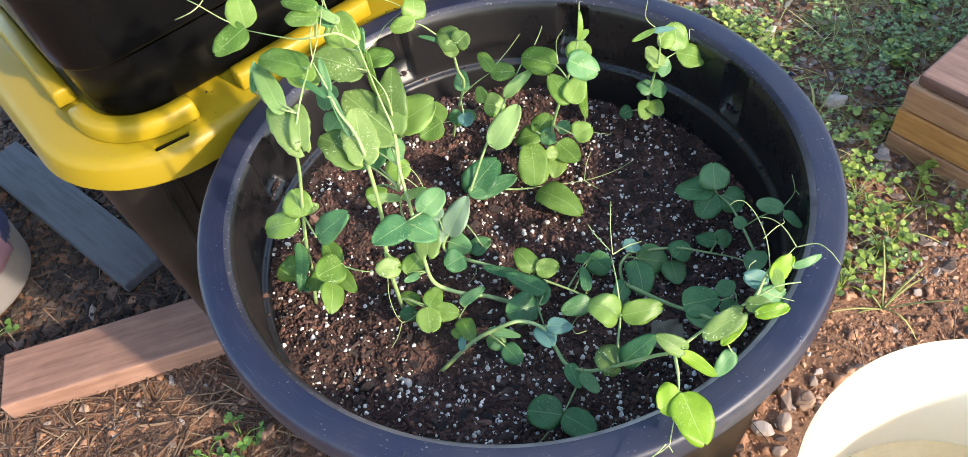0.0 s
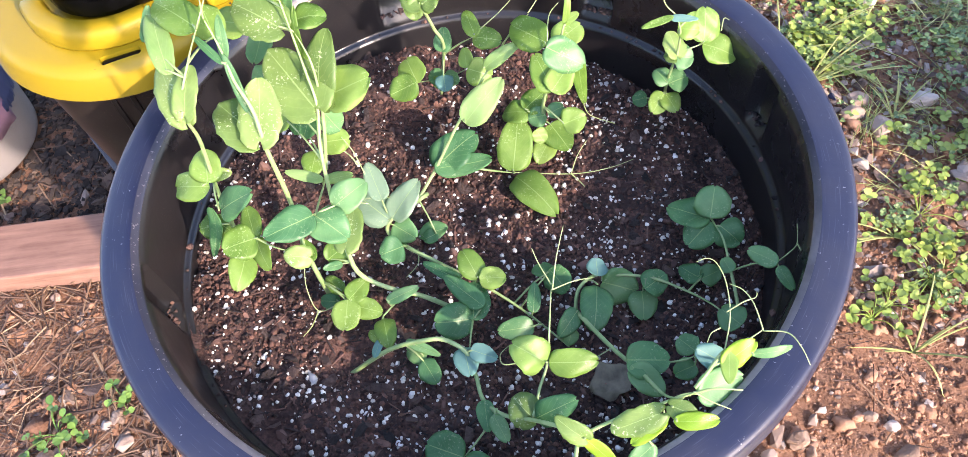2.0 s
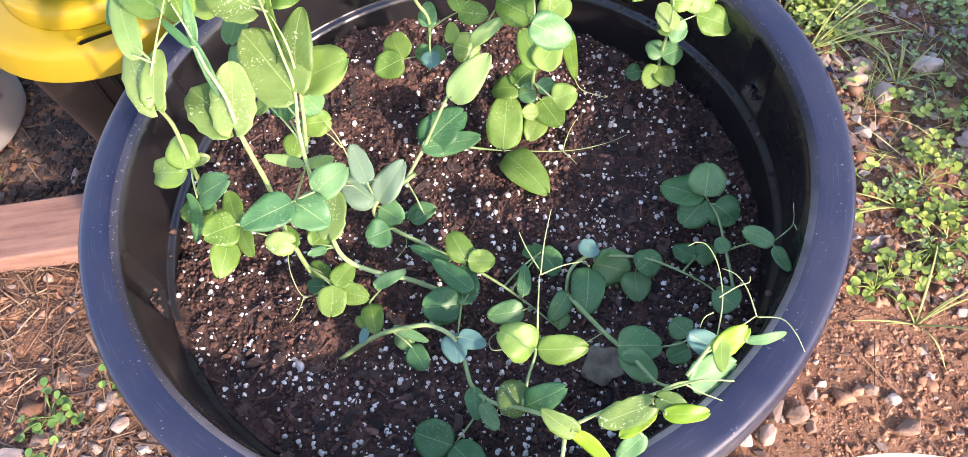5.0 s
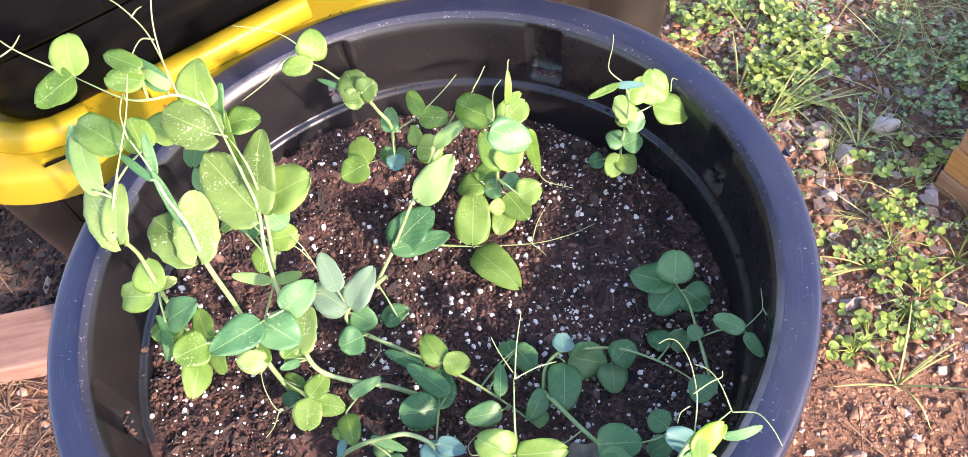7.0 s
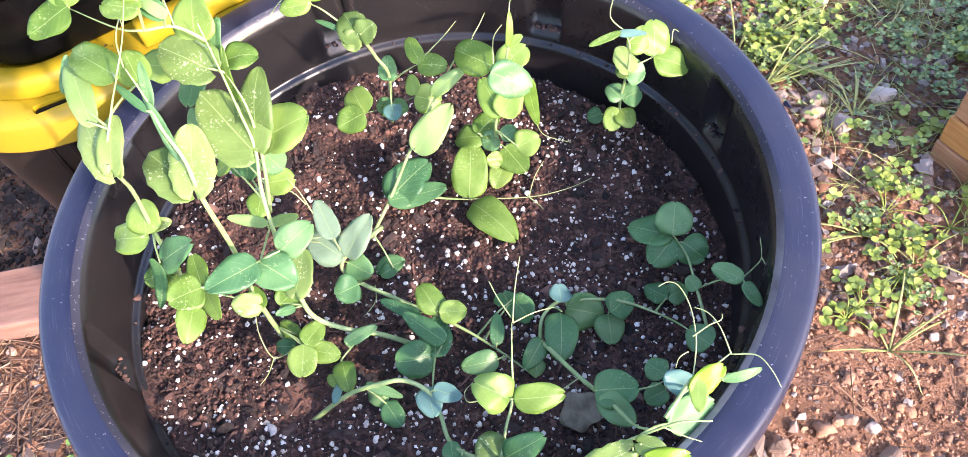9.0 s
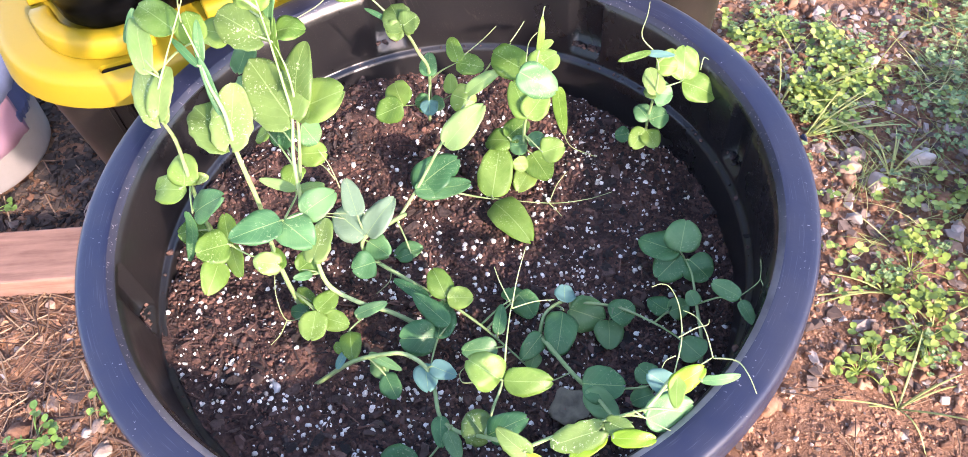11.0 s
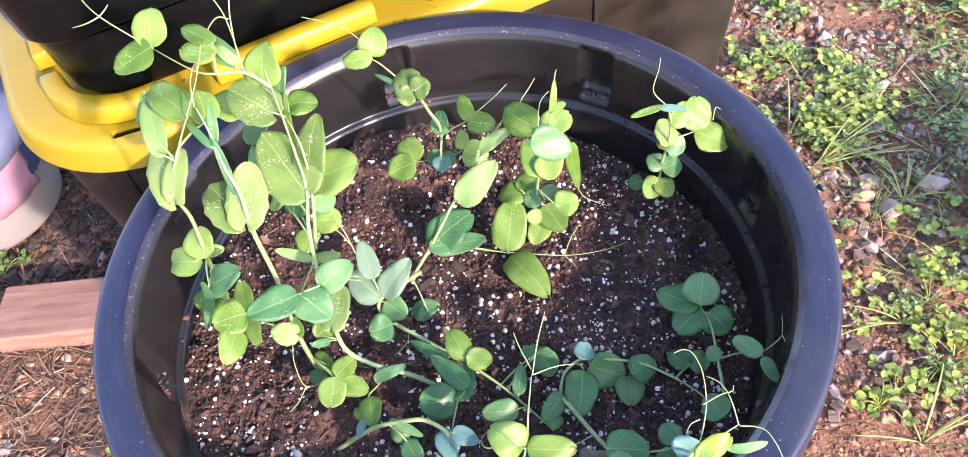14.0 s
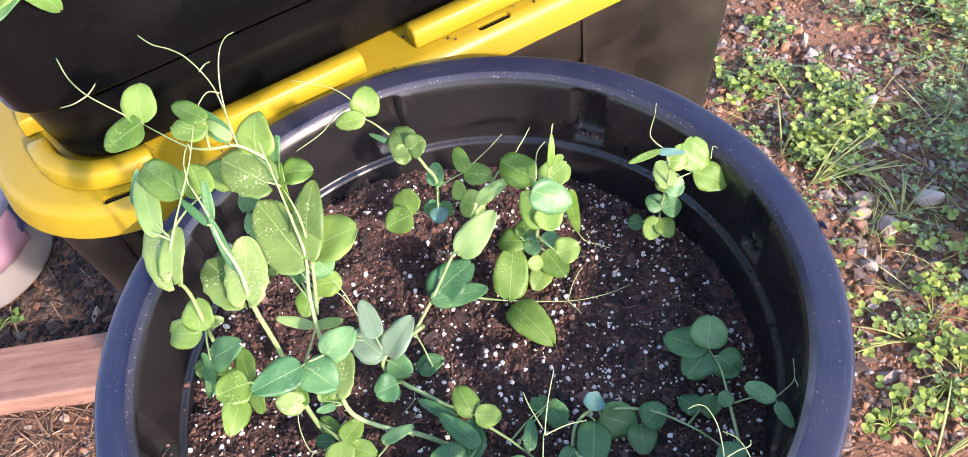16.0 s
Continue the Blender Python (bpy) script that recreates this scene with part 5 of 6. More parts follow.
leaf(plant, "leaflet", M_PEADULL, (0.060, -0.182, 0.425), (0.087, -0.177, 0.450), 0.019)
leaf(plant, "stipule", M_STIP, (0.095, -0.220, 0.500), (0.078, -0.212, 0.510), 0.013, (0.097, -0.213, 0.495))
leaf(plant, "leaflet", M_PEAYOUNG, (0.095, -0.215, 0.490), (0.117, -0.229, 0.475), 0.010, (0.094, -0.214, 0.493))
leaf(plant, "stipule", M_STIP, (0.135, -0.208, 0.515), (0.109, -0.216, 0.505), 0.017, (0.136, -0.202, 0.513))
leaf(plant, "leaflet", M_PEAYOUNG, (0.139, -0.208, 0.510), (0.120, -0.223, 0.505), 0.010, (0.136, -0.202, 0.513))
leaf(plant, "stipule", M_STIP, (0.140, -0.208, 0.526), (0.154, -0.212, 0.526), 0.012, (0.143, -0.200, 0.516))
leaf(plant, "leaflet", M_PEAYOUNG, (0.142, -0.216, 0.525), (0.166, -0.214, 0.525), 0.010, (0.143, -0.200, 0.516))
leaf(plant, "leaflet", M_PEADULL, (0.162, -0.173, 0.460), (0.191, -0.157, 0.455), 0.023, (0.143, -0.200, 0.516))
leaf(plant, "leaflet", M_PEADULL, (0.135, -0.210, 0.470), (0.120, -0.222, 0.460), 0.013, (0.117, -0.207, 0.505))
leaf(plant, "leaflet", M_PEAYOUNG, (0.088, -0.246, 0.490), (0.071, -0.256, 0.490), 0.024, (0.088, -0.244, 0.486))
leaf(plant, "leaflet", M_PEAYOUNG, (0.088, -0.246, 0.490), (0.096, -0.280, 0.478), 0.029, (0.088, -0.244, 0.486))
leaf(plant, "leaflet", M_PEA, (0.068, -0.149, 0.443), (0.045, -0.142, 0.455), 0.026, (0.068, -0.147, 0.438))
leaf(plant, "leaflet", M_PEA, (0.069, -0.148, 0.440), (0.102, -0.145, 0.440), 0.020)
plant = pea_plant("blue-green pea plant trailing through the shaded soil")
stalk(plant, 2.2, 1.4, (0.084, -0.081, 0.388), (0.111, -0.117, 0.403), (0.131, -0.142, 0.418), (0.145, -0.166, 0.438), (0.155, -0.175, 0.456))
stalk(plant, 1.8, 1.2, (0.084, -0.081, 0.388), (0.086, -0.061, 0.386), (0.098, -0.047, 0.383), (0.115, -0.043, 0.378), (0.143, -0.042, 0.373), (0.170, -0.053, 0.373), (0.188, -0.070, 0.383), (0.196, -0.082, 0.388))
stalk(plant, 1.0, 0.8, (0.149, -0.134, 0.418), (0.162, -0.129, 0.413), (0.169, -0.123, 0.408))
tendril(plant, (0.111, -0.119, 0.405), (0.098, -0.130, 0.410), (0.092, -0.128, 0.410))
leaf(plant, "leaflet", M_PEADULL, (0.121, -0.134, 0.420), (0.150, -0.135, 0.425), 0.026, (0.124, -0.134, 0.413))
leaf(plant, "leaflet", M_PEADULL, (0.124, -0.138, 0.420), (0.146, -0.156, 0.415), 0.019, (0.128, -0.138, 0.416))
leaf(plant, "leaflet", M_PEADULL, (0.100, -0.058, 0.390), (0.099, -0.096, 0.390), 0.026, (0.094, -0.052, 0.384))
leaf(plant, "leaflet", M_PEADULL, (0.103, -0.048, 0.375), (0.131, -0.048, 0.362), 0.030, (0.104, -0.046, 0.382))
leaf(plant, "leaflet", M_PEADULL, (0.136, -0.051, 0.370), (0.153, -0.035, 0.368), 0.022, (0.138, -0.042, 0.374))
leaf(plant, "leaflet", M_PEADULL, (0.135, -0.049, 0.365), (0.137, -0.071, 0.357), 0.024, (0.138, -0.042, 0.374))
leaf(plant, "leaflet", M_PEABLUE, (0.100, -0.049, 0.385), (0.098, -0.033, 0.385), 0.017, (0.098, -0.047, 0.383))
leaf(plant, "leaflet", M_PEADULL, (0.181, -0.035, 0.362), (0.165, -0.023, 0.360), 0.018, (0.170, -0.053, 0.373))
leaf(plant, "leaflet", M_PEADULL, (0.181, -0.035, 0.362), (0.197, -0.025, 0.360), 0.018, (0.170, -0.053, 0.373))
leaf(plant, "leaflet", M_PEADULL, (0.203, -0.094, 0.400), (0.189, -0.081, 0.400), 0.022, (0.196, -0.082, 0.388))
leaf(plant, "leaflet", M_PEADULL, (0.170, -0.116, 0.400), (0.158, -0.106, 0.400), 0.018, (0.169, -0.123, 0.408))
leaf(plant, "leaflet", M_PEADULL, (0.170, -0.126, 0.400), (0.155, -0.134, 0.400), 0.016, (0.169, -0.123, 0.408))
plant = pea_plant("pea seedling with a rosette of four round leaves")
stalk(plant, 1.8, 1.2, (0.206, -0.083, 0.373), (0.205, -0.068, 0.383), (0.200, -0.045, 0.393), (0.196, -0.017, 0.393), (0.189, 0.004, 0.388))
stalk(plant, 0.9, 0.7, (0.200, -0.045, 0.393), (0.214, -0.047, 0.408), (0.227, -0.054, 0.423))
tendril(plant, (0.227, -0.055, 0.425), (0.235, -0.050, 0.430), (0.240, -0.045, 0.435), (0.239, -0.035, 0.445))
tendril(plant, (0.240, -0.045, 0.435), (0.242, -0.053, 0.435), (0.240, -0.057, 0.430))
leaf(plant, "leaflet", M_PEADULL, (0.187, 0.004, 0.390), (0.154, 0.018, 0.385), 0.027, (0.189, 0.004, 0.388))
leaf(plant, "leaflet", M_PEADULL, (0.186, 0.001, 0.395), (0.189, 0.022, 0.410), 0.029, (0.190, 0.001, 0.389))
leaf(plant, "leaflet", M_PEADULL, (0.187, 0.003, 0.388), (0.170, -0.013, 0.375), 0.027)
leaf(plant, "leaflet", M_PEADULL, (0.194, -0.002, 0.390), (0.211, -0.012, 0.380), 0.026, (0.191, -0.003, 0.390))
leaf(plant, "leaflet", M_PEADULL, (0.199, -0.047, 0.395), (0.193, -0.038, 0.400), 0.012)
leaf(plant, "leaflet", M_PEADULL, (0.227, -0.056, 0.425), (0.207, -0.045, 0.425), 0.014)
leaf(plant, "leaflet", M_PEADULL, (0.227, -0.059, 0.425), (0.237, -0.075, 0.420), 0.010, (0.227, -0.054, 0.423))
plant = pea_plant("yellow-green pea shoot with curling tendrils at the rim")
stalk(plant, 1.6, 1.0, (0.161, -0.172, 0.466), (0.170, -0.161, 0.471), (0.177, -0.154, 0.481), (0.188, -0.149, 0.484), (0.200, -0.141, 0.487))
tendril(plant, (0.177, -0.156, 0.485), (0.181, -0.133, 0.490), (0.179, -0.113, 0.495), (0.173, -0.102, 0.500), (0.167, -0.099, 0.500), (0.161, -0.102, 0.500))
tendril(plant, (0.179, -0.131, 0.490), (0.189, -0.126, 0.495), (0.196, -0.123, 0.495), (0.197, -0.119, 0.495))
tendril(plant, (0.200, -0.143, 0.490), (0.195, -0.128, 0.495), (0.189, -0.118, 0.495), (0.181, -0.114, 0.495))
tendril(plant, (0.200, -0.143, 0.490), (0.213, -0.146, 0.495), (0.220, -0.155, 0.495), (0.225, -0.164, 0.490))
tendril(plant, (0.181, -0.122, 0.450), (0.175, -0.126, 0.450), (0.172, -0.133, 0.450))
leaf(plant, "leaflet", M_PEAYOUNG, (0.175, -0.163, 0.482), (0.195, -0.148, 0.487), 0.014, (0.175, -0.157, 0.478))
leaf(plant, "leaflet", M_PEA, (0.179, -0.153, 0.485), (0.179, -0.174, 0.480), 0.011, (0.179, -0.154, 0.482))
leaf(plant, "leaflet", M_PEABLUE, (0.179, -0.151, 0.460), (0.162, -0.144, 0.465), 0.016, (0.171, -0.160, 0.473))
leaf(plant, "leaflet", M_PEADULL, (0.193, -0.156, 0.483), (0.217, -0.151, 0.485), 0.007, (0.188, -0.149, 0.484))
plant = pea_plant("pea plant with round yellow-green leaves near the back wall")
stalk(plant, 1.9, 1.1, (-0.051, 0.157, 0.363), (-0.042, 0.143, 0.408), (-0.029, 0.113, 0.472), (-0.032, 0.105, 0.497), (-0.033, 0.094, 0.522), (-0.035, 0.080, 0.547), (-0.052, 0.083, 0.567), (-0.061, 0.087, 0.570))
stalk(plant, 0.9, 0.7, (-0.032, 0.122, 0.452), (-0.017, 0.113, 0.472), (-0.003, 0.111, 0.483))
stalk(plant, 0.9, 0.7, (-0.045, 0.148, 0.393), (-0.050, 0.128, 0.413), (-0.057, 0.112, 0.428))
stalk(plant, 0.9, 0.7, (-0.044, 0.148, 0.393), (-0.027, 0.131, 0.418), (-0.015, 0.118, 0.438))
tendril(plant, (-0.060, 0.086, 0.573), (-0.070, 0.093, 0.585), (-0.087, 0.101, 0.590), (-0.110, 0.098, 0.600))
tendril(plant, (-0.066, 0.094, 0.580), (-0.086, 0.097, 0.565), (-0.096, 0.084, 0.560), (-0.114, 0.071, 0.555))
tendril(plant, (-0.002, 0.108, 0.488), (0.017, 0.119, 0.500), (0.029, 0.126, 0.510))
leaf(plant, "leaflet", M_PEA, (-0.060, 0.086, 0.573), (-0.058, 0.103, 0.587), 0.021, (-0.061, 0.087, 0.570))
leaf(plant, "leaflet", M_PEA, (-0.060, 0.084, 0.573), (-0.082, 0.082, 0.570), 0.014, (-0.061, 0.087, 0.570))
leaf(plant, "stipule", M_STIP, (-0.029, 0.069, 0.555), (-0.041, 0.088, 0.560), 0.022, (-0.035, 0.080, 0.547))
leaf(plant, "stipule", M_STIP, (-0.028, 0.069, 0.555), (-0.018, 0.075, 0.560), 0.018, (-0.035, 0.080, 0.547))
leaf(plant, "stipule", M_STIP, (-0.031, 0.070, 0.552), (-0.040, 0.065, 0.550), 0.016, (-0.035, 0.080, 0.547))
leaf(plant, "leaflet", M_PEADULL, (-0.040, 0.074, 0.555), (-0.060, 0.082, 0.560), 0.004, (-0.041, 0.081, 0.554))
leaf(plant, "leaflet", M_PEA, (-0.001, 0.107, 0.488), (-0.011, 0.128, 0.495), 0.013, (-0.003, 0.111, 0.483))
leaf(plant, "leaflet", M_PEA, (-0.003, 0.108, 0.485), (0.020, 0.106, 0.483), 0.018, (-0.003, 0.111, 0.483))
leaf(plant, "leaflet", M_PEA, (-0.057, 0.110, 0.430), (-0.070, 0.134, 0.435), 0.024)
leaf(plant, "leaflet", M_PEA, (-0.057, 0.110, 0.430), (-0.081, 0.104, 0.420), 0.024)
leaf(plant, "leaflet", M_PEA, (-0.014, 0.117, 0.440), (-0.016, 0.131, 0.450), 0.013)
leaf(plant, "leaflet", M_PEA, (-0.013, 0.116, 0.440), (0.007, 0.117, 0.430), 0.024)
leaf(plant, "leaflet", M_PEADULL, (-0.032, 0.116, 0.460), (-0.030, 0.129, 0.475), 0.015, (-0.031, 0.118, 0.461))
leaf(plant, "leaflet", M_PEADULL, (-0.038, 0.124, 0.420), (-0.051, 0.127, 0.420), 0.015, (-0.027, 0.131, 0.418))
leaf(plant, "leaflet", M_PEA, (-0.038, 0.124, 0.420), (-0.044, 0.117, 0.415), 0.013, (-0.027, 0.131, 0.418))
leaf(plant, "leaflet", M_PEADULL, (-0.037, 0.126, 0.420), (-0.023, 0.119, 0.420), 0.015, (-0.027, 0.131, 0.418))
leaf(plant, "leaflet", M_PEABLUE, (-0.035, 0.118, 0.430), (-0.032, 0.104, 0.425), 0.016, (-0.035, 0.128, 0.440))
plant = pea_plant("pea plant with long pale leaves leaning towards the light")
stalk(plant, 2.0, 1.0, (-0.057, 0.034, 0.363), (-0.041, 0.053, 0.383), (-0.019, 0.077, 0.418), (0.006, 0.096, 0.457), (0.026, 0.109, 0.487), (0.041, 0.119, 0.499))
stalk(plant, 1.3, 1.1, (-0.018, 0.062, 0.376), (0.005, 0.064, 0.368), (0.025, 0.062, 0.368))
tendril(plant, (0.041, 0.117, 0.502), (0.047, 0.124, 0.508), (0.051, 0.131, 0.512))
tendril(plant, (0.025, 0.061, 0.370), (0.075, 0.064, 0.365), (0.107, 0.071, 0.365), (0.129, 0.080, 0.367))
tendril(plant, (0.075, 0.064, 0.365), (0.080, 0.081, 0.370), (0.088, 0.098, 0.370))
tendril(plant, (0.075, 0.064, 0.365), (0.083, 0.058, 0.362), (0.087, 0.053, 0.362))
leaf(plant, "leaflet", M_PEAPALE, (-0.012, 0.065, 0.430), (0.019, 0.092, 0.455), 0.025, (-0.014, 0.080, 0.425))
leaf(plant, "leaflet", M_PEAPALE, (0.005, 0.088, 0.470), (0.035, 0.097, 0.490), 0.012, (0.009, 0.098, 0.462))
leaf(plant, "leaflet", M_PEADULL, (-0.041, 0.054, 0.385), (-0.007, 0.086, 0.395), 0.032)
leaf(plant, "leaflet", M_PEADULL, (-0.041, 0.055, 0.380), (0.008, 0.063, 0.385), 0.020, (-0.041, 0.053, 0.383))
leaf(plant, "leaflet", M_PEA, (0.025, 0.061, 0.372), (0.028, 0.102, 0.395), 0.031, (0.025, 0.062, 0.368))
leaf(plant, "leaflet", M_PEA, (0.026, 0.059, 0.372), (0.064, 0.020, 0.372), 0.030, (0.025, 0.062, 0.368))
plant = pea_plant("bushy pea plant with bright green leaves and a folded shoot")
stalk(plant, 1.9, 1.2, (0.047, 0.117, 0.360), (0.052, 0.092, 0.428), (0.061, 0.077, 0.477), (0.070, 0.056, 0.537), (0.074, 0.063, 0.552))
tendril(plant, (0.058, 0.083, 0.505), (0.059, 0.095, 0.520), (0.066, 0.098, 0.530))
tendril(plant, (0.075, 0.060, 0.573), (0.076, 0.065, 0.580), (0.077, 0.065, 0.582))
tendril(plant, (0.084, 0.107, 0.410), (0.090, 0.118, 0.380), (0.112, 0.117, 0.370))
leaf(plant, "leaflet", M_PEA, (0.056, 0.087, 0.500), (0.026, 0.110, 0.497), 0.026, (0.064, 0.070, 0.497))
leaf(plant, "leaflet", M_PEA, (0.067, 0.057, 0.530), (0.084, 0.077, 0.530), 0.021, (0.069, 0.060, 0.527))
leaf(plant, "leaflet", M_PEADULL, (0.060, 0.038, 0.545), (0.086, 0.040, 0.525), 0.024, (0.070, 0.056, 0.537))
leaf(plant, "leaflet", M_PEA, (0.063, 0.052, 0.485), (0.048, 0.076, 0.500), 0.021, (0.062, 0.073, 0.487))
leaf(plant, "leaflet", M_PEA, (0.062, 0.051, 0.485), (0.076, 0.066, 0.500), 0.021, (0.062, 0.073, 0.487))
leaf(plant, "leaflet", M_PEA, (0.079, 0.103, 0.470), (0.084, 0.107, 0.410), 0.012, (0.059, 0.079, 0.469))
leaf(plant, "leaflet", M_PEA, (0.037, 0.104, 0.400), (0.011, 0.111, 0.390), 0.022, (0.050, 0.104, 0.394))
leaf(plant, "leaflet", M_PEA, (0.033, 0.106, 0.400), (0.051, 0.119, 0.410), 0.021, (0.050, 0.104, 0.394))
leaf(plant, "leaflet", M_PEA, (0.068, 0.078, 0.415), (0.087, 0.085, 0.418), 0.023, (0.051, 0.096, 0.417))
leaf(plant, "leaflet", M_PEA, (0.055, 0.107, 0.380), (0.073, 0.086, 0.370), 0.026, (0.049, 0.109, 0.383))
leaf(plant, "leaflet", M_PEA, (0.055, 0.099, 0.370), (0.045, 0.077, 0.362), 0.021, (0.048, 0.113, 0.372))
leaf(plant, "leaflet", M_PEADULL, (0.052, 0.100, 0.400), (0.036, 0.100, 0.395), 0.018, (0.050, 0.100, 0.406))
leaf(plant, "leaflet", M_PEADULL, (0.055, 0.093, 0.410), (0.068, 0.102, 0.410), 0.014, (0.051, 0.096, 0.417))
leaf(plant, "leaflet", M_PEA, (0.043, 0.096, 0.385), (0.051, 0.090, 0.375), 0.015, (0.049, 0.109, 0.383))
leaf(plant, "leaflet", M_PEA, (0.073, 0.052, 0.550), (0.076, 0.059, 0.575), 0.005, (0.072, 0.061, 0.547))
leaf(plant, "leaflet", M_PEA, (0.072, 0.056, 0.550), (0.082, 0.060, 0.555), 0.007, (0.072, 0.061, 0.547))
plant = pea_plant("small upright pea plant in round pairs of leaves")
stalk(plant, 1.8, 1.0, (0.155, 0.145, 0.360), (0.155, 0.133, 0.408), (0.159, 0.122, 0.452), (0.159, 0.117, 0.482), (0.155, 0.116, 0.497))
stalk(plant, 0.9, 0.7, (0.160, 0.127, 0.449), (0.171, 0.129, 0.452), (0.180, 0.134, 0.452))
tendril(plant, (0.194, 0.140, 0.460), (0.196, 0.149, 0.465), (0.200, 0.147, 0.465))
tendril(plant, (0.155, 0.115, 0.500), (0.144, 0.115, 0.515), (0.147, 0.122, 0.530), (0.148, 0.125, 0.540))
leaf(plant, "leaflet", M_PEA, (0.153, 0.130, 0.395), (0.143, 0.112, 0.390), 0.019, (0.155, 0.137, 0.392))
leaf(plant, "leaflet", M_PEA, (0.154, 0.130, 0.395), (0.164, 0.114, 0.390), 0.019, (0.155, 0.137, 0.392))
leaf(plant, "leaflet", M_PEADULL, (0.140, 0.147, 0.370), (0.127, 0.145, 0.368), 0.015, (0.155, 0.143, 0.368))
leaf(plant, "leaflet", M_PEADULL, (0.155, 0.128, 0.410), (0.144, 0.140, 0.415), 0.017, (0.155, 0.133, 0.408))
leaf(plant, "leaflet", M_PEADULL, (0.156, 0.132, 0.405), (0.172, 0.141, 0.405), 0.021, (0.155, 0.133, 0.408))
leaf(plant, "leaflet", M_PEADULL, (0.157, 0.125, 0.445), (0.173, 0.127, 0.442), 0.022)
leaf(plant, "stipule", M_STIP, (0.159, 0.122, 0.450), (0.152, 0.139, 0.460), 0.019)
leaf(plant, "leaflet", M_PEA, (0.157, 0.121, 0.480), (0.174, 0.122, 0.478), 0.017, (0.159, 0.118, 0.477))
leaf(plant, "stipule", M_STIP, (0.159, 0.125, 0.445), (0.149, 0.128, 0.445), 0.013)
leaf(plant, "leaflet", M_PEA, (0.180, 0.131, 0.455), (0.180, 0.151, 0.475), 0.027, (0.178, 0.133, 0.452))
leaf(plant, "leaflet", M_PEA, (0.181, 0.135, 0.450), (0.210, 0.135, 0.435), 0.026)
leaf(plant, "leaflet", M_PEA, (0.151, 0.113, 0.500), (0.127, 0.098, 0.503), 0.006, (0.155, 0.116, 0.497))
leaf(plant, "leaflet", M_PEABLUE, (0.149, 0.112, 0.500), (0.170, 0.111, 0.500), 0.006, (0.155, 0.116, 0.497))
leaf(plant, "leaflet", M_PEA, (0.163, 0.120, 0.490), (0.170, 0.126, 0.492), 0.007, (0.158, 0.117, 0.487))


shoot = build_top_shoot()
leaf(shoot, "leaf", M_PEA, (-0.302, 0.137, 0.665), (-0.335, 0.110, 0.655), 0.022)
leaf(shoot, "leaf", M_PEADULL, (-0.300, 0.135, 0.66), (-0.318, 0.100, 0.655), 0.012)
leaf(shoot, "leaf", M_PEA, (-0.298, 0.138, 0.67), (-0.268, 0.120, 0.652), 0.020)


# ---- ground litter ----
def spread(n, x0, x1, y0, y1, keep=None):
    """Places strewn on the ground, clear of what stands there."""
    out = []
    while len(out) < n:
        x, y = rng.uniform(x0, x1), rng.uniform(y0, y1)
        if math.hypot(x, y) < 0.226 or math.hypot(x - 0.30, y + 0.347) < 0.128 or math.hypot(x + 0.872, y - 0.368) < 0.11:
            continue
        u, v = x * 0.824 + y * 0.566, -x * 0.566 + y * 0.824
        if -0.25 < u < 0.52 and 0.31 < v < 0.75:
            continue
        edge = min(x - x0, x1 - x, y - y0, y1 - y)
        if rng.uniform() > 0.15 + edge / 0.22:
            continue
        if keep and rng.uniform() > keep(x, y):
            continue
        out.append((x, y, ground_height(x, y)))
    return np.array(out)


def mulchy(x, y):
    """The dark strip between the board and the totes."""
    return x < -0.22 and y > 0.215 + 0.19 * (x + 0.72) and x * 0.4 + y > -0.16


def gravelly(x, y):
    """How thick the gravel lies: most right behind the tub and at its front left, little on the bare path."""
    if mulchy(x, y):
        return 0.03
    k = 0.16 + 0.9 * max(0.0, noise.noise((x * 3.1, y * 3.1, 2.0)) + 0.1)
    if x > 0.3 and y > 0.2:
        k += 0.75 * math.exp(-((x - 0.48) ** 2 + (y - 0.44) ** 2) / 0.02) + (0.5 if x < 0.9 and y < 0.8 else 0.0)
    if x < -0.15:
        k *= 0.45
    if -0.52 < x < -0.15 and y < -0.09:
        k += 1.7
    if x > 0.25 and y < 0.12:
        k *= 0.35
    return k


def leaf_proto():
    """A small round cupped blade on a short foot, lying along +x from the origin, as arrays."""
    V, F = [], []
    rows = 6
    for i in range(rows):
        t = i / (rows - 1)
        w = 0.06 if i == 0 else 0.47 * math.sqrt(max(0.02, 1 - (2 * (t - 0.12) / 0.88 - 1) ** 2)) if t > 0.12 else 0.07
        for q in (-1, 0, 1):
            V.append((t - 0.05 * (q * q) * (t > 0.9), q * w, 0.10 * abs(q) + 0.12 * math.sin(math.pi * t)))
    for i in range(rows - 1):
        for j in range(2):
            k = i * 3 + j
            F.append((k, k + 1, k + 4, k + 3))
    return np.array(V), np.array(F)


def blade_proto(seed):
    r = random.Random(seed)
    bend, V, F = r.uniform(0.1, 0.6), [], []
    for i in range(7):
        t = i / 6
        w = 0.022 * (1 - t) ** 0.6
        for q in (-1, 0, 1):
            V.append((t, q * w, 0.55 * t - bend * t * t + 0.006 * abs(q)))
    for i in range(6):
        for j in range(2):
            k = i * 3 + j
            F.append((k, k + 1, k + 4, k + 3))
    return np.array(V), np.array(F)


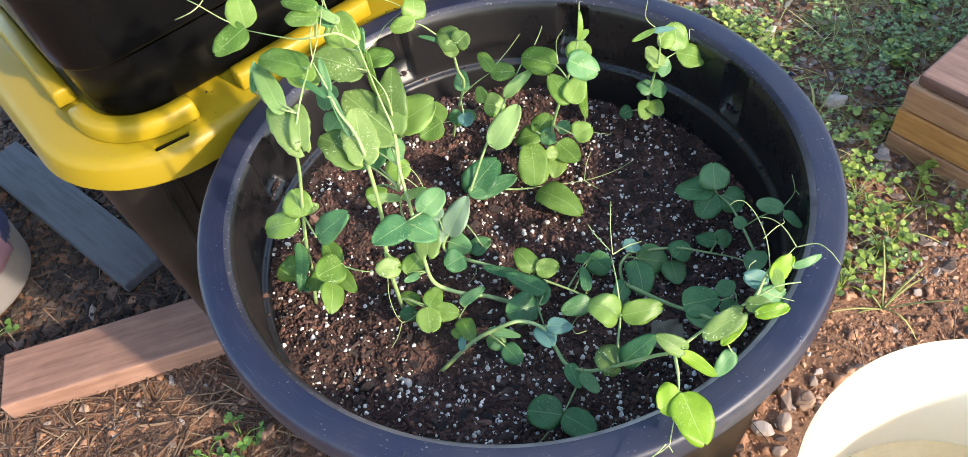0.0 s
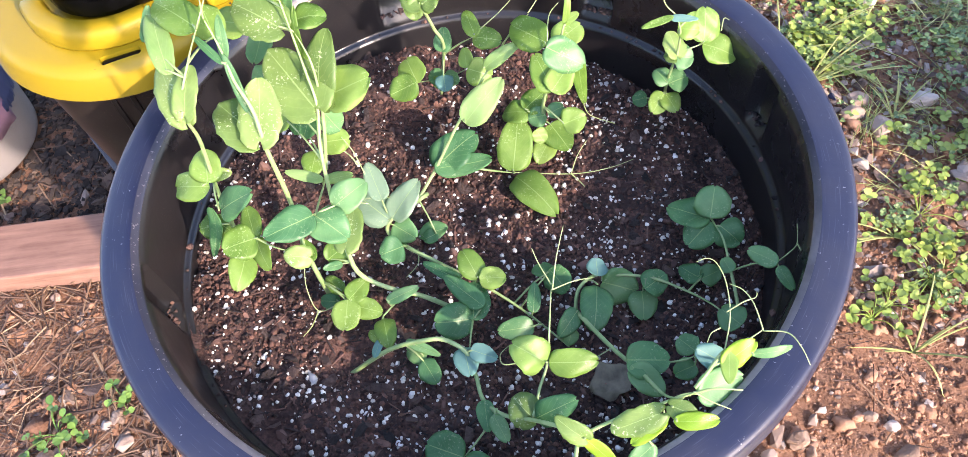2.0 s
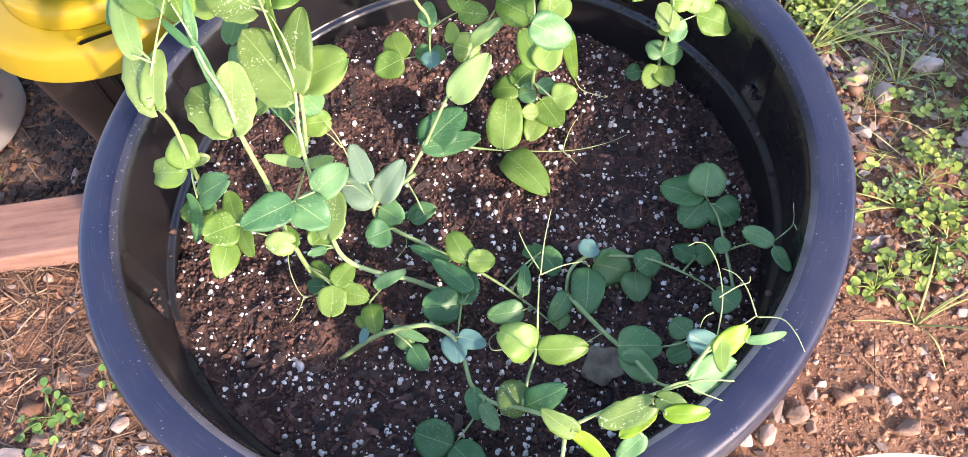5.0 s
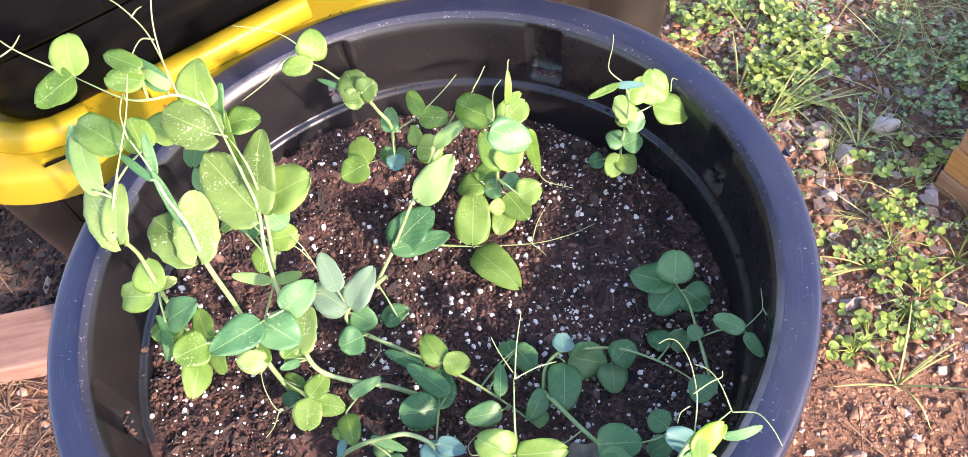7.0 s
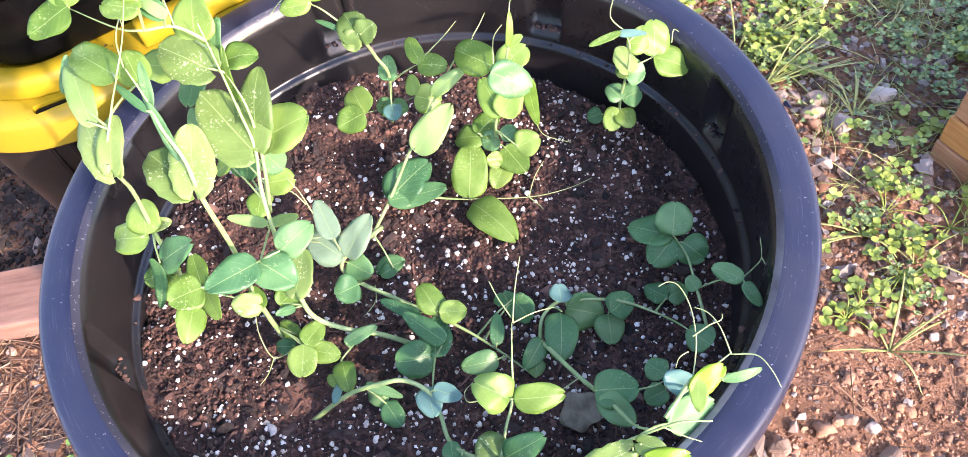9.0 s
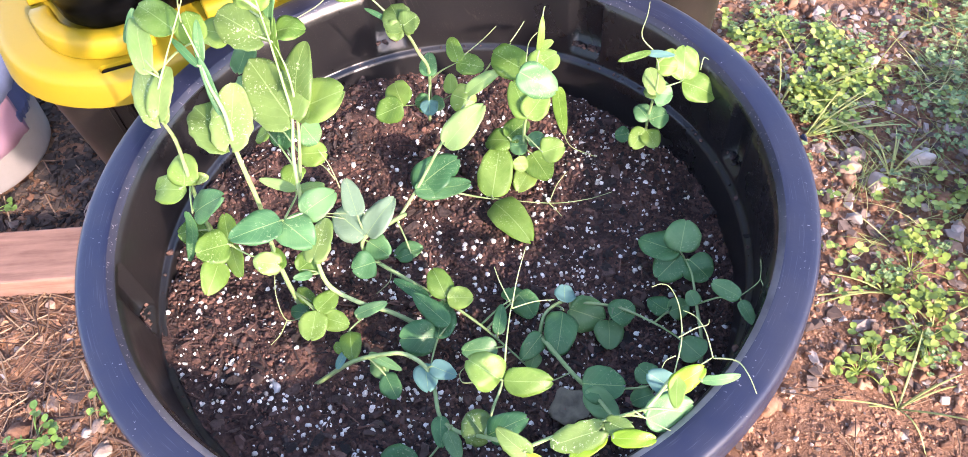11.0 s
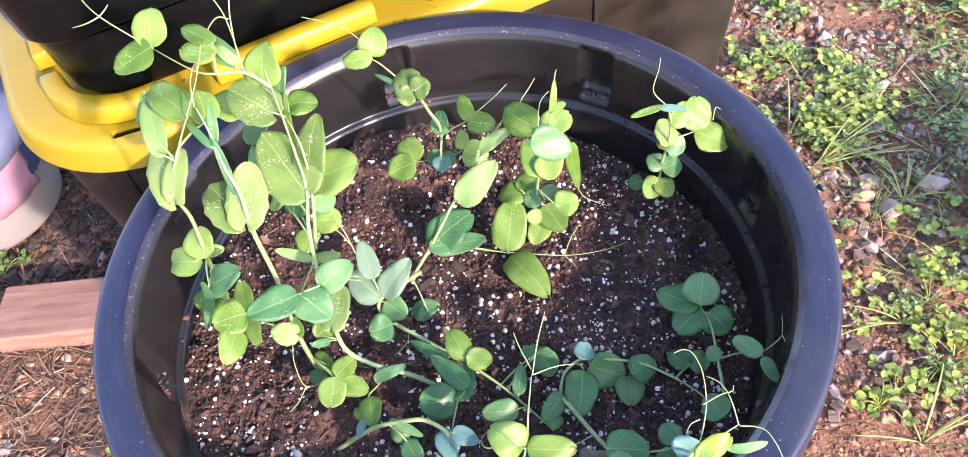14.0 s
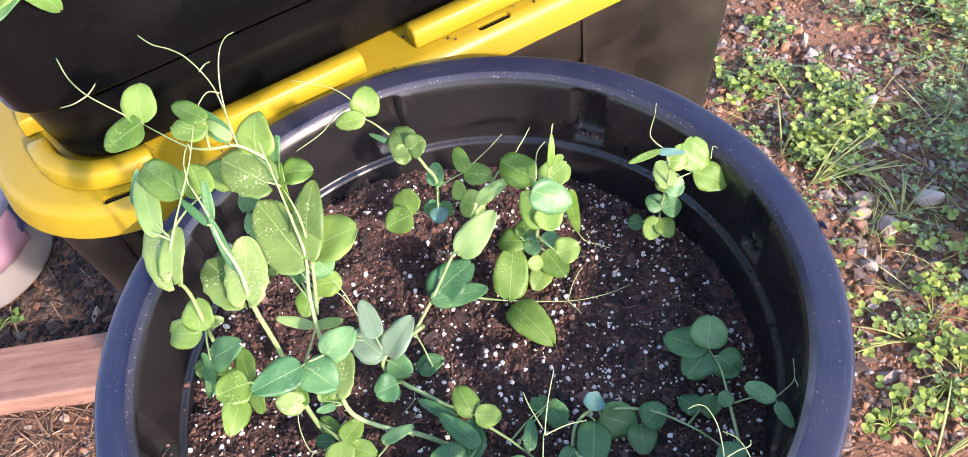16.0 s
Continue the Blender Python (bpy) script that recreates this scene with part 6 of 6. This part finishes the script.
def thin_sticks(n, places, length, thick, tilt, name, material):
    """Straws: little bent four-sided rods."""
    V, F = [], []
    for k in range(n):
        L, a, e = rng.uniform(*length), rng.uniform(0, 2 * math.pi), rng.uniform(0, tilt)
        d = np.array([math.cos(a) * math.cos(e), math.sin(a) * math.cos(e), math.sin(e)])
        s = np.array([-math.sin(a), math.cos(a), 0.0])
        u = np.cross(d, s)
        bend = rng.uniform(-0.12, 0.12) * L
        r = rng.uniform(*thick)
        o = len(V)
        p = places[k] + np.array([0, 0, r + 0.002])
        for t in (-0.5, 0.0, 0.5):
            c = p + d * L * t + s * bend * (0.25 - t * t) * 4 * 0.5 + np.array([0, 0, 0.5 * L * math.sin(e) * 1.0])
            for q in range(4):
                V.append(tuple(c + r * (s * math.cos(q * math.pi / 2) + u * 0.6 * math.sin(q * math.pi / 2))))
        for i in range(2):
            for q in range(4):
                F.append((o + i * 4 + q, o + i * 4 + (q + 1) % 4, o + i * 4 + 4 + (q + 1) % 4, o + i * 4 + 4 + q))
    return solid(name, V, F, material, smooth=False)


def build_litter():
    stones = [rock_proto(s, 12, 0.7) for s in range(14)]
    n = 8000
    p = spread(n, -1.0, 1.2, -0.32, 1.3, gravelly)
    L = rng.lognormal(math.log(0.0078), 0.55, n).clip(0.004, 0.032)
    p[:, 2] += L * 0.12
    ob = scattered("gravel", stones, p, random_turns(n, 0.6), np.stack([L * rng.uniform(0.8, 1.3, n), L * rng.uniform(0.6, 1.0, n), L * rng.uniform(0.5, 0.9, n)], 1), M_GRAVEL)
    tagged(ob, "pale grey and tan gravel strewn over the soil", "gravel", kind="stuff")
    clods = [pebble_proto(s + 300, 2, 0.45, 0.8) for s in range(8)]
    n = 14000
    p = spread(n, -1.0, 1.15, -0.32, 1.2, lambda x, y: 0.06 if mulchy(x, y) else 0.25 + 1.2 * max(0.0, noise.noise((x * 9, y * 9, 6.0)) + 0.25))
    L = rng.lognormal(math.log(0.0046), 0.6, n).clip(0.0016, 0.026)
    ob = scattered("dirt_clods", clods, p, random_turns(n), np.stack([L] * 3, 1) * rng.uniform(0.7, 1.3, (n, 3)), M_CLOD, smooth=True)
    tagged(ob, "crumbs and clods of dry brown soil", "dirt clods", kind="stuff")
    small = [pebble_proto(s + 340, 1, 0.45, 0.8) for s in range(6)]
    n = 12000
    p = spread(n, 0.2, 0.85, -0.32, 0.3, lambda x, y: 0.25 + 1.4 * max(0.0, noise.noise((x * 14, y * 14, 21.0)) + 0.15))
    L = rng.lognormal(math.log(0.0024), 0.55, n).clip(0.001, 0.009)
    ob = scattered("dirt_crumbs", small, p, random_turns(n), np.stack([L] * 3, 1) * rng.uniform(0.7, 1.3, (n, 3)), M_DRYCRUMB)
    tagged(ob, "fine reddish crumbs on the bare trodden soil", "dirt crumbs", kind="stuff")
    n = 2400
    p = spread(n, -1.0, -0.18, -0.3, 0.55, lambda x, y: 0.12 if mulchy(x, y) else 1.0)
    ob = thin_sticks(n, p, (0.010, 0.075), (0.0004, 0.0013), 0.14, "straw", M_STRAW)
    tagged(ob, "dry straw and pine needles littering the soil", "straw", kind="stuff")
    n = 75
    p = spread(n, -0.95, -0.2, -0.3, 0.3, lambda x, y: 0.1 if mulchy(x, y) else 1.0)
    ob = thin_sticks(n, p, (0.03, 0.11), (0.0014, 0.0026), 0.08, "flat_straw", M_STRAW)
    tagged(ob, "broad flat pieces of old straw lying on the soil", "straw", kind="stuff")
    n = 9000
    p = spread(n, -1.1, -0.2, 0.1, 0.95, lambda x, y: 1.0 if mulchy(x, y) else 0.02)
    L = rng.lognormal(math.log(0.0082), 0.55, n).clip(0.004, 0.03)
    p[:, 2] += 0.002
    ob = scattered("mulch", [chip_proto(s + 500) for s in range(8)], p, random_turns(n, 0.5), np.stack([L, L * rng.uniform(0.4, 0.9, n), L * rng.uniform(0.15, 0.4, n)], 1), M_MULCH)
    tagged(ob, "dark bark mulch and twigs between the board and the totes", "mulch", kind="stuff")
    n = 230
    p = spread(n, 0.25, 1.2, -0.2, 1.3)
    ob = thin_sticks(n, p, (0.02, 0.09), (0.0005, 0.0012), 0.3, "dry_stalks", M_STRAW)
    tagged(ob, "thin dry stalks among the weeds", "dry stalks", kind="stuff")


build_litter()


def rosettes(name, centres, size, per, material, lift):
    """Low weeds: whorls of small blades on short sprawling stalks, in one mesh."""
    proto = [leaf_proto()]
    P, R, S = [], [], []
    for c in centres:
        k = rng.integers(per[0], per[1])
        h = rng.uniform(*lift)
        a0 = rng.uniform(0, 2 * math.pi)
        for i in range(k):
            a = a0 + 2 * math.pi * i / k + rng.uniform(-0.25, 0.25)
            e = rng.uniform(-0.35, 0.7)
            m = np.array([[math.cos(a), -math.sin(a), 0], [math.sin(a), math.cos(a), 0], [0, 0, 1]]) @ np.array([[math.cos(e), 0, -math.sin(e)], [0, 1, 0], [math.sin(e), 0, math.cos(e)]])
            L = rng.uniform(*size)
            P.append((c[0], c[1], c[2] + h))
            R.append(m)
            S.append((L, L * rng.uniform(0.7, 1.1), L * rng.uniform(0.2, 1.4)))
    return scattered(name, proto, np.array(P), np.array(R), np.array(S), material, smooth=True)


def clumps(centres, per, sigma):
    """A patch of places round each centre, of very unequal numbers."""
    out = []
    for x, y, z in centres:
        for k in range(int(rng.exponential(per)) + 2):
            a, b = x + rng.normal(0, sigma), y + rng.normal(0, sigma)
            if a > 0.27 and math.hypot(a, b) > 0.23:
                out.append((a, b, ground_height(a, b)))
    return np.array(out)


def lush(x, y):
    """How thick the bright weeds stand."""
    if x < 0.27 or math.hypot(x, y) < 0.24:
        return 0.0
    k = 0.0
    for px, py, r, much in ((0.36, 0.62, 0.10, 0.95), (0.33, 0.75, 0.07, 0.8), (0.42, 0.55, 0.07, 0.45), (0.53, 0.30, 0.075, 0.5), (0.54, 0.20, 0.07, 0.42), (0.46, 0.17, 0.05, 0.3), (0.43, 0.30, 0.05, 0.25), (0.60, 0.22, 0.06, 0.3), (0.46, 0.70, 0.09, 0.5), (0.62, 0.95, 0.12, 0.45)):
        k += much * math.exp(-((x - px) ** 2 + (y - py) ** 2) / (r * r))
    k *= 0.55 + 1.3 * noise.noise((x * 17, y * 17, 7.0))
    return max(0.0, k) + 0.012


def shady(x, y):
    """How thick the dark green weeds stand behind the timber bed."""
    if x < 0.40 or y < 0.36:
        return 0.0
    k = 1.1 * math.exp(-((x - 0.70) ** 2 / 0.022 + (y - 0.64) ** 2 / 0.05)) + 0.35 * math.exp(-((x - 0.57) ** 2 + (y - 0.47) ** 2) / 0.004)
    return max(0.01, k * (0.6 + 1.1 * noise.noise((x * 12, y * 12, 1.0))))


def build_weeds():
    c = clumps(spread(105, 0.28, 1.25, 0.06, 1.3, lush), 5, 0.015)
    ob = rosettes("chickweed", c, (0.0045, 0.0125), (3, 6), M_WEED, (0.003, 0.030))
    tagged(ob, "low bright green chickweed growing in the gravel", "weeds", kind="stuff")
    c = clumps(spread(90, 0.28, 1.25, 0.06, 1.3, lambda x, y: lush(x, y) * (0.4 + max(0.0, noise.noise((x * 9, y * 9, 31.0))))), 7, 0.012)
    ob = rosettes("cress", c, (0.002, 0.006), (5, 10), M_CLOVER, (0.002, 0.025))
    tagged(ob, "tiny-leaved green cress between the stones", "weeds", kind="stuff")
    c = clumps(spread(160, 0.40, 1.3, 0.36, 1.4, shady), 6, 0.016)
    ob = rosettes("clover", c, (0.0022, 0.0075), (4, 8), M_CLOVER, (0.004, 0.040))
    tagged(ob, "dark green clover in the shade", "clover", kind="stuff")
    p = clumps(spread(60, 0.28, 1.2, 0.12, 1.4, lambda x, y: 0.03 + 0.8 * lush(x, y)), 8, 0.010)
    q = clumps(spread(110, 0.42, 1.2, 0.36, 1.4, shady), 10, 0.014)
    p = np.concatenate([p, q])
    n = len(p)
    L = rng.uniform(0.02, 0.10, n)
    ob = scattered("grass", [blade_proto(s) for s in range(6)], p, random_turns(n, 0.35), np.stack([L, L * 0.4, L * rng.uniform(0.35, 1.1, n)], 1), M_GRASS, smooth=True)
    tagged(ob, "thin yellow-green grass blades among the weeds", "grass", kind="stuff")


build_weeds()


def weed_plant(x, y, spreadr, count, label, material=None):
    """A single low weed: stalks from one root with round leaves along them."""
    t = tagged(base("weed", (x, y, ground_height(x, y))), label, "weed", group="weeds by the tub")
    material = material or (M_SPROUT if x < 0 else M_WEED)
    V, F = leaf_proto()
    for k in range(count):
        a = leaf_rng.uniform(0, 6.28)
        r = spreadr * leaf_rng.uniform(0.35, 1.0)
        end = Vector((r * math.cos(a), r * math.sin(a), 0.006 + 0.014 * leaf_rng.random()))
        v, f = tube([Vector((0, 0, 0)), end * 0.5 + Vector((0, 0, 0.008)), end], [0.0008, 0.0007, 0.0005], 5)
        solid("stalk", v, f, material, t)
        for i in range(leaf_rng.randint(2, 4)):
            b, L = leaf_rng.uniform(0, 6.28), leaf_rng.uniform(0.008, 0.0135)
            m = Matrix.Translation(end) @ Euler((leaf_rng.uniform(-0.3, 0.3), leaf_rng.uniform(-0.5, 0.1), b)).to_matrix().to_4x4()
            solid("leaf", [tuple(m @ Vector((p[0] * L, p[1] * L * 0.9, p[2] * L))) for p in V], F.tolist(), material, t)
    return t


def stone(x, y, size, turn, seed, label):
    V, F = rock_proto(seed, 20, 0.66, 0.05)
    ob = solid("stone", [(p[0] * size, p[1] * size * 0.72, p[2] * size * 0.9) for p in V], F.tolist(), M_STONE, smooth=False)
    ob.matrix_basis = pose(x, y, ground_height(x, y) + size * 0.17, 0, 0, turn)
    return tagged(ob, label, "stone", group="stones on the ground")


def lone_pieces():
    """The larger chips, grains and pebbles, each a piece of its own on shared meshes."""
    soil = bpy.data.objects["potting_soil"]
    ground = bpy.data.objects["ground"]
    r = random.Random(5)

    def protos(name, made, material, smooth):
        return [mesh_of(name, V, F.tolist(), material, smooth) for V, F in made]
    chips = protos("bark_chip", [chip_proto(s + 20) for s in range(8)], M_BARKONE, False)
    grains = protos("perlite_grain", [pebble_proto(s + 90, 2, 0.28, 0.85) for s in range(6)], M_PERLONE, True)
    rocks = protos("pebble", [rock_proto(s + 20, 18, 0.68, 0.05) for s in range(10)], M_STONE, False)
    def strewn(keep):
        while True:
            a, q = r.uniform(0, 6.283), 0.236 * math.sqrt(r.random())
            x, y = q * math.cos(a), q * math.sin(a)
            if r.random() < keep(x, y):
                return x, y
    for k in range(150):
        x, y = strewn(chippy)
        L = 0.007 + 0.010 * r.random() ** 1.6
        ob = new("bark_chip", chips[k % 8])
        ob.parent = soil
        ob.matrix_basis = pose(x, y, soil_height(x, y) + 0.002, r.uniform(-25, 25), r.uniform(-25, 25), r.uniform(0, 360)) @ Matrix.Diagonal((L, L * r.uniform(0.4, 0.8), L * r.uniform(0.15, 0.35), 1))
    for k in range(295):
        x, y = strewn(grainy)
        L = 0.0025 + 0.0034 * r.random() ** 1.8
        ob = new("perlite_grain", grains[k % 6])
        ob.parent = soil
        ob.matrix_basis = pose(x, y, soil_height(x, y) + L * 0.3, r.uniform(0, 360), r.uniform(0, 360), r.uniform(0, 360)) @ Matrix.Diagonal((L, L * r.uniform(0.7, 1), L * r.uniform(0.7, 1), 1))
    p = spread(260, -0.95, 1.1, -0.35, 1.2, gravelly)
    heap = [(x, y, ground_height(x, y)) for x, y in ((r.gauss(-0.43, 0.058), r.gauss(-0.15, 0.042)) for k in range(170)) if math.hypot(x, y) > 0.245]
    for k, (x, y, z) in enumerate(list(p)[:150] + heap):
        L = r.uniform(0.010, 0.027)
        ob = new("pebble", rocks[k % 10])
        ob.parent = ground
        ob.matrix_basis = pose(x, y, z + L * 0.12, r.uniform(-20, 20), r.uniform(-20, 20), r.uniform(0, 360)) @ Matrix.Diagonal((L, L * r.uniform(0.6, 0.95), L * r.uniform(0.5, 0.9), 1))


lone_pieces()


def grass_tuft(x, y, blades, label, material, group="grass tufts"):
    """A tuft of flat folded blades from one root: (turn, length, rise, droop, width) each."""
    t = tagged(base("grass_tuft", (x, y, ground_height(x, y))), label, "grass", group=group)
    for turn, L, rise, droop, wide in blades:
        d = Vector((math.cos(radians(turn)), math.sin(radians(turn)), 0))
        s = Vector((-d.y, d.x, 0))
        V, F = [], []
        for i in range(10):
            q = i / 9
            c = d * L * q + Vector((0, 0, 0.002 + rise * q - droop * q * q))
            c.z = max(c.z, 0.003)
            w = wide * 0.5 * (0.55 + 0.9 * q) * (1 - q) ** 0.45 if q < 0.5 else wide * 0.5 * (1 - q) ** 0.45
            for k in (-1, 0, 1):
                V.append(tuple(c + s * w * k + Vector((0, 0, 0.25 * w * abs(k)))))
        for i in range(9):
            for j in range(2):
                k = i * 3 + j
                F.append((k, k + 1, k + 4, k + 3))
        ob = solid("blade", V, F, material, t)
        m = ob.modifiers.new("thick", 'SOLIDIFY')
        m.thickness = 0.0003
    return t


def random_blades(seed, count, length, wide, lean=(0, 360)):
    r = random.Random(seed)
    return [(r.uniform(*lean), r.uniform(*length), r.uniform(0.02, 0.08), r.uniform(0.02, 0.09), wide * r.uniform(0.7, 1.2)) for k in range(count)]


stone(0.330, -0.029, 0.029, 20, 600, "pale angular stone half sunk in the bare soil")
stone(0.294, -0.056, 0.030, 60, 601, "tan rounded stone in the bare soil")
stone(0.265, -0.062, 0.032, -20, 602, "brown flat stone in the bare soil")
stone(0.279, -0.092, 0.026, 10, 603, "small grey stone beside the bucket")
stone(0.413, 0.003, 0.018, 0, 604, "pale pebble on the path")
stone(0.434, -0.007, 0.023, 15, 605, "long pale pebble on the path")
stone(0.446, -0.038, 0.035, 5, 606, "flat tan stone by the bucket")
stone(0.343, -0.044, 0.019, 80, 607, "small tan pebble in the bare soil")
stone(0.461, 0.470, 0.042, 0, 608, "bright white flat stone behind the tub")
stone(0.502, 0.673, 0.036, 30, 609, "bluish white stone in the weeds")
stone(0.484, 0.420, 0.047, 70, 610, "rusty orange lump of stone")
stone(0.447, 0.443, 0.041, 15, 611, "grey stone in the gravel")
stone(0.462, 0.539, 0.033, 0, 612, "pale grey stone in the gravel")
stone(0.546, 0.472, 0.047, 10, 613, "dark grey stone in the weeds")
stone(-0.460, -0.084, 0.028, 40, 614, "pale stone at the foot of the tub")
stone(-0.582, -0.134, 0.047, 0, 615, "large grey stone in the straw")
stone(-0.468, -0.164, 0.045, 70, 616, "light grey stone in the gravel")
stone(-0.408, -0.152, 0.047, 40, 617, "purple grey stone by the tub")
stone(-0.491, -0.063, 0.020, 0, 618, "white pebble near a weed")
stone(-0.551, -0.109, 0.034, 20, 619, "tan stone beside a weed")
stone(-0.357, -0.156, 0.038, 80, 620, "pinkish stone at the foot of the tub")
stone(-0.491, -0.191, 0.039, 10, 621, "grey stone in the gravel")
stone(0.331, -0.031, 0.032, 60, 622, "pale stone at the tub foot")
stone(0.412, 0.001, 0.021, 0, 623, "pale pebble on bare soil")
stone(-0.621, 0.109, 0.021, 0, 624, "white pebble by the board")
stone(-0.542, 0.106, 0.018, 50, 625, "small pale pebble by the board")
weed_plant(-0.549, -0.078, 0.046, 12, "small bright green weed in straw and gravel")
weed_plant(-0.478, -0.029, 0.026, 6, "tiny weed seedling at the foot of the tub")
weed_plant(-0.553, -0.144, 0.026, 5, "small weed sprouting between stones")
weed_plant(-0.530, -0.186, 0.036, 7, "low leafy weed in the gravel")
weed_plant(-0.352, -0.174, 0.020, 5, "small weed in the gravel by the tub")
weed_plant(0.572, 0.411, 0.051, 10, "bright chickweed plant at the edge of the shade")
weed_plant(0.512, 0.282, 0.061, 14, "spreading chickweed in the gravel")
weed_plant(0.513, 0.191, 0.050, 12, "leafy chickweed beside the bare path")
weed_plant(0.454, 0.150, 0.044, 10, "chickweed clump at the edge of bare soil")
weed_plant(0.588, 0.259, 0.053, 12, "chickweed at the foot of the timber bed")
weed_plant(0.304, 0.728, 0.042, 9, "low weed beside the tote")
weed_plant(0.414, 0.562, 0.049, 10, "weed growing in gravel behind the tub")
weed_plant(0.433, 0.128, 0.036, 9, "small weed against the tub")
weed_plant(-0.792, 0.243, 0.042, 9, "green weed beside the board")


def dead_leaf(x, y, size, turn):
    """A limp dark leaf lying on the soil, creased along its middle."""
    V, F = [], []
    for i in range(9):
        t = i / 8
        w = 0.42 * math.sin(math.pi * (0.04 + 0.92 * t)) ** 0.8
        for q in (-1, -0.5, 0, 0.5, 1):
            V.append(((t - 0.5) * size, q * w * size * (1 + 0.16 * math.sin(13 * t + 2 * q)), size * (0.10 * abs(q) + 0.06 * math.sin(9 * t + 4 * q))))
    for i in range(8):
        for j in range(4):
            k = i * 5 + j
            F.append((k, k + 1, k + 6, k + 5))
    ob = solid("dead_leaf", V, F, M_DEAD)
    ob.matrix_basis = pose(x, y, soil_height(x, y) + 0.004, 6, -4, turn)
    m = ob.modifiers.new("thick", 'SOLIDIFY')
    m.thickness = 0.0004
    return tagged(ob, "dark withered leaf lying on the potting mix", "dead leaf")


dead_leaf(0.112, -0.129, 0.034, 30)


def fallen_leaflet(x, y, size, turn):
    """A single green leaflet lying on the soil, cupped along its midrib."""
    V, F, uv = [], [], []
    for i in range(9):
        t = i / 8
        w = 0.36 * math.sin(math.pi * (0.03 + 0.94 * t)) ** 0.75
        for q in (-1, -0.5, 0, 0.5, 1):
            V.append(((t - 0.5) * size, q * w * size, size * (0.10 * abs(q) + 0.05 * math.sin(math.pi * t))))
            uv.append((0.5 + 0.5 * q, t))
    for i in range(8):
        for j in range(4):
            k = i * 5 + j
            F.append((k, k + 1, k + 6, k + 5))
    ob = solid("fallen_leaflet", V, F, M_PEADULL, uv=uv)
    ob.matrix_basis = pose(x, y, soil_height(x, y) + 0.0035, 8, -6, turn)
    ob.modifiers.new("thick", 'SOLIDIFY').thickness = 0.0004
    return tagged(ob, "dark green pea leaflet lying on the potting mix", "leaf")


def seed_husk(x, y, size, turn):
    """A pale curled husk of a pea seed: a bent shell that runs out into a thin tail."""
    V, F = [], []
    for i in range(10):
        t = i / 9
        r = size * 0.26 * math.sin(math.pi * min(1.0, 0.12 + 0.95 * (1 - t))) ** 0.7 + size * 0.015
        c = Vector((size * (t - 0.5), size * 0.22 * math.sin(2.6 * t), size * 0.10))
        for k in range(7):
            a = radians(-20 + 220 * k / 6)
            V.append(tuple(c + Vector((0, r * math.cos(a), r * math.sin(a) * 0.6))))
    for i in range(9):
        for k in range(6):
            q = i * 7 + k
            F.append((q, q + 1, q + 8, q + 7))
    ob = solid("seed_husk", V, F, M_HUSK)
    ob.matrix_basis = pose(x, y, soil_height(x, y) + 0.0015, 0, 0, turn)
    ob.modifiers.new("thick", 'SOLIDIFY').thickness = 0.0005
    return tagged(ob, "pale curled seed husk on the potting mix", "seed husk")


fallen_leaflet(-0.038, -0.002, 0.026, 20)
seed_husk(-0.115, -0.142, 0.012, -65)

lance = [(165, 0.085, 0.035, 0.03, 0.024), (185, 0.10, 0.03, 0.03, 0.020), (200, 0.09, 0.045, 0.05, 0.008), (172, 0.11, 0.04, 0.05, 0.007), (215, 0.08, 0.03, 0.03, 0.010), (150, 0.06, 0.04, 0.05, 0.006), (20, 0.05, 0.05, 0.05, 0.006)]
grass_tuft(-0.205, -0.185, lance, "broad-bladed green plant at the foot of the tub", M_SPROUT, "")
weed_plant(-0.245, -0.165, 0.035, 6, "small round-leaved weed under the tub rim")
weed_plant(-0.395, 0.030, 0.040, 8, "low weed in the shade by the board")
weed_plant(-0.440, 0.012, 0.030, 5, "tiny weed in the shade of the tub")
grass_tuft(0.475, 0.088, random_blades(1, 9, (0.05, 0.11), 0.0042, (20, 400)), "green grass tuft at the edge of bare soil", M_GRASS)
grass_tuft(0.477, 0.247, random_blades(2, 7, (0.05, 0.10), 0.0045, (-60, 200)), "broad grass tuft among chickweed", M_GRASS)
grass_tuft(0.408, 0.544, random_blades(3, 12, (0.06, 0.14), 0.0032, (-60, 100)), "bright sunlit grass tuft in the gravel", M_GRASS)
grass_tuft(0.530, 0.206, random_blades(4, 6, (0.05, 0.09), 0.0036, (0, 360)), "grass tuft by the timber bed", M_GRASS)
grass_tuft(0.511, 0.668, random_blades(5, 8, (0.05, 0.11), 0.0030, (0, 360)), "thin shaded grass tuft among clover", M_GRASS)
grass_tuft(0.392, 0.500, random_blades(8, 14, (0.07, 0.15), 0.0034, (5, 60)), "long sunlit grass blades leaning over the gravel", M_GRASS)
grass_tuft(0.405, 0.590, random_blades(9, 10, (0.06, 0.13), 0.0032, (10, 80)), "spreading grass tuft at the edge of the shade", M_GRASS)
grass_tuft(0.358, 0.556, random_blades(6, 9, (0.05, 0.12), 0.0030, (-40, 120)), "yellow-green grass tuft behind the tub", M_GRASS)
grass_tuft(0.504, 0.443, random_blades(7, 8, (0.05, 0.10), 0.0035, (0, 360)), "leaning grass tuft in weeds and gravel", M_GRASS)
